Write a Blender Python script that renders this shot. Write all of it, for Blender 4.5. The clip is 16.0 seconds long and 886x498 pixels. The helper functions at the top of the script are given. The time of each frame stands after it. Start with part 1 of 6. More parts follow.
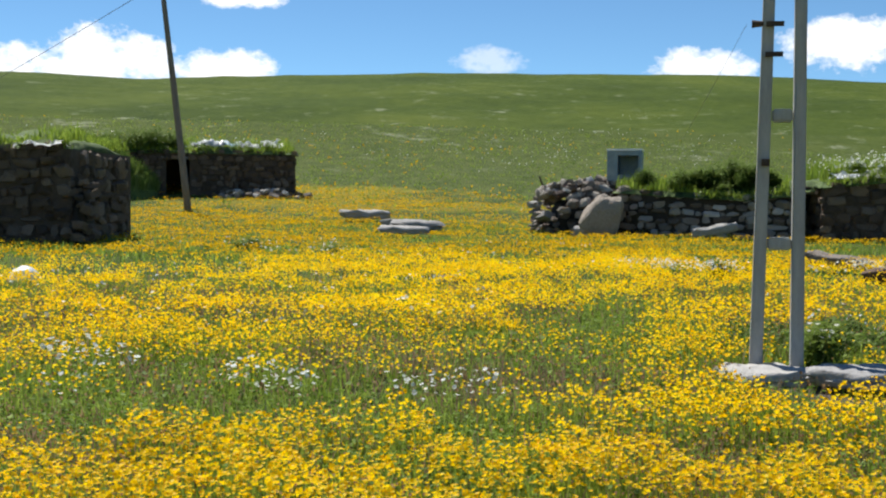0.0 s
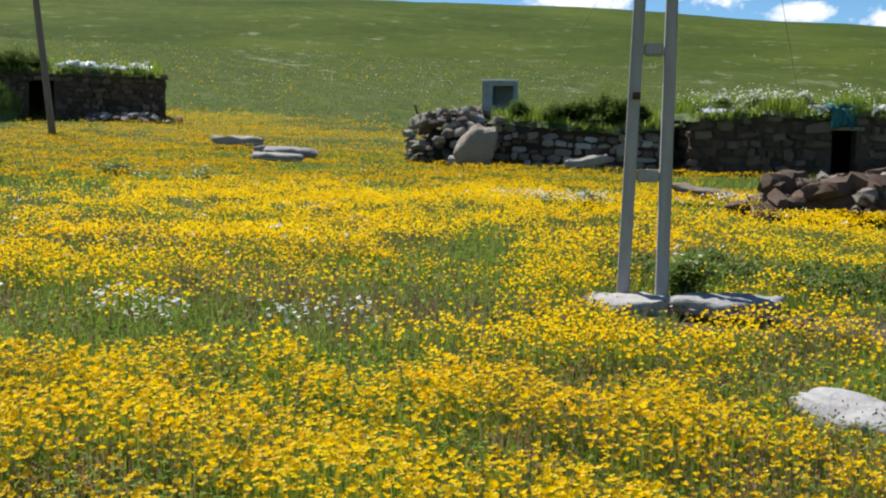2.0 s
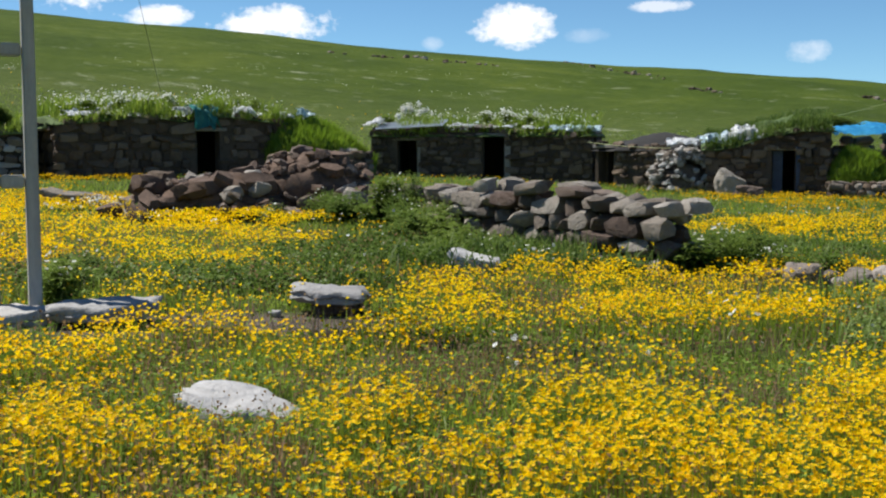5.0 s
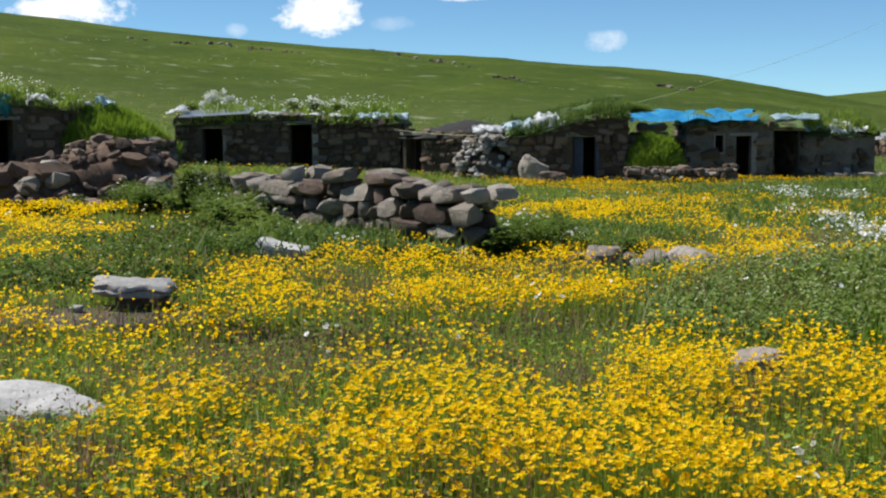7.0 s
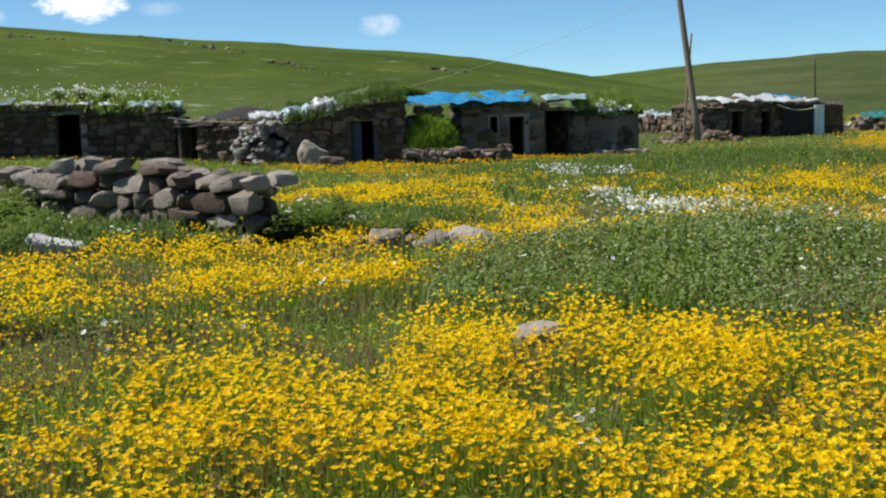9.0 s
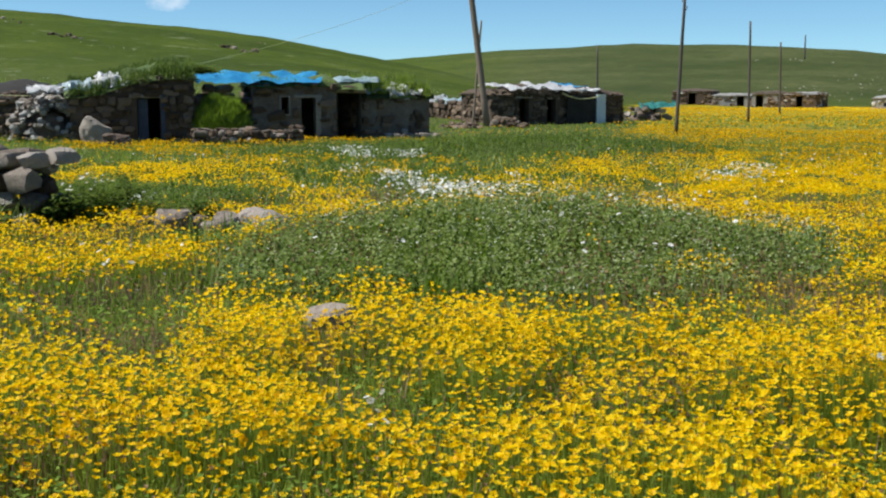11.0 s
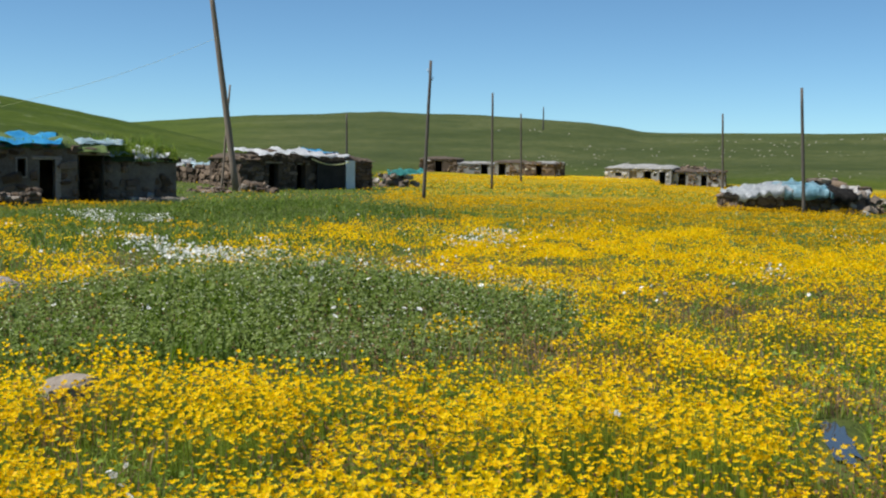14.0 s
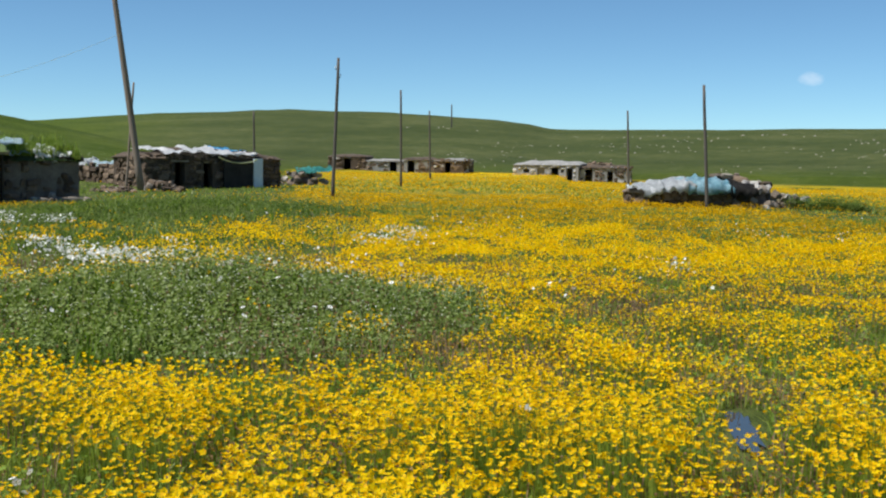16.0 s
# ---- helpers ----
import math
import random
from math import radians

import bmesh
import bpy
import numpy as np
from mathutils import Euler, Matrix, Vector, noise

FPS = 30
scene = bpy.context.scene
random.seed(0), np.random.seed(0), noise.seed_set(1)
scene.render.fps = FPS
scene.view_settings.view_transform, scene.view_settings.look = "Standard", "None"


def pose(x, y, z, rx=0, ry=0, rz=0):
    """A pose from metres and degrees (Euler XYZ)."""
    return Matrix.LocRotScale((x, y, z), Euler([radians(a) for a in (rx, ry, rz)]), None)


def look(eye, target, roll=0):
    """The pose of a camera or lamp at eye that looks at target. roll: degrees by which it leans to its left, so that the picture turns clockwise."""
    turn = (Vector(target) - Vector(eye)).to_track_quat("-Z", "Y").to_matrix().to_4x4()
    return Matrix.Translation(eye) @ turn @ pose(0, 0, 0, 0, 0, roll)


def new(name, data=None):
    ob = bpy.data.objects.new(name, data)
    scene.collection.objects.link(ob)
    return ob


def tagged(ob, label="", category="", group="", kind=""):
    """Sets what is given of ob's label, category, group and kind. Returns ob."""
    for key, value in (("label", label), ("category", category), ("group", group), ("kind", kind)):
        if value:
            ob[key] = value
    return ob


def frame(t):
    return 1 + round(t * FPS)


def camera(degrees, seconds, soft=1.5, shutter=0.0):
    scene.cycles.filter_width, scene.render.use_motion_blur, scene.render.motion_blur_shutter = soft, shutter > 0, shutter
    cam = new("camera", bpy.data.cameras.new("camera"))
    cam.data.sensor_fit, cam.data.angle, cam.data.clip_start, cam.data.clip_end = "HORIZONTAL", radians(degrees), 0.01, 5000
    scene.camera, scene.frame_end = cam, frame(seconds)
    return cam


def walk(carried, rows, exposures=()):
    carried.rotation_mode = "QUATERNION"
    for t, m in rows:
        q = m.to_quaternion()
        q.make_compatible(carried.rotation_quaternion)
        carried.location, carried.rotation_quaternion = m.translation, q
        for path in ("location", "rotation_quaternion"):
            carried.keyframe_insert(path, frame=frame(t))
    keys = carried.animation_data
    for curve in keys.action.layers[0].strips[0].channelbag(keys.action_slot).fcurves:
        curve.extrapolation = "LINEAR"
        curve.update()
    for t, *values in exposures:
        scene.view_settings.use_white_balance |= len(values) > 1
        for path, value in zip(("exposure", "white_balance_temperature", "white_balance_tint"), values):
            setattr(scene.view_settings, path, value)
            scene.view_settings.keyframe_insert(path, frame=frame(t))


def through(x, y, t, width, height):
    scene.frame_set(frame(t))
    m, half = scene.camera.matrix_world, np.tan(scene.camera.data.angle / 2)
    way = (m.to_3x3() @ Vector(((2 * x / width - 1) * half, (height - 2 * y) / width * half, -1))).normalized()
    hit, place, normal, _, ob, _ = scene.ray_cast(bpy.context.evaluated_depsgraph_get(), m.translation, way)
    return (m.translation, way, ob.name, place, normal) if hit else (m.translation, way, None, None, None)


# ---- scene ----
EYE = 1.6
cam = camera(40.94, 16.0, soft=2.15)
# seconds, heading to the right of +y, tilt, roll (degrees): the camera turns where it stands
TURNS = [
    (0, -0.00, -1.91, 0.27),
    (0.5, 2.56, -2.92, 0.28),
    (1, 5.27, -4.90, 0.33),
    (1.5, 5.05, -4.41, 0.01),
    (2, 6.12, -5.27, 1.21),
    (2.5, 12.68, -5.16, 0.60),
    (3, 18.14, -5.64, 0.16),
    (3.5, 23.69, -5.59, 0.43),
    (4, 28.46, -5.70, 0.09),
    (4.5, 33.44, -6.27, -0.34),
    (4.7, 34.37, -5.53, -0.30),
    (6.8, 44.21, -5.14, 0.17),
    (7, 44.94, -5.47, -0.27),
    (7.5, 47.25, -5.84, -0.87),
    (8, 49.51, -5.04, -0.81),
    (8.5, 51.85, -6.01, -1.35),
    (9, 55.43, -6.36, -1.55),
    (9.2, 55.47, -6.14, -1.34),
    (11.3, 67.66, -6.39, 0.07),
    (11.5, 68.82, -5.21, -0.14),
    (12, 71.62, -3.45, -0.15),
    (12.5, 73.18, -4.08, 0.12),
    (13, 73.60, -4.65, 0.21),
    (13.5, 75.67, -4.36, 0.45),
    (14, 77.59, -4.10, 0.91),
    (14.5, 78.59, -4.17, 0.82),
    (15, 79.15, -4.24, 0.95),
    (15.5, 80.10, -3.99, 0.82),
    (16, 81.95, -4.17, 0.59),
]
walk(cam, [(t, pose(0, 0, EYE, 90 + tilt, 0, -heading) @ pose(0, 0, 0, 0, 0, roll)) for t, heading, tilt, roll in TURNS],
     exposures=[(0.0, 0.43), (3.0, 0.34), (9.0, 0.37), (12.0, 0.29), (16.0, 0.29)])

SUN, SKY, CLOUD = 5.0, 0.085, 11.0
SKY_TINT = (0.84, 1.11, 1.15, 1)
# ---- sky, clouds and sun ----
SUN_HEADING, SUN_HEIGHT = -32.0, 58.0          # degrees right of +y, above the horizon
world = bpy.data.worlds.new("sky")
scene.world = world
world.use_nodes = True
wt = world.node_tree
wt.nodes.clear()


def wnode(kind):
    return wt.nodes.new(kind)


def wmath(op, a, b=None, clamp=False):
    n = wnode("ShaderNodeMath")
    n.operation, n.use_clamp = op, clamp
    for i, v in enumerate((a, b)):
        if v is None:
            continue
        if isinstance(v, (int, float)):
            n.inputs[i].default_value = v
        else:
            wt.links.new(v, n.inputs[i])
    return n.outputs[0]


sky = wnode("ShaderNodeTexSky")
sky.sky_type, sky.sun_disc = "NISHITA", False
sky.sun_elevation, sky.sun_rotation = radians(SUN_HEIGHT), radians(SUN_HEADING)
sky.altitude, sky.air_density, sky.dust_density, sky.ozone_density = 2200, 0.75, 0.05, 2.5
tc = wnode("ShaderNodeTexCoord")
sep = wnode("ShaderNodeSeparateXYZ")
wt.links.new(tc.outputs["Generated"], sep.inputs[0])
sx, sy, sz = sep.outputs
azim = wmath("MULTIPLY", wmath("ARCTAN2", sx, sy), 57.2958)
elev = wmath("MULTIPLY", wmath("ARCSINE", sz), 57.2958)
comb = wnode("ShaderNodeCombineXYZ")
wt.links.new(azim, comb.inputs[0])
wt.links.new(wmath("MULTIPLY", elev, 1.35), comb.inputs[1])


def wnoise(scale, detail, rough):
    n = wnode("ShaderNodeTexNoise")
    n.inputs["Scale"].default_value, n.inputs["Detail"].default_value, n.inputs["Roughness"].default_value = scale, detail, rough
    wt.links.new(comb.outputs[0], n.inputs["Vector"])
    return n.outputs[0]


puffs = wmath("MULTIPLY", wmath("SUBTRACT", wnoise(0.5, 6, 0.6), 0.5), 3.0)
wisps = wmath("MULTIPLY", wmath("SUBTRACT", wnoise(2.1, 4, 0.6), 0.5), 1.1)
ragged = wmath("ADD", puffs, wisps)
# fair-weather clouds: heading, height, half width, half height, density
CLOUDS = [(-15.5, 6.9, 3.2, 1.5, 1.0), (-19.4, 6.4, 2.6, 1.15, 1.0), (-10.2, 6.5, 2.5, 1.1, 1.0), (-9.6, 10.0, 2.2, 0.65, 0.95),
          (2.2, 7.1, 1.8, 0.75, 0.42), (12.2, 6.7, 2.7, 0.9, 0.9), (18.7, 7.6, 3.2, 1.35, 1.0), (27.5, 5.8, 2.9, 0.85, 0.95),
          (22.2, 6.1, 1.9, 0.5, 0.8), (39.1, 5.7, 2.0, 1.05, 0.95), (35.2, 5.0, 0.55, 0.35, 0.5), (52.7, 4.4, 0.95, 0.62, 0.9),
          (46.0, 6.6, 1.8, 0.3, 0.6), (42.6, 5.3, 1.0, 0.4, 0.35), (99.0, 4.0, 0.6, 0.3, 0.5),
          (-60, 12, 9, 3, 0.9), (-110, 9, 12, 3, 0.9), (150, 10, 10, 3, 0.9), (-165, 16, 8, 4, 0.9)]
cover = None
for ca, ce, wa, we, dens in CLOUDS:
    da = wmath("DIVIDE", wmath("SUBTRACT", azim, ca), wa)
    de = wmath("DIVIDE", wmath("SUBTRACT", elev, ce), we)
    inside = wmath("SUBTRACT", 1.0, wmath("ADD", wmath("MULTIPLY", da, da), wmath("MULTIPLY", de, de)))
    one = wmath("MULTIPLY", wmath("MULTIPLY", wmath("ADD", inside, ragged), 1.35 if wa > 1.7 else 0.42, clamp=True), dens)
    cover = one if cover is None else wmath("MAXIMUM", cover, one)
mix = wnode("ShaderNodeMix")
mix.data_type = "RGBA"
wt.links.new(cover, mix.inputs[0])
tint = wnode("ShaderNodeMix")
tint.data_type, tint.blend_type = "RGBA", "MULTIPLY"
tint.inputs[0].default_value = 1.0
tint.inputs[7].default_value = SKY_TINT
wt.links.new(sky.outputs[0], tint.inputs[6])
wt.links.new(tint.outputs[2], mix.inputs[6])
mix.inputs[7].default_value = (CLOUD, CLOUD, CLOUD * 1.02, 1)
back = wnode("ShaderNodeBackground")
back.inputs[1].default_value = SKY
wt.links.new(mix.outputs[2], back.inputs[0])
wt.links.new(back.outputs[0], wnode("ShaderNodeOutputWorld").inputs[0])

lamp = bpy.data.lights.new("sun", "SUN")
lamp.energy, lamp.angle, lamp.color = SUN, radians(0.53), (1.0, 0.955, 0.88)
sun = new("sun", lamp)
h_, e_ = radians(SUN_HEADING), radians(SUN_HEIGHT)
sun.matrix_world = look(Vector((math.sin(h_) * math.cos(e_), math.cos(h_) * math.cos(e_), math.sin(e_))) * 100, (0, 0, 0))
# ---- materials ----
def nodes_of(name):
    m = bpy.data.materials.new(name)
    m.use_nodes = True
    return m, m.node_tree, m.node_tree.nodes["Principled BSDF"]


def ramp(nt, source, stops):
    n = nt.nodes.new("ShaderNodeValToRGB")
    nt.links.new(source, n.inputs[0])
    els = n.color_ramp.elements
    while len(els) < len(stops):
        els.new(0.5)
    for e, (p, c) in zip(els, stops):
        e.position, e.color = p, (*c, 1)
    return n.outputs[0]


def tex(nt, scale, detail=4.0, rough=0.6, space="Object", stretch=None, kind="ShaderNodeTexNoise"):
    n = nt.nodes.new(kind)
    n.inputs["Scale"].default_value = scale
    if kind == "ShaderNodeTexNoise":
        n.inputs["Detail"].default_value, n.inputs["Roughness"].default_value = detail, rough
    if space == "World":
        source = nt.nodes.new("ShaderNodeNewGeometry").outputs["Position"]
    else:
        source = nt.nodes.new("ShaderNodeTexCoord").outputs[space]
    if stretch:
        mp = nt.nodes.new("ShaderNodeMapping")
        mp.inputs["Scale"].default_value = stretch
        nt.links.new(source, mp.inputs[0])
        source = mp.outputs[0]
    nt.links.new(source, n.inputs["Vector"])
    return n.outputs[0]


def calc(nt, op, a, b, clamp=False):
    n = nt.nodes.new("ShaderNodeMath")
    n.operation, n.use_clamp = op, clamp
    for i, v in enumerate((a, b)):
        if isinstance(v, (int, float)):
            n.inputs[i].default_value = v
        else:
            nt.links.new(v, n.inputs[i])
    return n.outputs[0]


def blend(nt, fac, a, b, kind="MIX"):
    n = nt.nodes.new("ShaderNodeMix")
    n.data_type, n.blend_type = "RGBA", kind
    for i, v in ((0, fac), (6, a), (7, b)):
        if isinstance(v, (int, float)):
            n.inputs[i].default_value = v
        elif isinstance(v, tuple):
            n.inputs[i].default_value = (*v, 1)
        else:
            nt.links.new(v, n.inputs[i])
    return n.outputs[2]


def bump(nt, bsdf, height, strength, distance):
    n = nt.nodes.new("ShaderNodeBump")
    n.inputs["Strength"].default_value, n.inputs["Distance"].default_value = strength, distance
    nt.links.new(height, n.inputs["Height"])
    nt.links.new(n.outputs[0], bsdf.inputs["Normal"])


def stone_material(name, dark, mid, pale, lichen=(0.42, 0.40, 0.30), grain=9.0, pits=0.55, relief=0.05):
    """Field stone: every stone its own tone, with stains, lichen and a pitted face."""
    m, nt, b = nodes_of(name)
    own = nt.nodes.new("ShaderNodeObjectInfo").outputs["Random"]
    stains = tex(nt, grain * 0.35, 5, 0.65, "World")
    fine = tex(nt, grain * 3.2, 6, 0.7, "World")
    tone = calc(nt, "ADD", calc(nt, "MULTIPLY", own, 0.72), calc(nt, "MULTIPLY", stains, 0.42))
    c = ramp(nt, tone, [(0.22, dark), (0.52, mid), (0.85, pale)])
    spots = ramp(nt, tex(nt, grain * 0.9, 6, 0.75, "World"), [(0.58, (0, 0, 0)), (0.68, (1, 1, 1))])
    c = blend(nt, calc(nt, "MULTIPLY", spots, 0.45), c, lichen)
    c = blend(nt, pits, c, ramp(nt, fine, [(0.3, (0.45, 0.43, 0.41)), (0.7, (1.0, 1.0, 1.0))]), "MULTIPLY")
    nt.links.new(c, b.inputs["Base Color"])
    b.inputs["Roughness"].default_value = 0.9
    bump(nt, b, calc(nt, "ADD", fine, calc(nt, "MULTIPLY", stains, 2.0)), 1.0, relief)
    return m


def plant_material(name, stops, gloss=0.55, through=0.35, sheen=0.5):
    """Blades and leaves: each one its own green, light shining through."""
    m, nt, b = nodes_of(name)
    own = nt.nodes.new("ShaderNodeNewGeometry").outputs["Random Per Island"]
    patches = tex(nt, 0.35, 3, 0.6, "World")
    c = ramp(nt, calc(nt, "ADD", calc(nt, "MULTIPLY", own, 0.6), calc(nt, "MULTIPLY", patches, 0.5)), stops)
    nt.links.new(c, b.inputs["Base Color"])
    b.inputs["Roughness"].default_value = gloss
    b.inputs["Specular IOR Level"].default_value = sheen
    thin = nt.nodes.new("ShaderNodeBsdfTranslucent")
    nt.links.new(c, thin.inputs[0])
    mixer = nt.nodes.new("ShaderNodeMixShader")
    mixer.inputs[0].default_value = through
    nt.links.new(b.outputs[0], mixer.inputs[1])
    nt.links.new(thin.outputs[0], mixer.inputs[2])
    nt.links.new(mixer.outputs[0], nt.nodes["Material Output"].inputs[0])
    return m


def plain_material(name, a, b_, scale=3.0, rough=0.8, metal=0.0, relief=0.3, distance=0.01, stretch=None, space="Object"):
    """A worn surface between two tones, at two scales."""
    m, nt, b = nodes_of(name)
    big, small = tex(nt, scale, 5, 0.65, space, stretch), tex(nt, scale * 9, 5, 0.7, space, stretch)
    both = calc(nt, "ADD", calc(nt, "MULTIPLY", big, 0.65), calc(nt, "MULTIPLY", small, 0.35))
    nt.links.new(ramp(nt, both, [(0.36, a), (0.64, b_)]), b.inputs["Base Color"])
    b.inputs["Roughness"].default_value, b.inputs["Metallic"].default_value = rough, metal
    bump(nt, b, both, relief, distance)
    return m


STONE = stone_material("grey_brown_field_stone", (0.115, 0.090, 0.068), (0.255, 0.215, 0.175), (0.45, 0.41, 0.36))
STONE_DARK = stone_material("dark_wall_stone", (0.07, 0.047, 0.030), (0.14, 0.098, 0.065), (0.25, 0.185, 0.13), (0.22, 0.18, 0.11))
STONE_RED = stone_material("red_brown_stone", (0.065, 0.042, 0.031), (0.125, 0.084, 0.064), (0.26, 0.20, 0.16), (0.26, 0.22, 0.17))
STONE_TAN = stone_material("tan_grey_boulder", (0.24, 0.20, 0.165), (0.35, 0.30, 0.255), (0.48, 0.43, 0.38), (0.34, 0.31, 0.25), 4.0, 0.4)
STONE_PALE = stone_material("pale_grey_slab_stone", (0.32, 0.315, 0.31), (0.43, 0.425, 0.42), (0.54, 0.535, 0.53), (0.30, 0.295, 0.27), 5.0, 0.45, 0.02)
STONE_WHITE = stone_material("pale_field_stone", (0.30, 0.29, 0.275), (0.45, 0.44, 0.42), (0.64, 0.63, 0.61))
MORTAR = plain_material("earth_mortar", (0.05, 0.036, 0.026), (0.105, 0.078, 0.056), 2.0, 0.95, relief=0.7, distance=0.04, space="World")
PLASTER = plain_material("grey_brown_mud_plaster", (0.085, 0.070, 0.056), (0.20, 0.175, 0.148), 1.6, 0.95, relief=0.8, distance=0.05, space="World")
# Near-black: gaps between dry stones, and shade painted into the roofed passage
JOINTS_AND_SHADE = plain_material("dry_joints_and_passage_shade", (0.022, 0.018, 0.014), (0.05, 0.042, 0.033), 2.0, 0.95, relief=0.7, distance=0.04, space="World")
STONE_ROCK = stone_material("brown_grey_rock", (0.17, 0.135, 0.105), (0.27, 0.225, 0.18), (0.40, 0.345, 0.285), (0.34, 0.31, 0.25), 5.0, 0.6)
STONE_SLAB = stone_material("grey_weathered_slab_stone", (0.30, 0.29, 0.28), (0.42, 0.41, 0.395), (0.54, 0.53, 0.51), (0.30, 0.30, 0.26), 4.0, 0.4, 0.02)
MORTAR_PALE = plain_material("pale_plaster", (0.17, 0.17, 0.165), (0.33, 0.33, 0.32), 1.2, 0.95, relief=0.6, distance=0.03, space="World")
EARTH = plain_material("bare_earth", (0.10, 0.075, 0.055), (0.20, 0.155, 0.12), 2.2, 0.95, relief=0.9, distance=0.05, space="World")
CLOD = plain_material("dug_brown_earth", (0.062, 0.038, 0.026), (0.15, 0.098, 0.07), 3.0, 0.95, relief=1.0, distance=0.05, space="World")
TURF = plain_material("roof_turf", (0.035, 0.065, 0.015), (0.10, 0.15, 0.035), 2.5, 0.9, relief=0.8, distance=0.06, space="World")
CONCRETE = plain_material("weathered_concrete", (0.30, 0.30, 0.285), (0.43, 0.43, 0.41), 2.0, 0.85, relief=0.25, stretch=(6, 6, 1))
POLE_WOOD = plain_material("weathered_pole_wood", (0.14, 0.11, 0.085), (0.27, 0.22, 0.175), 3.0, 0.85, relief=0.5, stretch=(9, 9, 0.6))
POLE_DARK = plain_material("tarred_pole_wood", (0.05, 0.045, 0.04), (0.12, 0.105, 0.09), 3.0, 0.85, relief=0.4, stretch=(9, 9, 0.6))
PLANK = plain_material("old_grey_planks", (0.16, 0.14, 0.12), (0.34, 0.31, 0.28), 3.0, 0.85, relief=0.4, stretch=(1, 8, 8))
BLUE_DOOR = plain_material("faded_dark_blue_paint", (0.018, 0.03, 0.065), (0.04, 0.065, 0.12), 4.0, 0.6)
PALE_DOOR = plain_material("pale_blue_paint", (0.42, 0.54, 0.64), (0.58, 0.68, 0.75), 3.0, 0.6)
TIN = plain_material("grey_corrugated_sheet", (0.40, 0.47, 0.56), (0.62, 0.68, 0.74), 2.0, 0.5, 0.1)
BOX_TIN = plain_material("dull_grey_green_sheet_metal", (0.15, 0.20, 0.215), (0.28, 0.34, 0.36), 2.5, 0.55, 0.2)
# Lit copy of the box metal: sunlight on the top put into its colour
BOX_TOP = plain_material("sunlit_sheet_metal", (0.68, 0.72, 0.74), (0.82, 0.84, 0.85), 2.5, 0.5, 0.1)
TARP_BLUE = plain_material("bright_blue_tarpaulin", (0.02, 0.28, 0.62), (0.10, 0.55, 0.86), 1.6, 0.4, relief=0.6, distance=0.05)
TARP_TEAL = plain_material("teal_green_tarpaulin", (0.02, 0.19, 0.19), (0.08, 0.38, 0.35), 2.2, 0.45, relief=0.6, distance=0.04)
TARP_FADED = plain_material("faded_teal_tarpaulin", (0.10, 0.30, 0.40), (0.45, 0.66, 0.74), 1.8, 0.4, relief=0.6, distance=0.05)
PLASTIC = plain_material("weathered_white_plastic_sheet", (0.60, 0.63, 0.66), (0.90, 0.91, 0.92), 1.8, 0.35, relief=0.7, distance=0.05)
PLASTIC_GREY = plain_material("old_greyed_plastic_sheet", (0.34, 0.38, 0.41), (0.72, 0.75, 0.77), 3.2, 0.4, relief=0.7, distance=0.05)
PLASTIC_BLUE = plain_material("pale_blue_plastic_sheet", (0.32, 0.50, 0.60), (0.72, 0.82, 0.86), 2.4, 0.35, relief=0.7, distance=0.05)
# Felt roof black, also used for shade on a hut front
BLACK_SHEET = plain_material("black_felt_and_front_shade", (0.010, 0.010, 0.010), (0.030, 0.028, 0.026), 2.0, 0.95)
WIRE = plain_material("dark_wire", (0.03, 0.03, 0.03), (0.06, 0.06, 0.06), 5.0, 0.5)
ROPE = plain_material("yellow_green_cord", (0.40, 0.42, 0.20), (0.60, 0.62, 0.35), 5.0, 0.8)
IRON = plain_material("rusty_dark_iron", (0.04, 0.03, 0.025), (0.10, 0.07, 0.05), 5.0, 0.7, 0.5)
GRASS = plant_material("meadow_grass", [(0.15, (0.12, 0.195, 0.022)), (0.5, (0.23, 0.33, 0.04)), (0.85, (0.35, 0.44, 0.075)), (1.0, (0.46, 0.45, 0.16))], 0.45, 0.55)
DRY = plant_material("reddish_seed_grass", [(0.2, (0.19, 0.125, 0.075)), (0.6, (0.31, 0.205, 0.135)), (0.9, (0.42, 0.31, 0.21))], 0.6, 0.4)
SEED = plant_material("brown_seed_heads", [(0.2, (0.18, 0.115, 0.06)), (0.6, (0.29, 0.195, 0.105)), (0.9, (0.42, 0.31, 0.18))], 0.8, 0.4, 0.05)
CLOVER = plant_material("low_clover_leaves", [(0.15, (0.07, 0.125, 0.014)), (0.5, (0.14, 0.225, 0.03)), (0.85, (0.24, 0.34, 0.06)), (1.0, (0.34, 0.42, 0.12))], 0.6, 0.35, 0.15)
SAGE = plant_material("silver_green_herb", [(0.15, (0.115, 0.18, 0.03)), (0.5, (0.22, 0.30, 0.07)), (0.85, (0.35, 0.43, 0.17)), (1.0, (0.54, 0.58, 0.38))], 0.5, 0.5, 0.3)
WEED = plant_material("broad_weed_leaves", [(0.2, (0.075, 0.125, 0.014)), (0.55, (0.14, 0.21, 0.03)), (0.9, (0.24, 0.31, 0.08))], 0.5, 0.5, 0.3)
BRIGHT = plant_material("fresh_turf_grass", [(0.2, (0.10, 0.18, 0.01)), (0.6, (0.175, 0.285, 0.02)), (0.9, (0.26, 0.36, 0.05))], 0.5, 0.55)
YELLOW = plant_material("buttercup_petals", [(0.12, (0.79, 0.40, 0.0)), (0.45, (0.945, 0.605, 0.001)), (0.9, (0.98, 0.765, 0.006))], 0.5, 0.5, 0.15)
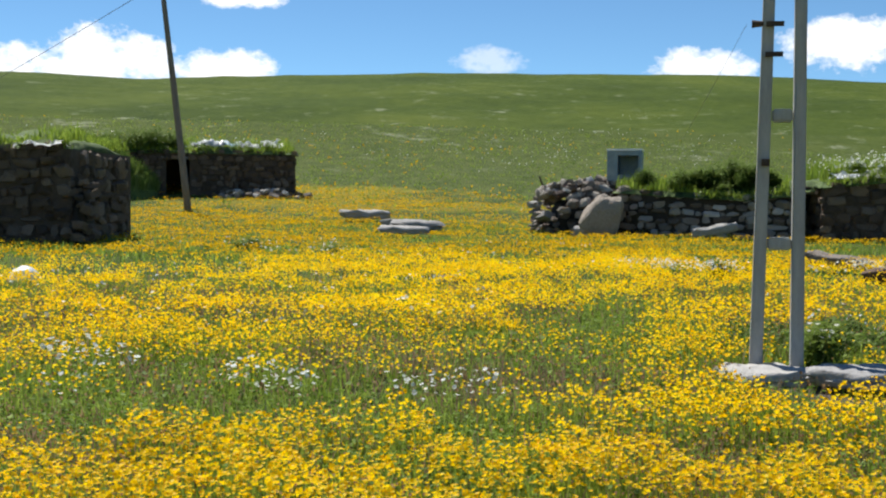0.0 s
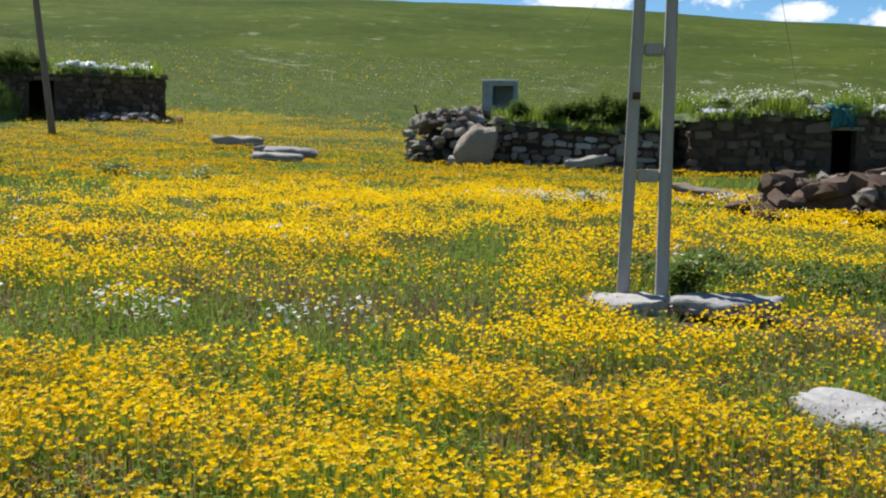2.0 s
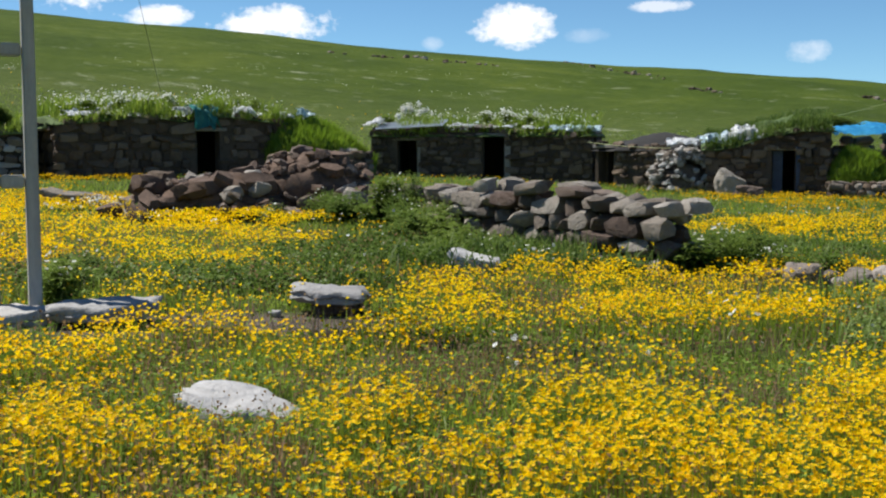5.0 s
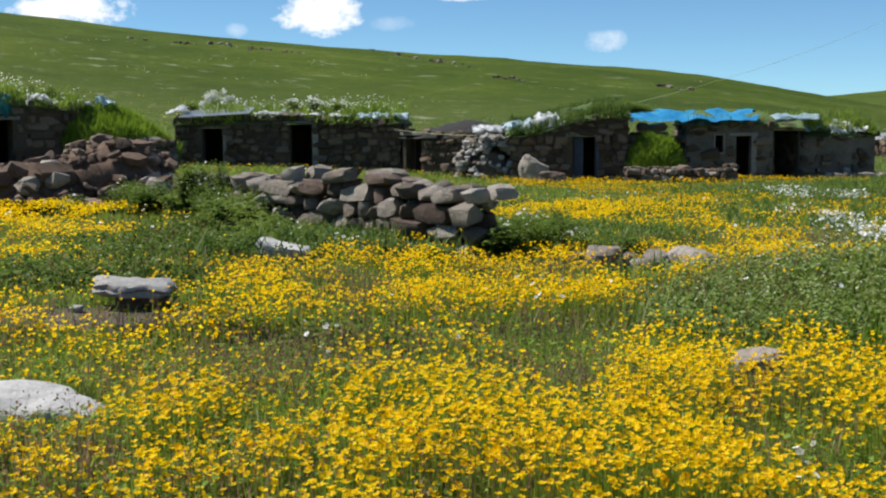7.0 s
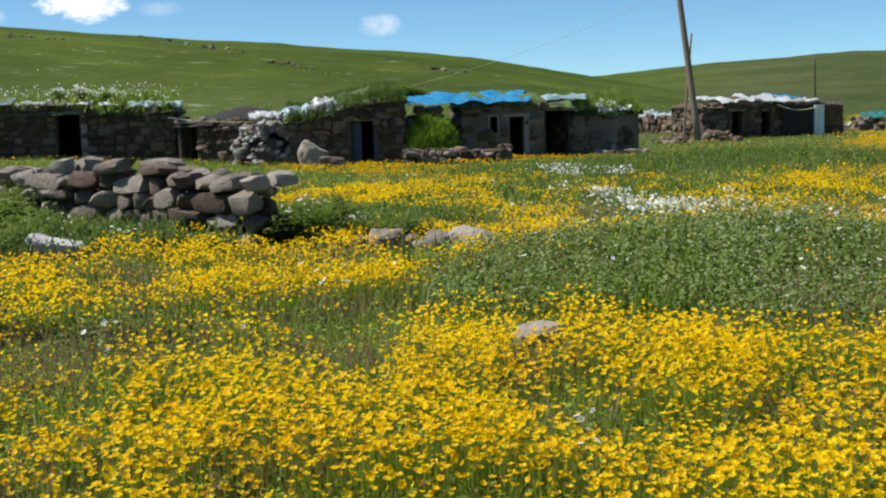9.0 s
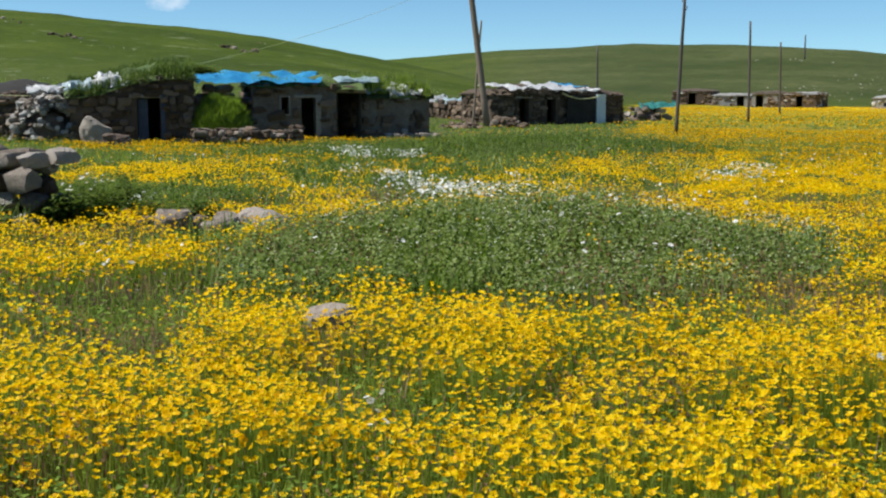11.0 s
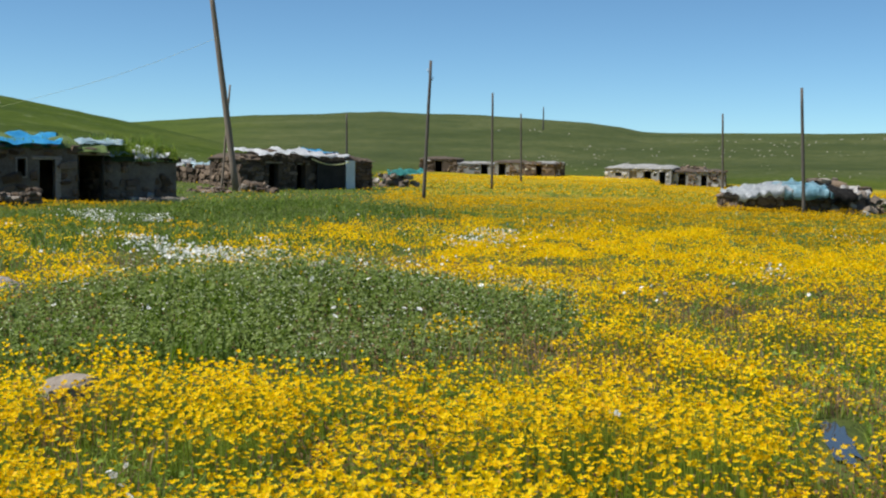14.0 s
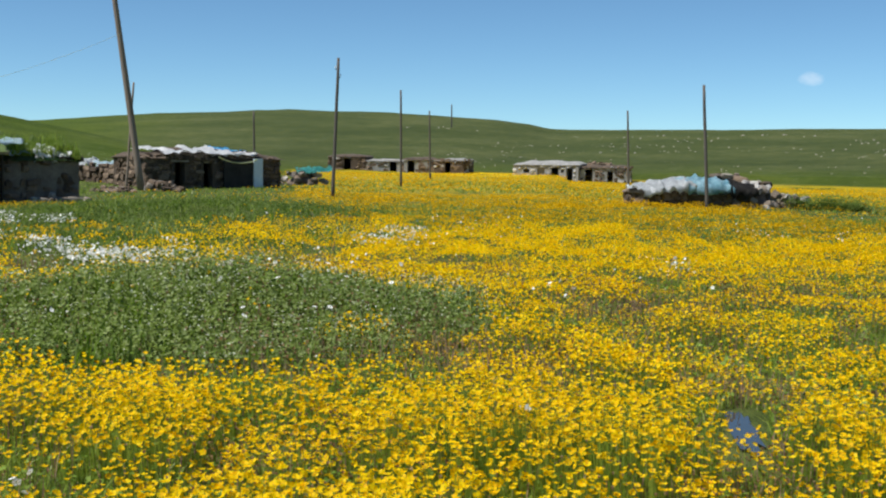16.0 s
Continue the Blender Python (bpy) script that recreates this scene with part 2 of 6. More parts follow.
# Darker, greener petal copy: stands for leaves between heads, dims the far meadow
YELLOW_FAR = plant_material("dimmed_buttercup_clumps", [(0.15, (0.40, 0.26, 0.010)), (0.45, (0.72, 0.43, 0.004)), (0.9, (0.90, 0.58, 0.005))], 0.5, 0.4, 0.1)
WHITE = plant_material("white_petals", [(0.2, (0.74, 0.75, 0.70)), (0.8, (0.92, 0.92, 0.90))], 0.6, 0.3, 0.2)
SAGE_BLOOM = plant_material("pale_herb_bloom", [(0.2, (0.52, 0.56, 0.40)), (0.8, (0.76, 0.78, 0.66))], 0.6, 0.4, 0.2)
HERB = plant_material("dark_meadow_herb", [(0.2, (0.065, 0.12, 0.016)), (0.55, (0.12, 0.19, 0.034)), (0.9, (0.21, 0.275, 0.08))], 0.5, 0.45, 0.3)
# ---- the lie of the land ----
def P(heading, distance):
    """Plan position from a heading (degrees right of +y) and a distance from the origin."""
    return np.array((distance * math.sin(radians(heading)), distance * math.cos(radians(heading))))


def smooth(a, b, x):
    s = np.clip((x - a) / (b - a), 0, 1)
    return s * s * (3 - 2 * s)


TABLE = np.random.RandomState(7).rand(256, 256)


def value_noise(x, y, scale):
    """Smooth noise 0..1 on a lattice of the given spacing in metres."""
    u, v = np.asarray(x, float) / scale, np.asarray(y, float) / scale
    i, j = np.floor(u).astype(int), np.floor(v).astype(int)
    fu, fv = u - i, v - j
    fu, fv = fu * fu * (3 - 2 * fu), fv * fv * (3 - 2 * fv)
    a, b = TABLE[i % 256, j % 256], TABLE[(i + 1) % 256, j % 256]
    c, d = TABLE[i % 256, (j + 1) % 256], TABLE[(i + 1) % 256, (j + 1) % 256]
    return (a * (1 - fu) + b * fu) * (1 - fv) + (c * (1 - fu) + d * fu) * fv


def fractal(x, y, scale):
    return (value_noise(x, y, scale) * 0.5 + value_noise(x + 31.7, y - 12.3, scale / 2.1) * 0.3 + value_noise(x - 7.1, y + 55.2, scale / 4.7) * 0.2)


# skyline of the near hill and of the far range: heading, height in degrees
NEAR_HILL = [(-180, 2.0), (-90, 3.0), (-45, 5.0), (-20, 6.06), (-14, 6.04), (-8, 6.24), (-1, 6.5), (6, 6.46), (14, 6.25), (20, 5.82), (25, 5.5), (32, 4.85),
             (38, 4.28), (44, 3.8), (48, 3.62), (53, 3.2), (57, 2.75), (60.5, 2.15), (63.3, 1.6), (67, 0.9), (74, 0.15), (90, 0.0), (130, 0.0), (180, 2.0)]
FAR_RANGE = [(-180, 1.4), (-90, 1.2), (20, 1.2), (55, 1.3), (63.3, 1.72), (68.5, 2.15), (74.5, 2.44), (79.5, 2.33), (84.5, 2.06), (86.0, 1.86), (87.2, 1.62), (93, 1.64), (102, 1.70), (130, 1.6), (180, 1.4)]


def skyline(table, heading):
    a, e = np.array([p[0] for p in table]), np.array([p[1] for p in table])
    return np.interp(heading, a, e)


MOUND = P(70.0, 11.5)


def ground_z(x, y):
    x, y = np.asarray(x, float), np.asarray(y, float)
    r = np.hypot(x, y)
    heading = np.degrees(np.arctan2(x, y))
    u = -0.259 * x + 0.966 * y
    z = 0.018 * np.clip(u, -60, 95) * np.where(u > 0, 1 - 0.95 * smooth(36, 52, heading), 1) + 0.0016 * np.clip(u - 30, 0, 65) ** 2 * smooth(120, 70, heading)
    z = z * smooth(400, 120, r)
    # near hill, its crest about 250 m away, and the range behind
    for table, start, crest in ((NEAR_HILL, 62.0, 250.0), (FAR_RANGE, 180.0, 640.0)):
        deg = skyline(table, heading)
        tall = np.tan(np.radians(deg)) * crest + 1.6 * smooth(0.0, 1.2, deg)
        s = np.clip((r - start) / (crest - start), 0, 1)
        rise = tall * np.where(s < 1, 0.62 * s + 0.38 * s * s * (3 - 2 * s), 1)
        rise = rise * np.where(r > crest, smooth(crest * 3.2, crest, r) * 0.7 + 0.3 * smooth(crest * 1.4, crest, r), 1)
        rise = np.where((deg > 0.02) & (r > start), rise, -50)
        z = np.maximum(z, rise)
    # low herb-grown mound and small unevenness
    a, b = (x - MOUND[0]), (y - MOUND[1])
    c, s_ = math.cos(radians(68.5)), math.sin(radians(68.5))
    across, along = a * c - b * s_, a * s_ + b * c
    z = z + 0.42 * np.exp(-(across / 2.3) ** 2 - (along / 1.3) ** 2)
    z = z + 0.32 * np.exp(-((x - 32.0) / 3.4) ** 2 - ((y - 11.2) / 3.6) ** 2)
    z = z + (fractal(x, y, 3.0) - 0.5) * 0.10 * smooth(3, 8, r) + (fractal(x, y, 30.0) - 0.5) * 1.4 * smooth(80, 200, r)
    return z


def G(p):
    return float(ground_z(p[0], p[1]))


def patch(x, y, centre, across, along, heading):
    """1 inside an ellipse whose first half-axis lies across the heading."""
    a, b = x - centre[0], y - centre[1]
    c, s = math.cos(radians(heading)), math.sin(radians(heading))
    q = ((a * c - b * s) / across) ** 2 + ((a * s + b * c) / along) ** 2
    return smooth(1.35, 0.75, q + (value_noise(x, y, 0.7) - 0.5) * 0.8)


# where no buttercups grow: heading, distance, half width, half depth
BARE = [(69.7, 10.9, 2.75, 1.9), (67.5, 9.4, 2.0, 0.7), (27.2, 9.9, 1.9, 0.8), (26.0, 11.5, 1.8, 0.5), (36, 14.6, 2.2, 1.5), (41, 15.3, 2.6, 1.2), (33, 18.5, 1.6, 1.5), (46, 13.9, 1.0, 0.5),
        (66, 33, 6.0, 4.5), (73, 36, 3.6, 2.6), (63, 20.0, 4.0, 0.9), (50, 17.5, 1.9, 1.5), (-12, 8.3, 1.2, 0.45), (-15, 25, 2.5, 1.6), (28, 33, 8, 4.0), (42, 30, 6, 6),
        (19, 20.4, 1.2, 0.6), (96.4, 7.2, 0.28, 1.1), (71, 20, 2.2, 0.8), (-6.5, 8.1, 1.0, 0.4), (-13.5, 32.5, 1.4, 1.2), (41, 13.6, 2.4, 0.5), (67, 9.0, 1.2, 0.35), (79.5, 10.3, 0.8, 0.5), (64.0, 24, 3.0, 1.8), (96, 6.3, 0.5, 0.3), (68.5, 8.7, 1.5, 0.8), (64.5, 8.2, 0.9, 0.4), (72.5, 7.9, 0.5, 0.25), (59.5, 9.7, 0.9, 0.8), (20.5, 12.0, 1.7, 0.6), (20.8, 9.3, 0.6, 0.4), (45.5, 7.6, 0.7, 0.3), (49, 8.5, 0.8, 0.35), (53, 9.4, 0.9, 0.4), (56.5, 10.3, 0.8, 0.45), (40, 7.9, 0.7, 0.35)]
THIN = [(99.5, 60, 6.0, 9.0), (103, 48, 4.0, 6.0), (-10, 9.4, 3.4, 1.5), (-14, 12.8, 1.8, 0.5), (0, 8.6, 1.6, 0.7), (-17, 24, 3.5, 3.0), (79, 11.5, 1.4, 1.2), (52, 9.0, 1.6, 0.5), (35, 12, 1.5, 0.6)]
DENSE = [(22.6, 8.2, 0.25, 0.3), (31, 6.9, 1.3, 0.7), (21, 6.0, 1.2, 0.5), (34, 5.6, 1.4, 0.5), (42, 5.7, 1.0, 0.5), (89, 8.0, 2.2, 0.6), (98, 9.6, 1.4, 1.0), (84, 9.6, 1.2, 0.7),
         (38, 7.4, 1.2, 0.6), (4, 6.4, 1.6, 0.7), (27, 5.2, 1.2, 0.4), (52, 5.4, 1.3, 0.7), (63, 5.3, 1.2, 0.6), (72, 5.8, 1.4, 0.7), (81, 5.4, 1.2, 0.7), (12, 6.6, 1.2, 0.7), (-12, 6.2, 1.6, 0.6), (90, 5.6, 1.2, 0.6), (57.5, 8.3, 0.9, 0.45), (50, 11.2, 1.3, 0.9)]
SOIL = [(27.3, 9.9, 1.6, 0.7), (76.1, 33.5, 1.0, 0.7), (37.5, 13.2, 0.5, 0.4)]
WHITES = [(66.6, 17.0, 0.95, 0.45), (64.9, 18.0, 0.6, 0.4), (63.4, 20.0, 0.4, 0.4), (61.6, 22.0, 0.5, 0.3), (60.6, 30.0, 0.9, 0.5), (62.6, 27.6, 1.0, 0.45), (69.5, 19.6, 0.35, 0.25), (10.7, 21.6, 0.9, 0.45), (13.1, 22.2, 0.6, 0.5), (17.4, 22.2, 0.6, 0.4), (19.6, 23.0, 0.5, 0.3),
          (-16.0, 9.6, 0.3, 0.15), (-9.3, 8.7, 0.22, 0.25), (-7.7, 8.2, 0.26, 0.2), (-0.6, 8.0, 0.28, 0.18), (2.0, 8.1, 0.2, 0.15), (-18.0, 8.3, 0.2, 0.12), (-11.5, 12.2, 0.1, 0.1), (-17.3, 10.3, 0.3, 0.2), (8.8, 5.8, 0.09, 0.06),
          (62.9, 4.95, 0.06, 0.05), (61.9, 4.9, 0.05, 0.04), (39.4, 7.3, 0.12, 0.08), (80, 23.5, 0.5, 0.3), (79, 20.5, 0.9, 0.15), (93, 17, 0.5, 0.15), (40.5, 13.5, 0.25, 0.2), (49.5, 15.5, 0.6, 0.4)]


def bloom(x, y):
    """How thickly the buttercups stand, 0..1."""
    x, y = np.asarray(x, float), np.asarray(y, float)
    r, heading = np.hypot(x, y), np.degrees(np.arctan2(x, y))
    n = fractal(x, y, 2.6) * 0.65 + fractal(x + 90, y + 40, 9.0) * 0.35
    d = smooth(0.25, 0.48, n)
    d = np.maximum(d, 0.30 * smooth(0.25, 0.5, n))
    for a, dist, w, l in BARE:
        d = d * (1 - 0.975 * patch(x, y, P(a, dist), w, l, a))
    d = d * (1 - 0.3 * patch(x, y, P(13, 14.5), 3.0, 6.0, 13))
    # thick in the open field to the right, thin on the hill and behind the huts
    field = smooth(74, 82, heading + (fractal(x, y, 6) - 0.5) * 10) * smooth(12, 17, r)
    d = np.maximum(d, field * (0.25 + 0.85 * smooth(0.3, 0.62, fractal(x + 30, y * 1.5, 5.0))) * smooth(205, 95, r + (fractal(x, y, 25) - 0.5) * 130))
    for a, dist, w, l in DENSE:
        d = np.maximum(d, 0.95 * patch(x, y, P(a, dist), w, l, a))
    d = d * (1 - 0.975 * patch(x, y, P(96.4, 7.2), 0.28, 1.1, 96.4))
    d = d * (1 - 0.5 * patch(x, y, P(62, 7.6), 3.6, 1.8, 62) * (0.4 + 0.9 * smooth(0.42, 0.58, fractal(x - 33, y + 12, 1.2))))
    for a, dist, w, l in THIN:
        d = d * (1 - 0.78 * patch(x, y, P(a, dist), w, l, a))
    green = smooth(49, 54, heading) * smooth(77, 73, heading) * smooth(15, 17, r) * smooth(45, 41, r)
    strip = np.maximum(smooth(31, 33.5, r) * smooth(64, 60, heading), smooth(0.58, 0.66, fractal(x + 15, y - 60, 2.2)) * 0.75)
    d = d * (1 - green * 0.72 * (1 - strip))
    yard = smooth(21, 24, heading) * smooth(50, 46.5, heading) * smooth(21, 23, r + (heading > 33) * 5) + smooth(62, 65, heading) * smooth(76, 73, heading) * smooth(38, 42, r)
    d = d * (1 - 0.93 * np.clip(yard, 0, 1))
    edge = 60 + (fractal(x, y, 12) - 0.5) * 26
    d = d * np.where(heading < 66, smooth(edge + 8, edge - 6, y + 0.25 * x - 0.0), 1) * smooth(190, 150, r)
    back = smooth(41, 45, r) * smooth(14, 20, heading) * smooth(67, 65, heading)
    white = np.zeros_like(d)
    for a, dist, w, l in WHITES:
        white = np.maximum(white, patch(x, y, P(a, dist), w, l, a))
    return np.clip(d * (1 - back) * (1 - 0.85 * white), 0, 1)


def in_patches(x, y, table):
    d = np.zeros_like(np.asarray(x, float))
    for a, dist, w, l in table:
        d = np.maximum(d, patch(x, y, P(a, dist), w, l, a))
    return d


def build_mesh(name, verts, quads=None, tris=None, smooth_shade=False):
    me = bpy.data.meshes.new(name)
    verts = np.asarray(verts, np.float32).reshape(-1, 3)
    faces, sizes = [], []
    for f, k in ((quads, 4), (tris, 3)):
        if f is not None and len(f):
            faces.append(np.asarray(f, np.int32).ravel())
            sizes.append(np.full(len(f), k, np.int32))
    loops, sizes = np.concatenate(faces), np.concatenate(sizes)
    me.vertices.add(len(verts))
    me.vertices.foreach_set("co", verts.ravel())
    me.loops.add(len(loops))
    me.loops.foreach_set("vertex_index", loops)
    me.polygons.add(len(sizes))
    me.polygons.foreach_set("loop_start", np.concatenate(([0], np.cumsum(sizes)[:-1])).astype(np.int32))
    me.polygons.foreach_set("loop_total", sizes)
    me.update(calc_edges=True)
    if smooth_shade:
        me.shade_smooth()
    return me


def ground_material():
    m, nt, b = nodes_of("meadow_ground")
    def attribute(name):
        n = nt.nodes.new("ShaderNodeAttribute")
        n.attribute_name = name
        return n.outputs["Fac"]
    grass = ramp(nt, tex(nt, 0.9, 6, 0.7, "World"), [(0.3, (0.045, 0.068, 0.016)), (0.5, (0.085, 0.115, 0.028)), (0.72, (0.14, 0.155, 0.05))])
    far = ramp(nt, calc(nt, "ADD", calc(nt, "MULTIPLY", tex(nt, 0.035, 6, 0.65, "World"), 0.6), calc(nt, "MULTIPLY", tex(nt, 0.5, 6, 0.75, "World"), 0.4)),
               [(0.36, (0.030, 0.054, 0.005)), (0.5, (0.056, 0.086, 0.008)), (0.64, (0.092, 0.120, 0.014))])
    c = blend(nt, attribute("far"), grass, far)
    # Distance haze put into the colour: far slopes to the right greyed
    hazed = ramp(nt, calc(nt, "ADD", calc(nt, "MULTIPLY", tex(nt, 0.02, 6, 0.65, "World"), 0.5), calc(nt, "MULTIPLY", tex(nt, 0.25, 6, 0.75, "World"), 0.5)),
                [(0.36, (0.034, 0.050, 0.014)), (0.5, (0.056, 0.073, 0.022)), (0.64, (0.105, 0.115, 0.045))])
    c = blend(nt, attribute("hazed"), c, hazed)
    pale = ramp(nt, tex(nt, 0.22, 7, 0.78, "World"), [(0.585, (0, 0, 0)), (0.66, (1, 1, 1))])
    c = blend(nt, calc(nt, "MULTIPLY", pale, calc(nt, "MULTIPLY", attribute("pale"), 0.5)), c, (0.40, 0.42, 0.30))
    yellow = ramp(nt, calc(nt, "ADD", calc(nt, "MULTIPLY", tex(nt, 1.4, 6, 0.8, "World"), 0.6), calc(nt, "MULTIPLY", attribute("bloom"), 0.5)), [(0.50, (0, 0, 0)), (0.66, (1, 1, 1))])
    c = blend(nt, calc(nt, "MULTIPLY", yellow, attribute("far_bloom")), c, (0.66, 0.46, 0.01))
    earth = ramp(nt, tex(nt, 4.0, 6, 0.7, "World"), [(0.3, (0.085, 0.065, 0.05)), (0.7, (0.20, 0.165, 0.13))])
    c = blend(nt, attribute("soil"), c, earth)
    nt.links.new(c, b.inputs["Base Color"])
    b.inputs["Roughness"].default_value = 0.95
    b.inputs["Specular IOR Level"].default_value = 0.1
    bump(nt, b, calc(nt, "ADD", tex(nt, 1.2, 8, 0.8, "World"), calc(nt, "MULTIPLY", tex(nt, 9, 6, 0.8, "World"), 0.3)), 0.8, 0.25)
    return m


def make_ground():
    fine = np.concatenate((np.arange(-180, -30, 3.0), np.arange(-30, 110, 0.5), np.arange(110, 180, 3.0)))
    radii = np.concatenate((np.linspace(0.6, 24, 90), np.geomspace(24.4, 260, 150), np.geomspace(266, 900, 60), np.geomspace(960, 4200, 10)))
    A, R = np.meshgrid(np.radians(fine), radii)
    x, y = R * np.sin(A), R * np.cos(A)
    z = ground_z(x, y)
    na, nr = len(fine), len(radii)
    verts = np.concatenate((np.stack((x, y, z), -1).reshape(-1, 3), [[0, 0, G((0, 0))]]))
    i, j = np.meshgrid(np.arange(nr - 1), np.arange(na), indexing="ij")
    k = (j + 1) % na
    quads = np.stack((i * na + j, (i + 1) * na + j, (i + 1) * na + k, i * na + k), -1).reshape(-1, 4)[:, ::-1]
    ring = np.arange(na)
    tris = np.stack((np.full(na, nr * na), ring, (ring + 1) % na), -1)[:, ::-1]
    me = build_mesh("ground", verts, quads, tris, True)
    r = np.hypot(verts[:, 0], verts[:, 1])
    u = -0.259 * verts[:, 0] + 0.966 * verts[:, 1]
    heading = np.degrees(np.arctan2(verts[:, 0], verts[:, 1]))
    masks = {"bloom": bloom(verts[:, 0], verts[:, 1]), "soil": in_patches(verts[:, 0], verts[:, 1], SOIL),
             "far": smooth(60, 150, r), "far_bloom": smooth(30, 80, r) * np.clip(bloom(verts[:, 0], verts[:, 1]) * 0.8, 0, 0.45),
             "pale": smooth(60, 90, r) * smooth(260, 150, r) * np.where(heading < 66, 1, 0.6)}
    masks["far_bloom"] += 0.5 * smooth(120, 150, r) * smooth(250, 200, r) * smooth(77, 81, heading) * smooth(93, 88, heading) * smooth(0.42, 0.6, fractal(verts[:, 0], verts[:, 1], 22.0))
    # Painted haze grows with distance on the right-hand slopes
    masks["hazed"] = smooth(140, 240, r) * smooth(62, 72, heading) * smooth(150, 130, heading)
    for key, values in masks.items():
        me.attributes.new(key, "FLOAT", "POINT").data.foreach_set("value", values.astype(np.float32))
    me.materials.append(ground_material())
    return tagged(new("ground", me), "grassy valley floor rising to smooth green hills", "ground", kind="structure")


make_ground()
# ---- building blocks ----
rng = random.Random(11)


def part(name, bm, material, parent=None, label="", smooth_shade=False):
    """Links a bmesh (or a mesh) as one object under a thing or a part."""
    if isinstance(bm, bmesh.types.BMesh):
        me = bpy.data.meshes.new(name)
        bm.to_mesh(me)
        bm.free()
    else:
        me = bm
    if smooth_shade:
        me.shade_smooth()
    me.materials.clear()
    me.materials.append(material)
    ob = new(name, me)
    ob.parent = parent
    return tagged(ob, label)


def thing(name, at, label, category, group="", kind=""):
    ob = new(name)
    ob.location = at
    ob.empty_display_size = 0.2
    return tagged(ob, label, category, group, kind)


def stone_mesh(name, seed, boxy, cuts=1, crisp=0.8):
    """One rough stone about one metre across; boxy: 0 round, 1 squared."""
    r = random.Random(seed)
    bm = bmesh.new()
    bmesh.ops.create_icosphere(bm, subdivisions=cuts + 1, radius=0.5) if boxy < 0.3 else bmesh.ops.create_cube(bm, size=0.86)
    if boxy >= 0.3:
        bmesh.ops.subdivide_edges(bm, edges=bm.edges[:], cuts=1 + (cuts > 1), use_grid_fill=True)
        for v in bm.verts:
            ball = v.co.normalized() * 0.56
            v.co = v.co.lerp(ball, 1 - boxy)
    offset = Vector((r.uniform(0, 50), r.uniform(0, 50), r.uniform(0, 50)))
    for v in bm.verts:
        n = noise.noise_vector(v.co * 1.7 + offset) * 0.2 + noise.noise_vector(v.co * 4.1 + offset) * 0.06
        v.co += n
    for _ in range(3):                                   # a few broken faces
        d = Vector((r.uniform(-1, 1), r.uniform(-1, 1), r.uniform(-0.6, 1))).normalized()
        for v in bm.verts:
            over = v.co.dot(d) - 0.38
            if over > 0:
                v.co -= d * over * 0.8
    me = bpy.data.meshes.new(name)
    bm.to_mesh(me)
    bm.free()
    me.shade_smooth()
    me.set_sharp_from_angle(angle=crisp)
    return me


def stone_set(name, material, count, boxy, cuts=1, crisp=0.8):
    found = []
    for i in range(count):
        me = stone_mesh(name, 100 + i, boxy, cuts, crisp)
        me.materials.append(material)
        found.append(me)
    return found


WALL_STONES = stone_set("wall_stone", STONE_DARK, 12, 0.58)
DRY_STONES = stone_set("dry_stone", STONE, 12, 0.42, 1, 0.62)
RED_STONES = stone_set("red_stone", STONE_RED, 8, 0.34)
PALE_STONES = stone_set("pale_stone", STONE_WHITE, 6, 0.6)
ROUND_STONES = stone_set("round_stone", STONE, 8, 0.2, 0)
CLODS = stone_set("clod", CLOD, 8, 0.42, 1, 0.4)


def put_stone(meshes, parent, at, size, turn=None, name="stone"):
    ob = new(name, meshes[rng.randrange(len(meshes))])
    ob.parent = parent
    t = turn if turn else (rng.uniform(-0.15, 0.15), rng.uniform(-0.15, 0.15), rng.uniform(0, 6.28))
    ob.matrix_basis = Matrix.LocRotScale(Vector(at), Euler(t), Vector(size))
    return ob


def box_bm(bm, lo, hi):
    m = Matrix.Translation((Vector(lo) + Vector(hi)) / 2) @ Matrix.Diagonal((*(Vector(hi) - Vector(lo)), 1))
    return bmesh.ops.create_cube(bm, size=1, matrix=m)["verts"]


def frame_of(p0, p1):
    """The turn of a wall that runs from p0 to p1 (local +x), its back towards local +y."""
    d = np.asarray(p1) - np.asarray(p0)
    return math.atan2(d[1], d[0]), float(np.hypot(*d))


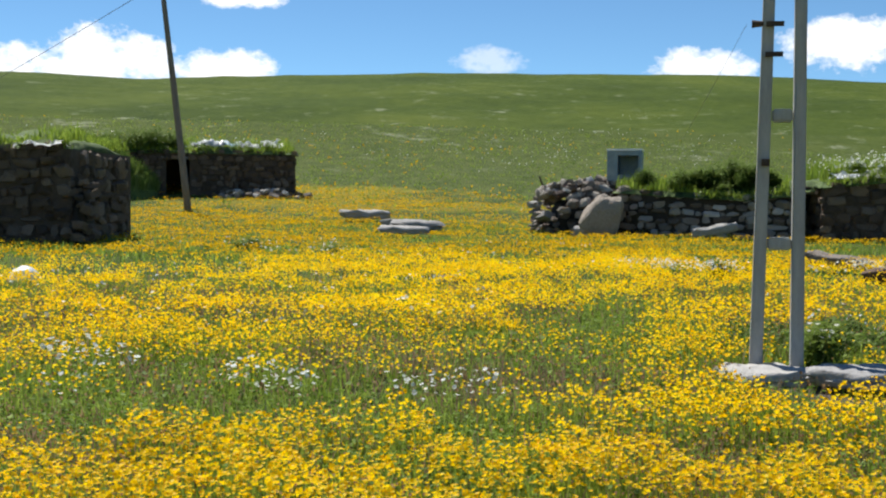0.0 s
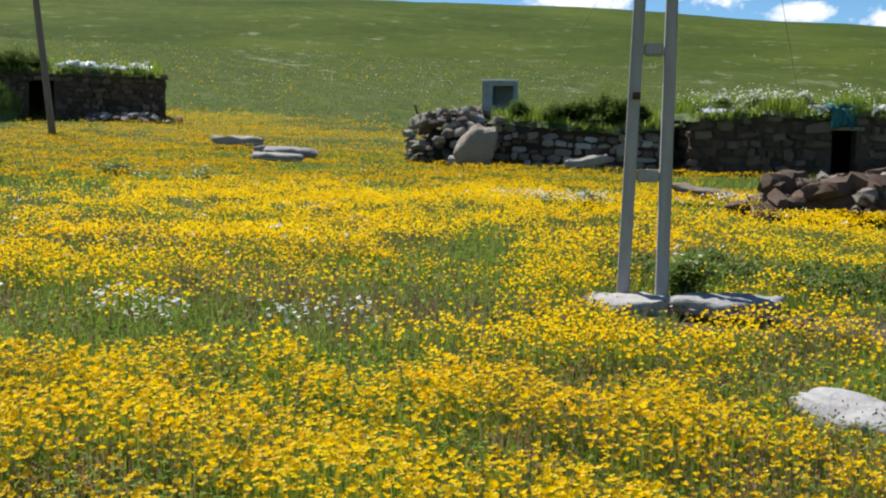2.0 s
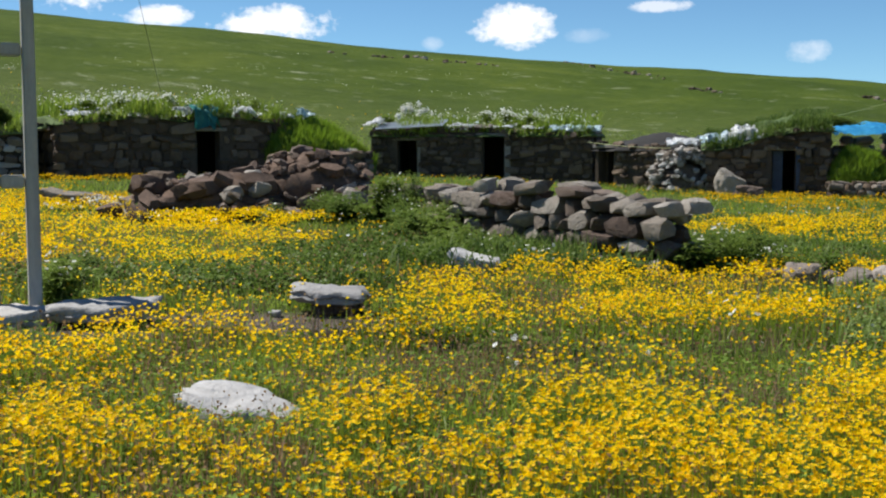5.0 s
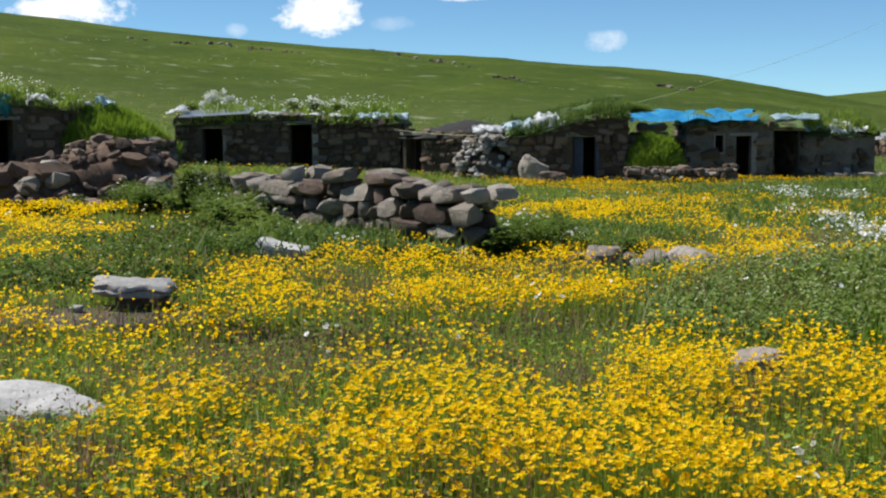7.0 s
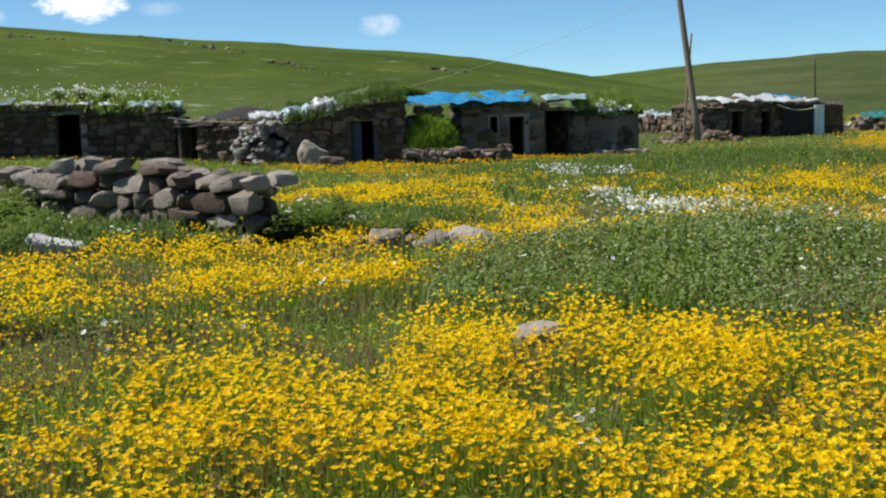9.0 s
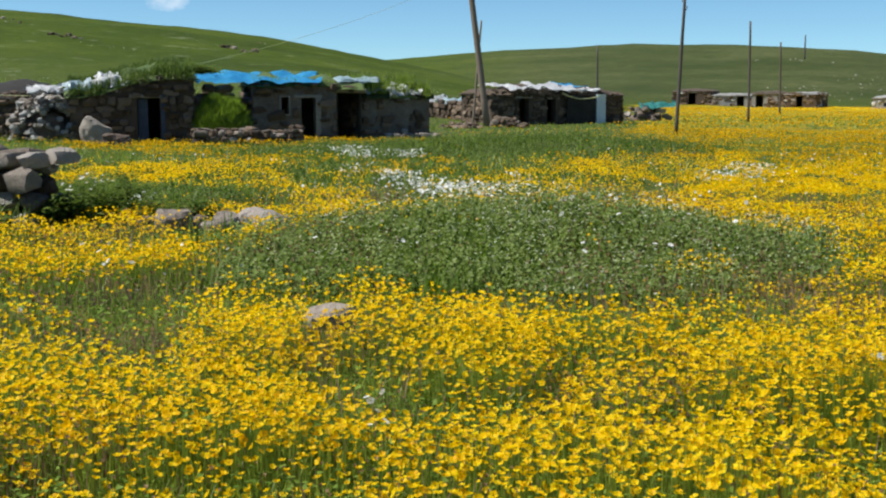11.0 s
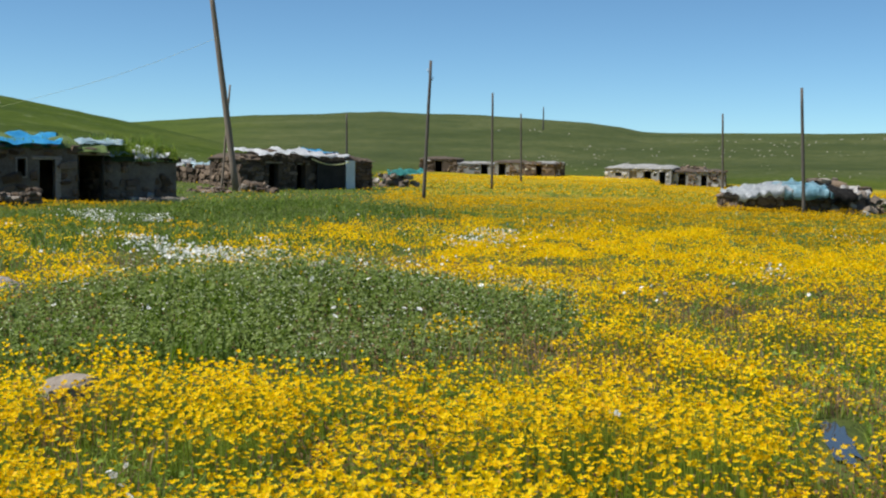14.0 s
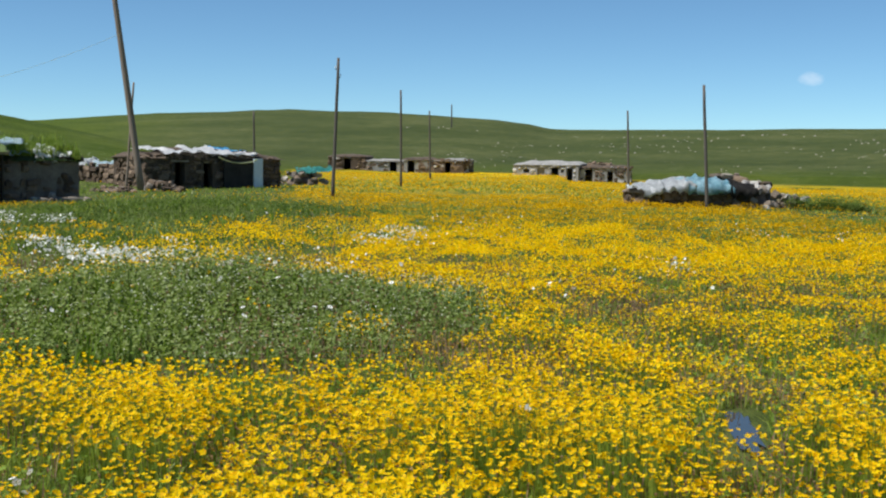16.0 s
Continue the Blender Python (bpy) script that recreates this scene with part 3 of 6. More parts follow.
def face_stones(wall, length, height, openings, meshes, size=0.34, top=None, skip=0.0, depth=0.22, start=0.0, y=0.0, limit=260):
    """Lays random rubble on a wall's face (local x along it, -y outwards): loose courses that wander and break."""
    z, made = 0.02, 0
    while z < height - 0.06 and made < limit:
        h = size * rng.uniform(0.42, 0.72)
        x, wave = start + rng.uniform(-0.15, 0.05), rng.uniform(0, 6.28)
        while x < start + length - 0.06:
            w = size * rng.choice((0.5, 0.7, 0.85, 1.0, 1.25, 1.7)) * rng.uniform(0.85, 1.15)
            w = min(w, start + length - x + 0.04)
            tall = h * rng.uniform(0.75, 1.35)
            cx, cz = x + w / 2, z + h / 2 + 0.045 * math.sin(x * 1.7 + wave) + rng.uniform(-0.03, 0.03)
            x += w
            roof = top(cx) if top else height
            if cz > roof - 0.05 or rng.random() < skip:
                continue
            if any(cx + w * 0.42 > a and cx - w * 0.42 < b and zb - 0.03 < cz < zt + 0.05 for a, b, zb, zt in openings):
                continue
            put_stone(meshes, wall, (cx, y + depth * 0.12 + rng.uniform(-0.05, 0.04), cz),
                      (w * rng.uniform(0.92, 1.06), depth * rng.uniform(1.0, 1.9), tall), (rng.uniform(-0.25, 0.25), rng.uniform(-0.22, 0.22), rng.uniform(-0.25, 0.25)))
            made += 1
        z += h


def wall_mesh(length, height, thick, openings, top=None):
    """A wall with openings cut right through; its top follows top(x)."""
    bm = bmesh.new()
    steps = [k * 0.3 for k in range(1, int(length / 0.3))] if top else []
    cuts = sorted({0.0, length, *[c for o in openings for c in o[:2]], *[q for q in steps if not any(o[0] < q < o[1] for o in openings)]})
    for a, b in zip(cuts, cuts[1:]):
        holes = sorted((o[2], o[3]) for o in openings if o[0] <= a + 1e-6 and o[1] >= b - 1e-6)
        z, ceil = -0.5, top((a + b) / 2) if top else height
        for lo, hi in holes:
            if lo > z + 0.01:
                box_bm(bm, (a, 0, z), (b, thick, lo))
            z = hi
        if ceil > z + 0.01:
            for v in box_bm(bm, (a, 0, z), (b, thick, ceil)):
                if top and v.co.z > ceil - 1e-4:
                    v.co.z = top(v.co.x)
    bmesh.ops.remove_doubles(bm, verts=bm.verts[:], dist=1e-4)
    return bm


def blades_mesh(name, points, heights, width, lean=0.35, seed=1, bend=True):
    """Grass blades: a bent strip each. points: n x 3 array."""
    r = np.random.RandomState(seed)
    n = len(points)
    turn, tilt = r.uniform(0, 6.283, n), r.uniform(0.1, 1, n) * lean
    side = np.stack((np.cos(turn), np.sin(turn), np.zeros(n)), -1)
    go = r.uniform(0, 6.283, n)
    out = np.stack((np.cos(go), np.sin(go), np.zeros(n)), -1)
    h = np.asarray(heights)[:, None]
    w = (width * r.uniform(0.6, 1.3, n))[:, None]
    up = np.array([0, 0, 1.0])
    p = np.asarray(points)
    if bend:
        mid = p + up * h * 0.55 + out * h * tilt[:, None] * 0.35
        tip = p + up * h * (1 - tilt[:, None] * 0.25) + out * h * tilt[:, None]
        v = np.stack((p - side * w, p + side * w, mid + side * w * 0.7, mid - side * w * 0.7, tip), 1)
        base = (np.arange(n) * 5)[:, None]
        return build_mesh(name, v.reshape(-1, 3), base + np.array([[0, 1, 2, 3]]), base + np.array([[3, 2, 4]]))
    tip = p + up * h + out * h * tilt[:, None]
    v = np.stack((p - side * w, p + side * w, tip), 1)
    return build_mesh(name, v.reshape(-1, 3), None, (np.arange(n) * 3)[:, None] + np.array([[0, 1, 2]]))


def flowers_mesh(name, points, size, seed=2, petals=5, cup=0.32, tilt=0.8):
    """Open five-petalled flowers: a kite for each petal round the middle."""
    r = np.random.RandomState(seed)
    n = len(points)
    size = np.asarray(size) * np.ones(n)
    a0, lean, way = r.uniform(0, 6.283, n), np.abs(r.normal(0, tilt, n)).clip(0, 1.2), r.uniform(0, 6.283, n)
    zax = np.stack((np.sin(lean) * np.cos(way), np.sin(lean) * np.sin(way), np.cos(lean)), -1)
    xax = np.cross(np.array([0.3, 0.9, 0.2]), zax)
    xax /= np.linalg.norm(xax, axis=1)[:, None]
    yax = np.cross(zax, xax)
    out = []
    for k in range(petals):
        a = a0 + k * 6.283 / petals
        for da, rad, lift in ((0, 0.04, 0.0), (-0.58, 0.42, 0.7 * cup), (0, 0.5, cup), (0.58, 0.42, 0.7 * cup)):
            q = a + da
            out.append(points + size[:, None] * (rad * (np.cos(q)[:, None] * xax + np.sin(q)[:, None] * yax) + lift * zax * 0.6))
    v = np.stack(out, 1)
    base = (np.arange(n) * petals * 4)[:, None, None] + (np.arange(petals) * 4)[None, :, None] + np.array([0, 1, 2, 3])[None, None]
    return build_mesh(name, v.reshape(-1, 3), base.reshape(-1, 4))


def heads_mesh(name, points, size, seed=3, sides=5, cup=0.3, tilt=0.7):
    """Small open flower heads, a shallow cup each."""
    r = np.random.RandomState(seed)
    n = len(points)
    size = np.asarray(size) * np.ones(n)
    a0, lean, way = r.uniform(0, 6.283, n), np.abs(r.normal(0, tilt, n)).clip(0, 1.2), r.uniform(0, 6.283, n)
    zax = np.stack((np.sin(lean) * np.cos(way), np.sin(lean) * np.sin(way), np.cos(lean)), -1)
    xax = np.cross(np.array([0.3, 0.9, 0.2]), zax)
    xax /= np.linalg.norm(xax, axis=1)[:, None]
    yax = np.cross(zax, xax)
    out = [np.asarray(points)]
    for k in range(sides):
        q, rad = a0 + k * 6.283 / sides, r.uniform(0.38, 0.58, n)
        out.append(points + size[:, None] * (rad[:, None] * (np.cos(q)[:, None] * xax + np.sin(q)[:, None] * yax) + cup * zax))
    v = np.stack(out, 1)
    tri = np.array([[0, 1 + k, 1 + (k + 1) % sides] for k in range(sides)])
    return build_mesh(name, v.reshape(-1, 3), None, ((np.arange(n) * (sides + 1))[:, None, None] + tri[None]).reshape(-1, 3))


def turf_mesh(length, depth, rise, hang=0.12, seed=0, nx=44, ny=12, thick=0.24, lie=None):
    """A sagging, lumpy earth roof, a closed slab with a rounded edge."""
    bm = bmesh.new()
    rows = []
    for level in (0, 1):
        grid = []
        for j in range(ny + 1):
            row = []
            for i in range(nx + 1):
                u, v = i / nx, j / ny
                edge = min(1, 5 * min(u, 1 - u, v, 1 - v) + (0.0 if level else 0.3))
                lump = noise.noise(Vector((u * length * 0.9 + seed * 7, v * depth * 0.9, seed))) * 0.26 * (0.4 + 0.6 * edge) + noise.noise(Vector((u * length * 3.1, v * depth * 2.5, seed + 11))) * 0.06
                x = -hang + u * (length + 2 * hang) + noise.noise(Vector((u * 9, v * 9, seed + 3))) * 0.05
                y = -hang + v * (depth + 2 * hang) + noise.noise(Vector((u * length * 1.3, v * 4, seed + 5))) * 0.16
                z = (lie(min(length, max(0.0, x))) if lie else 0.0) + thick * edge ** 0.5 * level + (rise * math.sin(math.pi * v) * (0.6 + 0.4 * math.sin(math.pi * u)) + lump) * level
                row.append(bm.verts.new((x, y, z)))
            grid.append(row)
        rows.append(grid)
    for level, grid in enumerate(rows):
        for j in range(ny):
            for i in range(nx):
                q = (grid[j][i], grid[j][i + 1], grid[j + 1][i + 1], grid[j + 1][i])
                bm.faces.new(q if level else q[::-1])
    lo, hi = rows
    for i in range(nx):
        bm.faces.new((lo[0][i], lo[0][i + 1], hi[0][i + 1], hi[0][i]))
        bm.faces.new((lo[ny][i + 1], lo[ny][i], hi[ny][i], hi[ny][i + 1]))
    for j in range(ny):
        bm.faces.new((lo[j + 1][0], lo[j][0], hi[j][0], hi[j + 1][0]))
        bm.faces.new((lo[j][nx], lo[j + 1][nx], hi[j + 1][nx], hi[j][nx]))
    return bm


def roof_growth(parent, at_z, length, depth, count, tall, material, seed, white=0, yellow=0, region=None, rise=0.2, lie=None):
    """Grass and flowers on a roof, in the hut's own space."""
    r = np.random.RandomState(seed)
    x0, x1, y0, y1 = region if region else (0, length, -0.1, depth)
    x, y = r.uniform(x0, x1, count), y0 + (y1 - y0) * r.rand(count) ** 1.3
    u_, v_ = (x - (x0 + x1) / 2) / (x1 - x0) * 2, (y - y0) / (y1 - y0)
    round_ = np.clip(1.25 - np.abs(u_) ** 2.5 - 0.3 * v_, 0.12, 1) if region else np.ones(count)
    keep = fractal(x * 1.3 + seed * 13, y * 1.3, 1.2) > 0.56 - 0.24 * round_
    x, y, round_ = x[keep], y[keep], round_[keep]
    z = at_z + 0.17 + rise * np.sin(np.pi * np.clip(y / depth, 0, 1))
    if lie:
        z = z + np.array([lie(q) for q in x])
    pts = np.stack((x, y, z), -1)
    clumps = (0.25 + 1.3 * smooth(0.3, 0.7, fractal(x * 1.0 + seed * 3, y, 0.8))) * (0.35 + 0.65 * round_)
    ob = part("roof_grass", blades_mesh("roof_grass", pts, tall * clumps * r.uniform(0.5, 1.2, len(x)), 0.018, 0.5, seed), material, parent, "long grass growing on the earth roof")
    tagged(ob, kind="stuff")
    for n, mat, nm, size in ((white, WHITE, "roof_bloom", 0.075), (yellow, YELLOW, "roof_bloom", 0.06)):
        if n:
            i = r.randint(0, len(x), n)
            top = pts[i] + np.stack((r.normal(0, 0.08, n), r.normal(0, 0.08, n), tall * clumps[i] * r.uniform(0.6, 1.15, n)), -1)
            tagged(part(nm, heads_mesh(nm, top, size, seed + 1), mat, parent), kind="stuff")


def cloth_mesh(width, depth, nx=26, ny=12, lump=0.08, seed=0, drop=0.0, ragged=0.12, thick=0.012):
    """A crumpled sheet with ragged edges; drop: how far its front edge hangs down."""
    bm = bmesh.new()
    grid = []
    for j in range(ny + 1):
        row = []
        for i in range(nx + 1):
            u, v = i / nx, j / ny
            e = noise.noise(Vector((u * 6 + seed, v * 6, seed * 2.3)))
            x = u * width + ragged * e * (1 if 0 < i < nx else 2)
            y = v * depth + ragged * noise.noise(Vector((u * 7, v * 5 + 9, seed))) * (2 if j in (0, ny) else 1)
            fold = abs(noise.noise(Vector((u * width * 1.1 + seed, v * depth * 1.6, seed + 1)))) + 0.5 * abs(noise.noise(Vector((u * width * 3.1, v * depth * 3.0, seed + 4))))
            z = lump * fold * 1.6
            if drop and v < 0.3:
                k = (0.3 - v) / 0.3
                z -= drop * k * k * (0.6 + 0.5 * noise.noise(Vector((u * 5, 2, seed))))
            row.append(bm.verts.new((x, y, z)))
        grid.append(row)
    for j in range(ny):
        for i in range(nx):
            bm.faces.new((grid[j][i], grid[j][i + 1], grid[j + 1][i + 1], grid[j + 1][i]))
    bmesh.ops.solidify(bm, geom=bm.faces[:], thickness=thick)
    bmesh.ops.recalc_face_normals(bm, faces=bm.faces[:])
    return bm


def sheet(name, at, turn, width, depth, material, label, category, lump=0.08, drop=0.0, seed=0, tilt=0.0, group="", ragged=0.12):
    """A tarpaulin or plastic sheet lying on a roof, a thing of its own."""
    ob = part(name, cloth_mesh(width, depth, lump=lump, drop=drop, seed=seed, ragged=ragged), material, None, label, True)
    ob.matrix_basis = Matrix.LocRotScale(Vector(at), Euler((tilt, 0, turn)), None)
    return tagged(ob, label, category, group)


def pole_mesh(height, r0, r1, sides=10):
    bm = bmesh.new()
    bmesh.ops.create_cone(bm, cap_ends=True, segments=sides, radius1=r0, radius2=r1, depth=height, matrix=Matrix.Translation((0, 0, height / 2)))
    bmesh.ops.subdivide_edges(bm, edges=[e for e in bm.edges if abs(e.verts[0].co.z - e.verts[1].co.z) > 0.1], cuts=6)
    for v in bm.verts:
        v.co += Vector((noise.noise(v.co * 0.8), noise.noise(v.co * 0.8 + Vector((9, 0, 0))), 0)) * 0.03
    return bm


def cord(name, a, b, sag, radius, material, label, category):
    """A wire that hangs between two points."""
    cu = bpy.data.curves.new(name, "CURVE")
    cu.dimensions, cu.bevel_depth, cu.bevel_resolution = "3D", radius, 1
    sp = cu.splines.new("POLY")
    sp.points.add(20)
    for i in range(21):
        s = i / 20
        p = Vector(a).lerp(Vector(b), s)
        p.z -= 4 * sag * s * (1 - s)
        sp.points[i].co = (*p, 1)
    cu.materials.append(material)
    return tagged(new(name, cu), label, category)


def hut(p0, p1, depth, height, label, doors=(), windows=(), stones=WALL_STONES, mortar=MORTAR, size=0.34, thick=0.5, rise=0.22, stone_limit=250,
        grow=(900, 0.22, GRASS), white=0, yellow=0, slope=0.0, sides=(True, True), name="stone_hut", seed=1, turf=True, sink=0.0, roof_mat=None, skip=0.03, caps=True, profile=None, fringe=0, hang=0.16):
    """A low stone hut with an earth roof. p0 to p1: its front, left to right as one faces it. doors: (from, to, height) along the front."""
    turn, length = frame_of(p0, p1)
    z = min(G(p0), G(p1)) - sink
    ob = thing(name, (0, 0, 0), label, "hut", "row of stone huts")
    ob.matrix_basis = Matrix.LocRotScale(Vector((p0[0], p0[1], z)), Euler((0, 0, turn)), None)
    openings = [(a, b, -0.5, t) for a, b, t in doors] + [tuple(w) for w in windows]
    top = (lambda q: float(np.interp(q, [c[0] for c in profile], [c[1] for c in profile]))) if profile else (lambda q: height + slope * q)
    front = part("front_wall", wall_mesh(length, height, thick, openings, top), mortar, ob)
    back = part("back_wall", wall_mesh(length, height, 0.4, ()), mortar, ob)
    back.location = (0, depth - 0.4, 0)
    for k, x in enumerate((0, length)):
        bm = wall_mesh(depth - 0.9 - 0.006, top(x), min(0.45, 0.07 * length), ())
        side = part("side_wall", bm, mortar, ob)
        if k == 0:
            side.matrix_basis = Matrix.LocRotScale(Vector((0, depth - 0.4 - 0.003, 0)), Euler((0, 0, -math.pi / 2)), None)
        else:
            side.matrix_basis = Matrix.LocRotScale(Vector((length, thick + 0.003, 0)), Euler((0, 0, math.pi / 2)), None)
        if sides[k]:
            face_stones(side, depth - 0.9, height, (), stones, size * 1.2, limit=110)
    face_stones(front, length, max(top(length * k / 8) for k in range(9)), openings, stones, size, top=top, limit=stone_limit, skip=skip)
    if turf:
        lie = (lambda q: top(q) - height) if profile else None
        roof = part("earth_roof", turf_mesh(length, depth, rise, hang, seed, lie=lie), roof_mat or TURF, ob, "", True)
        roof.location = (0, 0, height + (0 if profile else min(0, slope * length) + (slope * length / 2 if slope else 0)))
        if grow:
            roof_growth(roof, 0.0, length, depth, grow[0], grow[1], grow[2], seed, white, yellow, rise=rise, lie=lie)
        if fringe:                                        # grass that hangs over the front edge
            r = np.random.RandomState(seed + 70)
            x = r.uniform(0, length, fringe)
            x = x[fractal(x + seed * 5, x * 0 + seed, 1.4) > 0.42]
            pts = np.stack((x, r.uniform(-0.28, 0.15, len(x)), np.array([lie(q) if lie else 0.0 for q in x]) + r.uniform(0.0, 0.2, len(x))), -1)
            tagged(part("fringe_grass", blades_mesh("fringe_grass", pts, r.uniform(0.08, 0.3, len(x)), 0.02, 1.3, seed + 71), grow[2] if grow else GRASS, roof), kind="stuff")
    x = 0.0
    while caps and x < length - 0.2:                      # uneven coping stones under the turf
        w = size * rng.uniform(0.7, 1.5)
        put_stone(stones, front, (x + w / 2, 0.12 + rng.uniform(-0.08, 0.05), top(x) + rng.uniform(-0.02, 0.09)), (w, 0.4, size * rng.uniform(0.35, 0.7)))
        x += w * rng.uniform(0.9, 1.6)
    for a, b, t in doors:
        bm = bmesh.new()
        box_bm(bm, (a - 0.25, 0.02, t), (b + 0.25, thick - 0.02, t + 0.12))
        bmesh.ops.bevel(bm, geom=bm.edges[:], offset=0.02, segments=1, affect="EDGES")
        lintel = part("lintel", bm, PLANK, ob)
        lintel.location.y = -0.05
    return ob, turn, length, z


def local(h, x, y, z):
    """A point of a hut's own space, in the world."""
    return h.matrix_basis @ Vector((x, y, z))


def rubble_heap(name, centre, rx, ry, height, count, meshes, sizes, label, category, heading, shape=0.8, seed=5, core=EARTH, flat=0.7, bulk=0.66):
    """Tumbled stones on an earthen core."""
    ob = thing(name, (centre[0], centre[1], G(centre)), label, category)
    ob.rotation_euler = (0, 0, -radians(heading))
    r = random.Random(seed)
    bm = bmesh.new()
    bmesh.ops.create_icosphere(bm, subdivisions=4, radius=1)
    for v in bm.verts:
        n = noise.noise(v.co * 2.2 + Vector((seed, 0, 0))) * 0.15 + noise.noise(v.co * 6.5 + Vector((0, seed, 0))) * 0.12 * (bulk > 0.7)
        v.co = Vector((v.co.x * rx * bulk * (1 + n), v.co.y * ry * bulk * (1 + n), v.co.z * height * (bulk + 0.06 + n)))
    part("core", bm, core, ob, "", True)
    for _ in range(count):
        a, q = r.uniform(0, 6.283), r.random() ** 0.5
        x, y = math.cos(a) * q * rx, math.sin(a) * q * ry
        z = height * math.sqrt(max(0, 1 - q * q)) ** shape * (r.uniform(0.8, 1.0) if q < 0.72 else r.uniform(0.05, 1.0))
        s = r.choice(sizes) * r.uniform(0.7, 1.25)
        put_stone(meshes[r.randrange(len(meshes))], ob, (x, y, z), (s * r.uniform(0.9, 1.4), s * r.uniform(0.8, 1.1), s * flat * r.uniform(0.7, 1.1)),
                       (r.uniform(-0.5, 0.5), r.uniform(-0.5, 0.5), r.uniform(0, 6.28)))
    return ob


def dry_wall(name, points, height, label, size, meshes, thick=0.5, seed=3, ends=0.7):
    """A tumbledown dry-stone wall along a line of plan points; loose courses, uneven top."""
    r = random.Random(seed)
    ob = thing(name, (points[0][0], points[0][1], G(points[0])), label, "stone wall")
    base = Vector(ob.location)
    for a, b in zip(points, points[1:]):
        a, b = np.asarray(a), np.asarray(b)
        run = float(np.hypot(*(b - a)))
        turn = math.atan2(b[1] - a[1], b[0] - a[0])
        for layer in (0, 1):
            z = 0.0
            while z < height:
                h = size * r.uniform(0.42, 0.80)
                x = r.uniform(-0.2, 0.0)
                while x < run - 0.2:
                    w = min(size * r.choice((0.7, 0.9, 1.1, 1.4, 2.0)) * r.uniform(0.85, 1.15), max(0.2, run - x + 0.05))
                    s = (x + w / 2) / run
                    x += w
                    limit = height * (0.72 + 0.5 * (value_noise(a[0] + s * run * 1.0, a[1] + seed, 0.9)))
                    if z + h * 0.5 > limit:
                        continue
                    p = a + (b - a) * s
                    nrm = np.array((-math.sin(turn), math.cos(turn)))
                    p = p + nrm * (layer * thick * 0.55 + r.uniform(-0.06, 0.06))
                    at = Vector((p[0], p[1], G(p) + z + h * 0.45)) - base
                    put_stone(meshes[r.randrange(len(meshes))], ob, at, (w * 1.05, thick * r.uniform(0.55, 0.85), h * 1.15),
                              (r.uniform(-0.15, 0.15), r.uniform(-0.15, 0.15), turn + r.uniform(-0.25, 0.25)))
                z += h
    return ob


def boulder(at, size, material, label, seed, heading=0.0, tilt=(0, 0), sink=0.15, category="boulder", boxy=0.45, group=""):
    """A single stone lying in the meadow."""
    me = stone_mesh("boulder", seed, boxy, 2)
    bm = bmesh.new()
    bm.from_mesh(me)
    bmesh.ops.subdivide_edges(bm, edges=bm.edges[:], cuts=2, use_grid_fill=True, smooth=0.6)
    for v in bm.verts:
        v.co += noise.noise_vector(v.co * 5 + Vector((seed, 0, 0))) * 0.05 + noise.noise_vector(v.co * 12 + Vector((seed, 3, 0))) * 0.022
    ob = part("boulder", bm, material, None, label, True)
    ob.data.set_sharp_from_angle(angle=0.5)
    ob.matrix_basis = Matrix.LocRotScale(Vector((at[0], at[1], G(at) + size[2] * (0.5 - sink))), Euler((tilt[0], tilt[1], -radians(heading))), Vector(size))
    return tagged(ob, label, category, group)
def slab(at, size, material, label, seed, heading=0.0, tilt=(0, 0), lift=0.0, taper=0.0, category="slab", group=""):
    """A split flat stone: an uneven outline, ledges along its edge, a rough top; taper thins it towards local +x."""
    r = random.Random(seed)
    n = 26
    off = Vector((r.uniform(0, 40), r.uniform(0, 40), 0))
    rings = []
    bm = bmesh.new()
    for layer, (k, z) in enumerate(((0.80, 0.0), (0.93, 0.14), (0.98, 0.42), (0.93, 0.50), (1.0, 0.62), (0.97, 0.88), (0.88, 0.99), (0.55, 1.0), (0.22, 1.0))):
        ring = []
        for i in range(n):
            a = i / n * 6.283
            c, s_ = math.cos(a), math.sin(a)
            q = (abs(c) ** 2.6 + abs(s_) ** 2.6) ** (-1 / 2.6)
            jag = 1 + 0.42 * noise.noise(Vector((c * 1.5, s_ * 1.5, seed)) + off) + 0.20 * noise.noise(Vector((c * 3.7, s_ * 3.7, layer * 0.6)) + off)
            x, y = 0.5 * c * q * k * jag, 0.5 * s_ * q * k * jag
            up = z + (0.30 * noise.noise(Vector((x * 4, y * 4, 2)) + off) + 0.12 * noise.noise(Vector((x * 13, y * 13, 5)) + off)) * (z > 0.3)
            ring.append(bm.verts.new((x * size[0], y * size[1], up * size[2] * (1 - taper * (x + 0.5)))))
        rings.append(ring)
    for lo, hi in zip(rings, rings[1:]):
        for i in range(n):
            bm.faces.new((lo[i], lo[(i + 1) % n], hi[(i + 1) % n], hi[i]))
    bm.faces.new(rings[0][::-1])
    bm.faces.new(rings[-1])
    ob = part("stone_slab", bm, material, None, label, True)
    ob.data.set_sharp_from_angle(angle=0.9)
    ob.matrix_basis = Matrix.LocRotScale(Vector((at[0], at[1], G(at) + lift)), Euler((tilt[0], tilt[1], -radians(heading))), None)
    return tagged(ob, label, category, group)


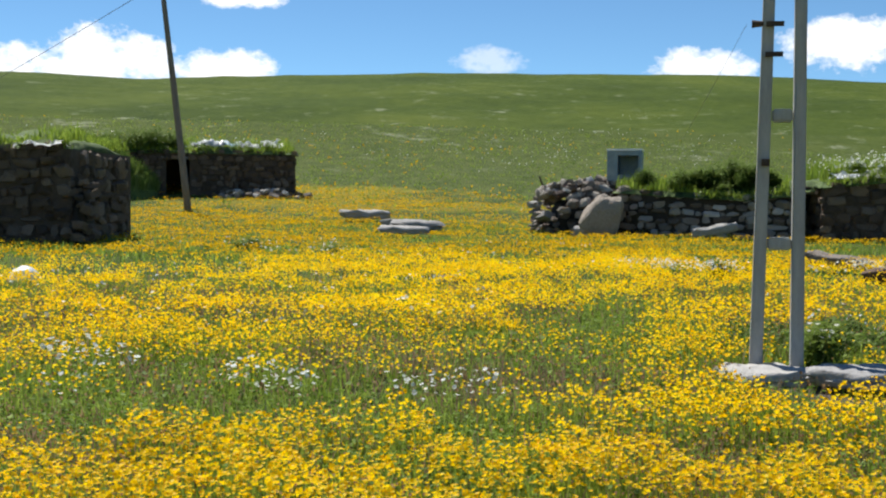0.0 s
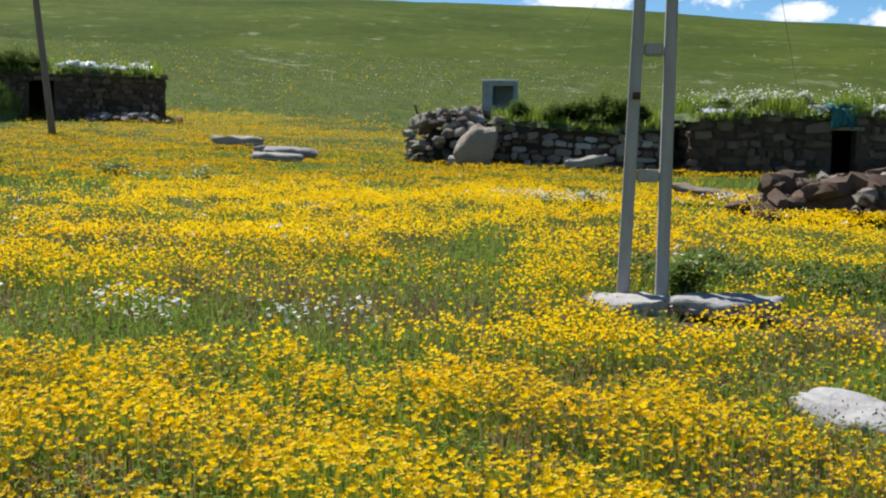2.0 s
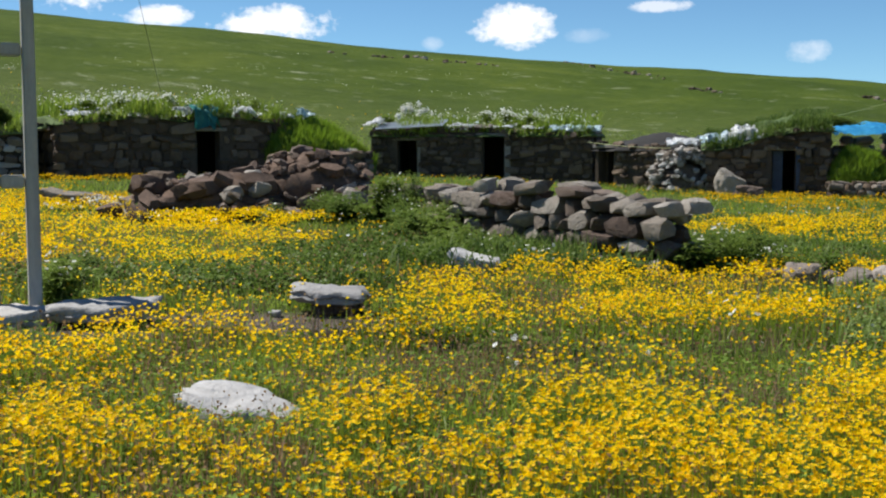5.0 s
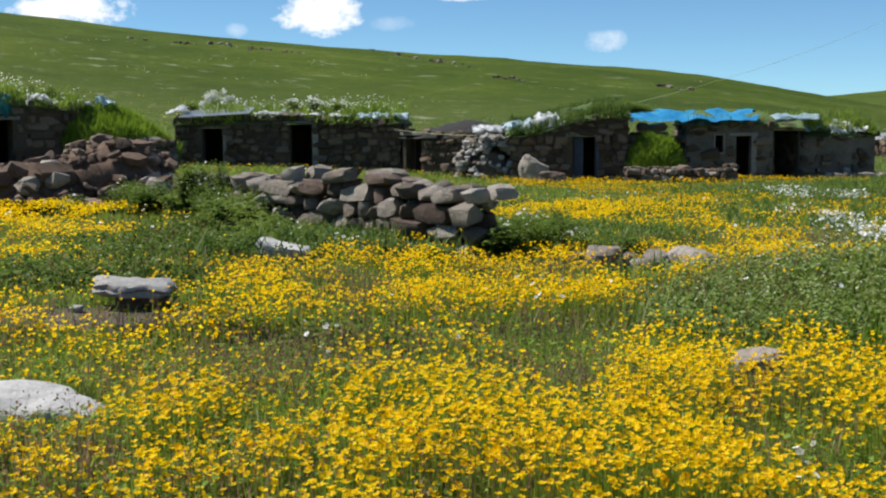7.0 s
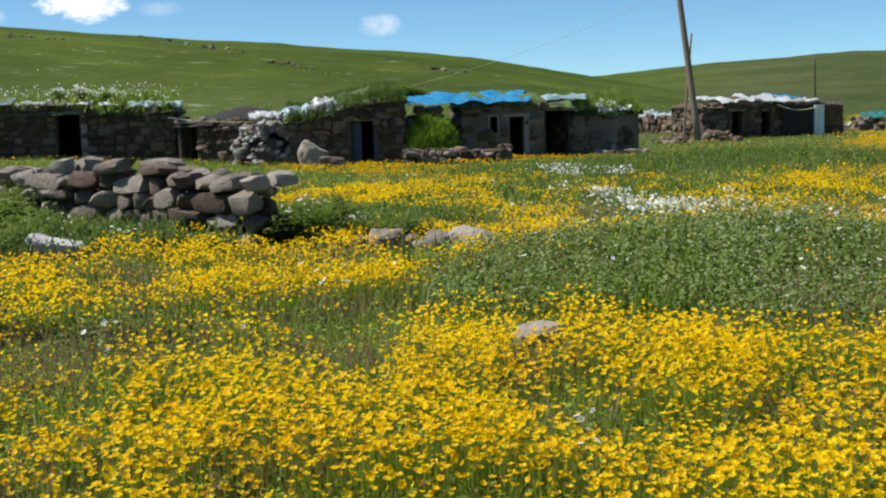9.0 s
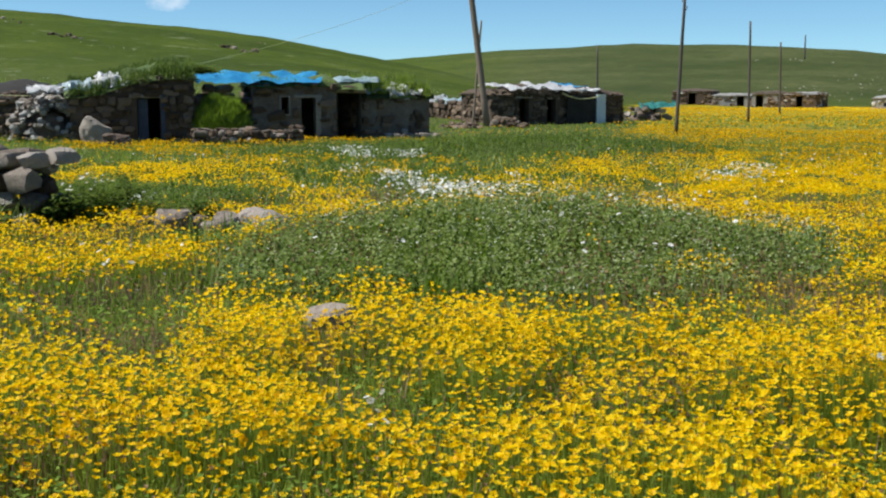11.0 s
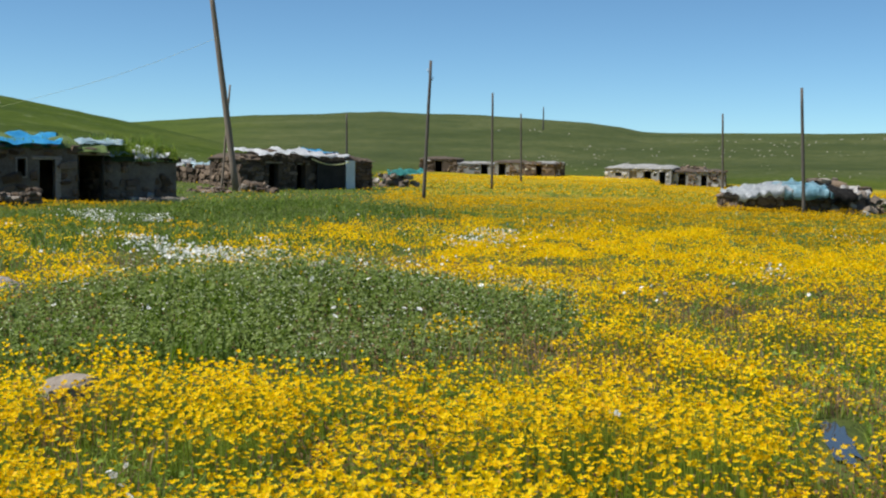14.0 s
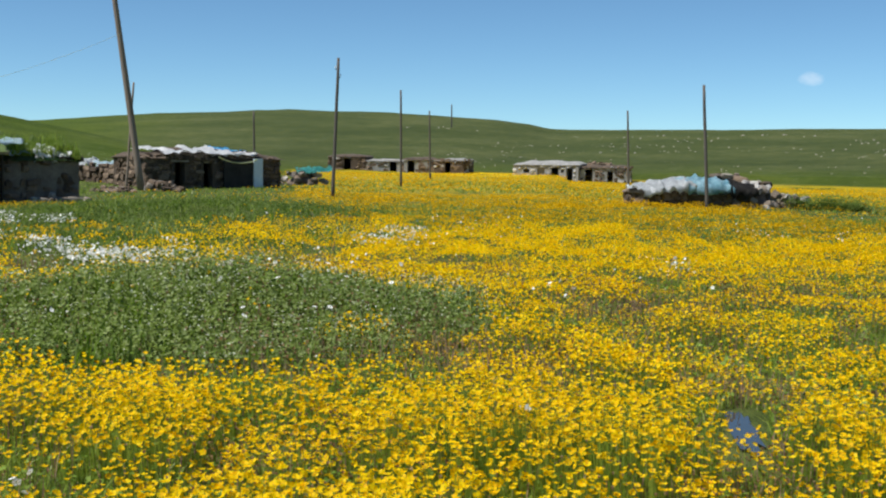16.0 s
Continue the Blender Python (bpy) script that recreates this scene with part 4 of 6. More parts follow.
# ---- the concrete pole and the stones in the meadow ----
def concrete_pole():
    at = P(15.75, 10.75)
    ob = thing("concrete_pole", (at[0], at[1], G(at) + 0.08), "grey ladder-type concrete power pole on a stone slab", "power pole")
    ob.rotation_euler = (0, radians(0.6), -radians(13))
    tall, bottom, top_ = 8.0, 0.172, 0.075                  # half spacing of the legs at foot and head
    lean = (bottom - top_) / tall
    for s in (-1, 1):
        bm = bmesh.new()
        for v in box_bm(bm, (-0.056, -0.065, -0.45), (0.056, 0.065, tall)):
            k = v.co.z / tall
            v.co.x = v.co.x * (1 - 0.25 * max(0, k)) + s * (bottom - lean * v.co.z)
            v.co.y *= 1.35 - 0.4 * max(0, k)
        bmesh.ops.bevel(bm, geom=bm.edges[:], offset=0.012, segments=2, affect="EDGES")
        part("leg", bm, CONCRETE, ob)
    for z in (1.07, 2.18, 3.32, 4.5, 5.6, 6.7):
        w = bottom - lean * z
        bm = bmesh.new()
        box_bm(bm, (-w + 0.06, -0.07, z - 0.055), (w - 0.06, 0.07, z + 0.055))
        bmesh.ops.bevel(bm, geom=bm.edges[:], offset=0.015, segments=2, affect="EDGES")
        part("rung", bm, CONCRETE, ob)
    w = bottom - lean * 1.9
    bm = bmesh.new()
    box_bm(bm, (-w - 0.02, -0.14, 1.74), (-w + 0.05, -0.085, 1.80))
    part("step_bolt", bm, IRON, ob)
    for z in (2.70, 2.96):
        w = bottom - lean * z
        bm = bmesh.new()
        box_bm(bm, (-w - 0.02, -0.13, z - 0.02), (-w + 0.13, -0.09, z + 0.02))
        part("bracket", bm, IRON, ob)
    bm = bmesh.new()
    bmesh.ops.create_cone(bm, cap_ends=True, segments=12, radius1=0.035, radius2=0.022, depth=0.11, matrix=pose(-0.22, -0.05, 2.97, 0, 90))
    part("insulator", bm, IRON, ob, "dark insulator")
    return ob


concrete_pole()
at = P(15.75, 10.75)
cord("pole_wire", (at[0] - 0.29, at[1] + 0.02, G(at) + 3.05), (*P(9.4, 41.0), 2.3), 0.30, 0.0018, WIRE, "thin dark wire slung from the concrete pole", "wire")

cord("pole_wire", (at[0], at[1], G(at) + 8.0), (*P(22.7, 41.2), 2.7), 0.1, 0.006, WIRE, "dark wire from the concrete pole down to a hut", "wire")

slab(P(15.5, 10.45), (0.92, 0.62, 0.17), STONE_SLAB, "grey slab under the foot of the concrete pole", 3, 15, (0.05, 0.03), -0.06)
slab(P(19.7, 10.1), (0.84, 0.58, 0.14), STONE_PALE, "pale split slab lying by the concrete pole", 8, 27, (0.02, -0.02), 0.05)
slab(P(30.2, 10.5), (0.64, 0.50, 0.12), STONE_PALE, "pale flat-topped slab propped on bare earth", 31, 28, (0.05, 0.04), 0.11)
# Added dark stone stands in for the shade under the slab
boulder(P(30.6, 10.5), (0.46, 0.34, 0.22), STONE_DARK, "dark stone added as shade beneath a pale slab", 15, 28, (0, 0), 0.1)
boulder(P(27.6, 10.3), (0.11, 0.09, 0.07), STONE_PALE, "small pale stone on bare earth", 16, 28, (0, 0), 0.1)
slab(P(37.2, 13.3), (0.60, 0.42, 0.20), STONE_PALE, "pale humped stone among green weeds", 26, 40, (0.04, 0.10), 0.09, 0.35, "boulder")
slab(P(26.0, 6.75), (0.70, 0.50, 0.20), STONE_PALE, "large pale grey stone amid buttercups", 18, 30, (0.12, 0.05), -0.06, 0.45, "boulder")
boulder(P(60.0, 8.0), (0.36, 0.30, 0.20), STONE_ROCK, "small grey stone half hidden in flowers", 9, 60, (0, 0), 0.3)
boulder(P(71.4, 12.4), (0.28, 0.25, 0.42), STONE, "small pointed stone on the herb mound", 10, 72, (0, 0.3), 0.2)
boulder(P(0.3, 19.6), (0.55, 0.4, 0.28), STONE, "grey stone sunk in the meadow", 11, 0, (0, 0), 0.2)
slab(P(18.6, 24.8), (1.45, 0.6, 0.26), STONE, "long low grey slab in the grass", 12, 25, (0.08, 0.08), 0.12, 0.3)
for k, (a, d, w, l, h) in enumerate([(-1.4, 39.8, 1.9, 1.0, 0.30), (-3.7, 45.0, 1.9, 0.8, 0.30), (-1.9, 37.4, 1.6, 0.8, 0.22)]):
    slab(P(a, d), (w, l, h), STONE_SLAB, "long flat grey slab among buttercups", 20 + k, a, (0.05, 0.03), 0.12, 0.0, "slab", "slabs by the slope")
for k, (a, d, s) in enumerate([(51.7, 14.4, 0.26), (52.7, 14.0, 0.40), (53.4, 14.1, 0.24), (54.4, 14.0, 0.22), (55.2, 13.7, 0.34), (56.7, 13.7, 0.50), (57.9, 13.6, 0.30), (56.8, 13.3, 0.22), (53.9, 14.5, 0.22)]):
    boulder(P(a, d), (s * 1.1, s * 0.9, s * (0.72 if k == 5 else 0.85)), STONE_TAN if k % 2 else STONE, "pale smooth boulder at the mound's foot" if k == 5 else "grey field stone in the tumbled end of a wall", 30 + k, a, (0, 0), 0.08, "boulder", 0.3, "stones at the mound")

# ---- ruined walls and heaps before the huts ----
dry_wall("ruined_wall", [P(35.3, 18.0), P(38.6, 16.9), P(42.6, 15.5), P(47.0, 14.2)], 0.95, "tumbledown dry-stone wall of brown field stones", 0.33, [DRY_STONES, ROUND_STONES, DRY_STONES, ROUND_STONES, RED_STONES], 0.6, 4)
rubble_heap("earth_heap", P(29.3, 22.8), 1.55, 1.3, 1.28, 210, [RED_STONES, CLODS, CLODS, CLODS, ROUND_STONES], (0.10, 0.16, 0.24, 0.36), "tall heap of dug brown earth clods and stones", "rubble heap", 28, 0.9, 7, CLOD, 0.7, 0.88)
rubble_heap("earth_heap", P(32.0, 21.8), 1.1, 0.9, 0.60, 70, [DRY_STONES, CLODS, PALE_STONES, CLODS, ROUND_STONES], (0.12, 0.2, 0.34), "low end of a heap of clods and pale stones", "rubble heap", 31, 0.9, 8, CLOD, 0.7, 0.85)
rub = rubble_heap("earth_heap", P(25.0, 22.2), 2.0, 1.1, 0.80, 190, [RED_STONES, CLODS, CLODS, CLODS, DRY_STONES, ROUND_STONES], (0.12, 0.2, 0.34, 0.5), "heap of dug brown earth and tumbled red-brown stones", "rubble heap", 26, 0.8, 6, CLOD, 0.7, 0.85)
for k, (a, d, z, s) in enumerate([(21.3, 22.6, 0.0, 0.55), (21.7, 22.7, 0.38, 0.5), (22.3, 22.5, 0.0, 0.5), (22.4, 22.9, 0.55, 0.45), (32.6, 21.4, 0.2, 0.5), (33.2, 21.0, 0.0, 0.4), (31.4, 21.4, 0.3, 0.45)]):
    p = P(a, d)
    put_stone(DRY_STONES if k > 3 else WALL_STONES, rub, Matrix.Rotation(radians(26), 3, "Z") @ (Vector((p[0], p[1], G(p) + z + s * 0.3)) - rub.location), (s * 1.3, s, s * 0.8))
dry_wall("low_wall", [P(32.0, 24.5), P(39, 23.6), P(46, 21.5)], 0.42, "low line of loose stones behind the ruined wall", 0.45, [DRY_STONES], 0.5, 9)

# ---- the row of huts ----
h, tn, ln, z0 = hut(P(-26, 35.2), P(-17.4, 32.6), 4.4, 2.55, "dark stone hut with a grassy earth roof edged in white plastic", size=0.46, seed=2, grow=(5200, 0.30, GRASS), fringe=500, hang=-0.12, white=40, stone_limit=200)
sheet("plastic_strip", local(h, 1.0, -0.30, 2.62), tn, 2.3, 0.7, PLASTIC, "torn white plastic strip on the roof edge", "plastic sheet", 0.12, 0.05, 3, -0.05, "roof plastics")
sheet("plastic_strip", local(h, ln - 1.5, -0.30, 2.62), tn, 1.3, 0.7, PLASTIC, "crumpled white plastic on the roof corner", "plastic sheet", 0.14, 0.12, 5, 0.0, "roof plastics")
rubble_heap("stone_heap", P(-17.1, 33.6), 0.55, 1.5, 1.9, 90, [WALL_STONES], (0.25, 0.4), "fallen dark stones at a hut's corner", "stone heap", -17, 0.4, 55, JOINTS_AND_SHADE, 0.7, 0.8)
h, tn, ln, z0 = hut(P(-19, 57.0), P(-7.1, 58.0), 5.0, 2.0, "brown stone hut with an earth roof and an open doorway", doors=[(5.85, 6.95, 1.72)], size=0.42, seed=3, grow=(5000, 0.45, GRASS), fringe=700, white=150, stone_limit=230)
BUSH_B = h
for k, (x, w, m) in enumerate([(7.2, 1.1, PLASTIC), (8.4, 0.7, PLASTIC_BLUE), (9.2, 0.8, PLASTIC), (10.3, 0.9, PLASTIC)]):
    sheet("roof_sack", local(h, x, 0.0 + 0.1 * k, 2.3), tn, w * 1.25, 1.0, m, "white plastic sack weighted on the earth roof", "plastic sheet", 0.36, 0.05, 11 + k, 0.1, "roof plastics")
rubble_heap("stone_pile", P(-8.6, 56.6), 2.4, 0.6, 0.42, 40, [DRY_STONES, PALE_STONES], (0.25, 0.35), "low pile of pale stones before the hut", "stone pile", -9, 0.8, 12)
bm = pole_mesh(10, 0.15, 0.1)
pl = thing("power_pole", (*P(-12.1, 49.0), G(P(-12.1, 49.0)) - 0.2), "leaning weathered wooden power pole", "power pole", "wooden power poles")
part("shaft", bm, POLE_WOOD, pl, "", True)
pl.rotation_euler = (radians(-4), radians(-7.3), 0)
cord("power_line", (*P(-13.1, 49), 10.75), (*P(-27, 76), 3.9), 0.2, 0.012, WIRE, "dark wire slung from the wooden pole", "wire")

# low hut with a walled front of loose stones, a heap at its end
h, tn, ln, z0 = hut(P(8.3, 39.9), P(16.25, 39.5), 4.2, 1.6, "low dry-stone hut overgrown with grass", sink=0.2, stones=DRY_STONES + PALE_STONES[:4] + ROUND_STONES[:4], mortar=JOINTS_AND_SHADE, size=0.46, seed=4, grow=(3600, 0.32, GRASS), fringe=500, stone_limit=220, skip=0.02, profile=[(0, 1.75), (1.0, 1.68), (2.5, 1.60), (4.0, 1.50), (5.4, 1.62)])
BUSH_C = h
rubble_heap("stone_heap", P(6.3, 40.6), 1.55, 1.4, 1.8, 290, [DRY_STONES, PALE_STONES, RED_STONES, DRY_STONES, ROUND_STONES], (0.20, 0.30, 0.44), "heap of tumbled grey and brown stones", "stone heap", 7, 0.5, 14, JOINTS_AND_SHADE)
rubble_heap("stone_heap", P(7.9, 41.6), 1.6, 1.2, 1.95, 110, [DRY_STONES, RED_STONES], (0.28, 0.4), "heap of tumbled stones under a metal box", "stone heap", 7, 0.7, 15)
lean = boulder(P(7.7, 39.0), (1.45, 0.9, 1.75), STONE_ROCK, "large leaning tan-grey boulder slab", 43, 8, (0.12, 0.42), 0.10, "boulder", 0.5)
for v in lean.data.vertices:
    v.co.x *= 1.0 - 0.5 * max(0.0, v.co.z + 0.3)
boulder(P(6.7, 38.9), (0.6, 0.4, 0.45), STONE_PALE, "pale cream boulder at the heap's foot", 41, 8, (0, 0), 0.1)
slab(P(12.9, 38.4), (1.4, 0.35, 0.22), STONE_WHITE, "long pale stone leaning by the wall", 47, 12, (0.2, -0.14), 0.22, -0.3, "boulder")


def metal_box():
    p = P(8.7, 41.4)
    ob = thing("metal_box", (p[0], p[1], G(p) + 1.82), "old grey sheet-metal oven box with an open front", "metal box")
    ob.rotation_euler = (0, 0, -radians(14))
    w, d, hh = 0.58, 0.45, 1.02
    bm = bmesh.new()
    box_bm(bm, (-w, -d, 0), (-w + 0.36, d, hh))
    box_bm(bm, (w - 0.1, -d, 0), (w, d, hh))
    box_bm(bm, (-w + 0.36, -d, hh - 0.16), (w - 0.1, d, hh))
    box_bm(bm, (-w + 0.36, -d, 0), (w - 0.1, d, 0.2))
    box_bm(bm, (-w + 0.36, d - 0.04, 0.2), (w - 0.1, d, hh - 0.16))
    part("body", bm, BOX_TIN, ob)
    # Top plate in the whiter metal, painted as if sunlit
    bm = bmesh.new()
    box_bm(bm, (-w - 0.03, -d - 0.03, hh + 0.003), (w + 0.03, d + 0.03, hh + 0.06))
    bmesh.ops.bevel(bm, geom=bm.edges[:], offset=0.02, segments=2, affect="EDGES")
    part("top_plate", bm, BOX_TOP, ob, "metal top, its white standing in for sunlight")
    return ob


metal_box()
p = P(5.0, 41.0)
bm = pole_mesh(0.8, 0.05, 0.03, 7)
st = part("stick", bm, IRON, None, "short dark stick standing in the stone heap", True)
st.matrix_basis = Matrix.LocRotScale(Vector((p[0], p[1], G(p) + 1.2)), Euler((0, -0.35, 0)), None)
tagged(st, category="stick")

h, tn, ln, z0 = hut(P(17.75, 39.6), P(28.4, 42.0), 4.8, 2.15, "long stone hut with a grassy roof and a dark doorway", sink=0.15, doors=[(4.6, 5.4, 1.78)], size=0.5, seed=5, grow=(7500, 0.45, GRASS), fringe=900, white=700, stone_limit=240, profile=[(0, 1.95), (1.4, 2.05), (2.6, 2.2), (4.2, 2.1), (5.6, 2.25), (7.4, 2.05)])
sheet("tarpaulin", local(h, 4.35, -0.40, 2.42), tn, 0.9, 0.8, TARP_TEAL, "torn teal tarpaulin hanging over a doorway", "tarpaulin", 0.2, 1.1, 21, 0.12, "", 0.2)
for k, (x, w, m, l) in enumerate([(0.3, 0.8, PLASTIC, 0.2), (1.3, 0.6, STONE_PALE, 0.2), (2.0, 0.7, PLASTIC, 0.2), (4.0, 0.6, PLASTIC, 0.3), (5.8, 1.2, PLASTIC, 0.35), (7.4, 0.7, PLASTIC, 0.25), (8.4, 0.5, PLASTIC_BLUE, 0.3)]):
    sheet("roof_sack", local(h, x, -0.1, 2.28), tn, w, 0.6, m, "pale plastic scrap weighted on the roof edge", "plastic sheet", l, 0.1, 25 + k, 0.1, "roof plastics")
ROOF_D = h
# shut gap between the two huts
hut(P(16.2, 40.3), P(17.8, 40.3), 2.0, 1.62, "dark stone passage between two huts", seed=6, grow=None, sides=(False, False), name="passage_wall", doors=[(0.08, 0.98, 1.55)])

# grass-grown earth bank between the huts


def turf_bank(name, p0, p1, depth, height, label, seed, tall=0.35, count=5000, skew=0.0, material=BRIGHT):
    turn, length = frame_of(p0, p1)
    z = min(G(p0), G(p1)) - 0.1
    ob = thing(name, (0, 0, 0), label, "grass bank")
    ob.matrix_basis = Matrix.LocRotScale(Vector((p0[0], p0[1], z)), Euler((0, 0, turn)), None)
    bm = bmesh.new()
    bmesh.ops.create_icosphere(bm, subdivisions=4, radius=1)
    r = np.random.RandomState(seed)
    spots = []
    for v in bm.verts:
        n = noise.noise(v.co * 1.8 + Vector((seed, 0, 0))) * 0.12
        v.co = Vector((length / 2 + v.co.x * length / 2 * (1 + n), depth / 2 + v.co.y * depth / 2 * (1 + n), v.co.z * height * (1 + n + skew * v.co.x)))
    bm.normal_update()
    faces = [f for f in bm.faces if f.normal.z > -0.05 and f.calc_center_median().z > height * 0.25]
    area = np.array([f.calc_area() for f in faces])
    pick = r.choice(len(faces), count, p=area / area.sum())
    for i in pick:
        a, b, c = [v.co for v in faces[i].verts]
        u, w = sorted(r.rand(2))
        spots.append(a * u + b * (w - u) + c * (1 - w))
    part("bank", bm, TURF, ob, "", True)
    pts = np.array([tuple(s) for s in spots])
    tagged(part("bank_grass", blades_mesh("bank_grass", pts, tall * r.uniform(0.4, 1.1, count), 0.016, 0.6, seed), material, ob, "fresh green grass covering the bank"), kind="stuff")
    return ob


turf_bank("grass_bank", P(27.6, 40.4), P(33.6, 42.6), 3.4, 2.0, "fresh green grass bank sloping off a hut roof", 51, 0.4, 9000, -0.42)
dry_wall("tumbled_wall", [P(27.6, 40.0), P(30.0, 40.3), P(32.3, 42.4)], 0.95, "tumbled stone wall under the grass bank", 0.42, [WALL_STONES, DRY_STONES], 0.6, 10)

h, tn, ln, z0 = hut(P(32.3, 45.0), P(42.9, 43.6), 4.6, 2.25, "dark stone hut with two doorways and a rubbish-weighted roof", sink=0.25, doors=[(1.0, 1.75, 1.87), (4.25, 5.05, 2.0)], size=0.36, seed=7, grow=(7000, 0.45, GRASS), fringe=700, white=600, slope=-0.02, stone_limit=300)
for a, b, t in [(1.78, 1.9, 1.85), (5.08, 5.3, 2.0)]:
    bm = bmesh.new()
    box_bm(bm, (a, -0.03, -0.2), (b, 0.3, t))
    bmesh.ops.bevel(bm, geom=bm.edges[:], offset=0.02, segments=1, affect="EDGES")
    part("door_post", bm, PLANK, h, "grey weathered timber door post")

ROOF_E = h


def corrugated(width, depth, wave=0.1, amp=0.018):
    bm = bmesh.new()
    n = int(width / wave * 6)
    rows = [[bm.verts.new((i * width / n, y, amp * math.sin(i * width / n / wave * 6.283))) for i in range(n + 1)] for y in (0, depth)]
    for i in range(n):
        bm.faces.new((rows[0][i], rows[0][i + 1], rows[1][i + 1], rows[1][i]))
    bmesh.ops.solidify(bm, geom=bm.faces[:], thickness=0.012)
    return bm


tin = part("roof_sheet", corrugated(2.6, 1.3), TIN, None, "grey corrugated sheet over a hut doorway")
tin.matrix_basis = Matrix.LocRotScale(local(h, 0.25, -0.5, 2.28), Euler((0.2, -0.05, tn)), None)
tagged(tin, category="roof sheet")
for k, (x, w, m, l, d) in enumerate([(-0.3, 0.7, PLASTIC, 0.25, 0.05), (2.9, 1.0, PLASTIC, 0.22, 0.05), (3.7, 0.9, PLANK, 0.1, 0.0), (4.6, 0.8, PLASTIC, 0.16, 0.05), (5.7, 0.8, PLASTIC, 0.12, 0.05), (6.7, 1.9, PLASTIC_BLUE, 0.2, 0.25), (3.5, 0.5, PLASTIC_BLUE, 0.3, 0.0)]):
    sheet("roof_sack", local(h, x, -0.12 + (1.6 if k == 6 else 0), 2.4 - 0.02 * x), tn, w, 0.7, m, "pale torn sheet weighted on the roof edge", "plastic sheet", l, d, 45 + k, 0.1, "roof plastics")

h, tn, ln, z0 = hut(P(43.05, 43.2), P(46.4, 41.6), 4.0, 1.62, "small stone hut with a black felt roof", doors=[(0.12, 0.78, 1.5)], size=0.34, seed=8, grow=None, stone_limit=130, roof_mat=BLACK_SHEET, slope=-0.05, rise=0.3)
cord("washing_line", local(h, -0.2, -0.25, 1.72), local(h, ln + 0.3, -0.25, 1.5), 0.05, 0.010, ROPE, "pale pole lying along the roof edge", "cord")
rubble_heap("collapsed_wall", P(47.3, 41.0), 1.25, 0.9, 1.5, 330, [PALE_STONES, DRY_STONES], (0.18, 0.24, 0.3), "collapsed wall of small pale stones", "stone heap", 47, 0.55, 18)
h, tn, ln, z0 = hut(P(48.2, 40.2), P(53.8, 40.4), 4.4, 1.62, "stone hut with a dark blue door and mossy roof", doors=[(2.1, 2.85, 1.5)], size=0.38, seed=9, grow=(5200, 0.24, HERB), fringe=700, stone_limit=200, rise=0.3, profile=[(0, 1.5), (1.0, 1.6), (1.9, 1.92), (3.0, 2.12), (4.2, 2.08), (5.6, 1.8)])
bm = bmesh.new()
for k in range(4):
    box_bm(bm, (2.14 + 0.08 * k, 0.22, -0.1), (2.215 + 0.08 * k, 0.26, 1.47))
part("door", bm, BLUE_DOOR, h, "dark blue plank door standing ajar")
bm = bmesh.new()
box_bm(bm, (2.86, -0.03, -0.2), (2.98, 0.2, 1.62))
part("door_post", bm, BLUE_DOOR, h, "blue-painted door post")
boulder(P(49.3, 39.4), (1.1, 0.6, 0.85), STONE, "big brown boulder leaning on the hut wall", 44, 48, (0.1, 0.5), 0.1)
boulder(P(50.2, 38.0), (0.95, 0.6, 0.5), STONE_RED, "reddish boulder before the hut", 45, 50, (0, 0), 0.15)
ROOF_G = h
for k, (x, w, m, l, d, z) in enumerate([(-1.3, 1.1, PLASTIC, 0.2, 0.1, 1.68), (-0.2, 1.0, PLASTIC_BLUE, 0.3, 0.1, 1.75), (0.8, 0.8, PLASTIC, 0.22, 0.6, 1.98), (1.4, 0.5, PLASTIC, 0.15, 0.1, 1.92)]):
    sheet("roof_sack", local(h, x, -0.1, z), tn, w, 0.7, m, "flapping white plastic on the roof corner", "plastic sheet", l, d, 60 + k, 0.25, "roof plastics")
turf_bank("grass_bank", P(-18.0, 53.5), P(-13.0, 55.6), 2.4, 2.5, "dark overgrown earth bank beside a hut", 73, 0.6, 5000, -0.25, HERB)
turf_bank("grass_bank", P(54.0, 39.6), P(56.7, 40.4), 1.5, 1.45, "bright green grass growing on a low bank", 72, 0.42, 6000)
dry_wall("back_wall", [P(53.5, 42.4), P(56.7, 43.2)], 1.95, "dark stone wall joining two huts", 0.36, [WALL_STONES], 0.6, 33)
dry_wall("low_wall", [P(53.9, 38.3), P(56.6, 38.8), P(59.0, 39.8)], 0.52, "low dry-stone wall before the hut", 0.26, [DRY_STONES, WALL_STONES], 0.5, 21)

h, tn, ln, z0 = hut(P(56.5, 42.6), P(60.45, 43.0), 4.2, 1.92, "plastered stone hut under a bright blue tarpaulin", doors=[(1.72, 2.22, 1.52)], windows=[(1.0, 1.28, 0.95, 1.55)], size=0.40, seed=10, grow=(700, 0.15, GRASS), stone_limit=110, mortar=PLASTER, skip=0.62)
bm = bmesh.new()
for lo, hi in (((0.95, -0.03, 0.90), (1.0, 0.12, 1.60)), ((1.28, -0.03, 0.90), (1.33, 0.12, 1.60)), ((1.0, -0.03, 0.90), (1.28, 0.12, 0.95)), ((1.0, -0.03, 1.55), (1.28, 0.12, 1.60))):
    box_bm(bm, lo, hi)
part("window_frame", bm, PLANK, h, "grey timber window surround")
bm = bmesh.new()
box_bm(bm, (2.24, -0.04, -0.2), (2.42, 0.25, 1.56))
part("door_post", bm, PLANK, h, "grey weathered timber door post")
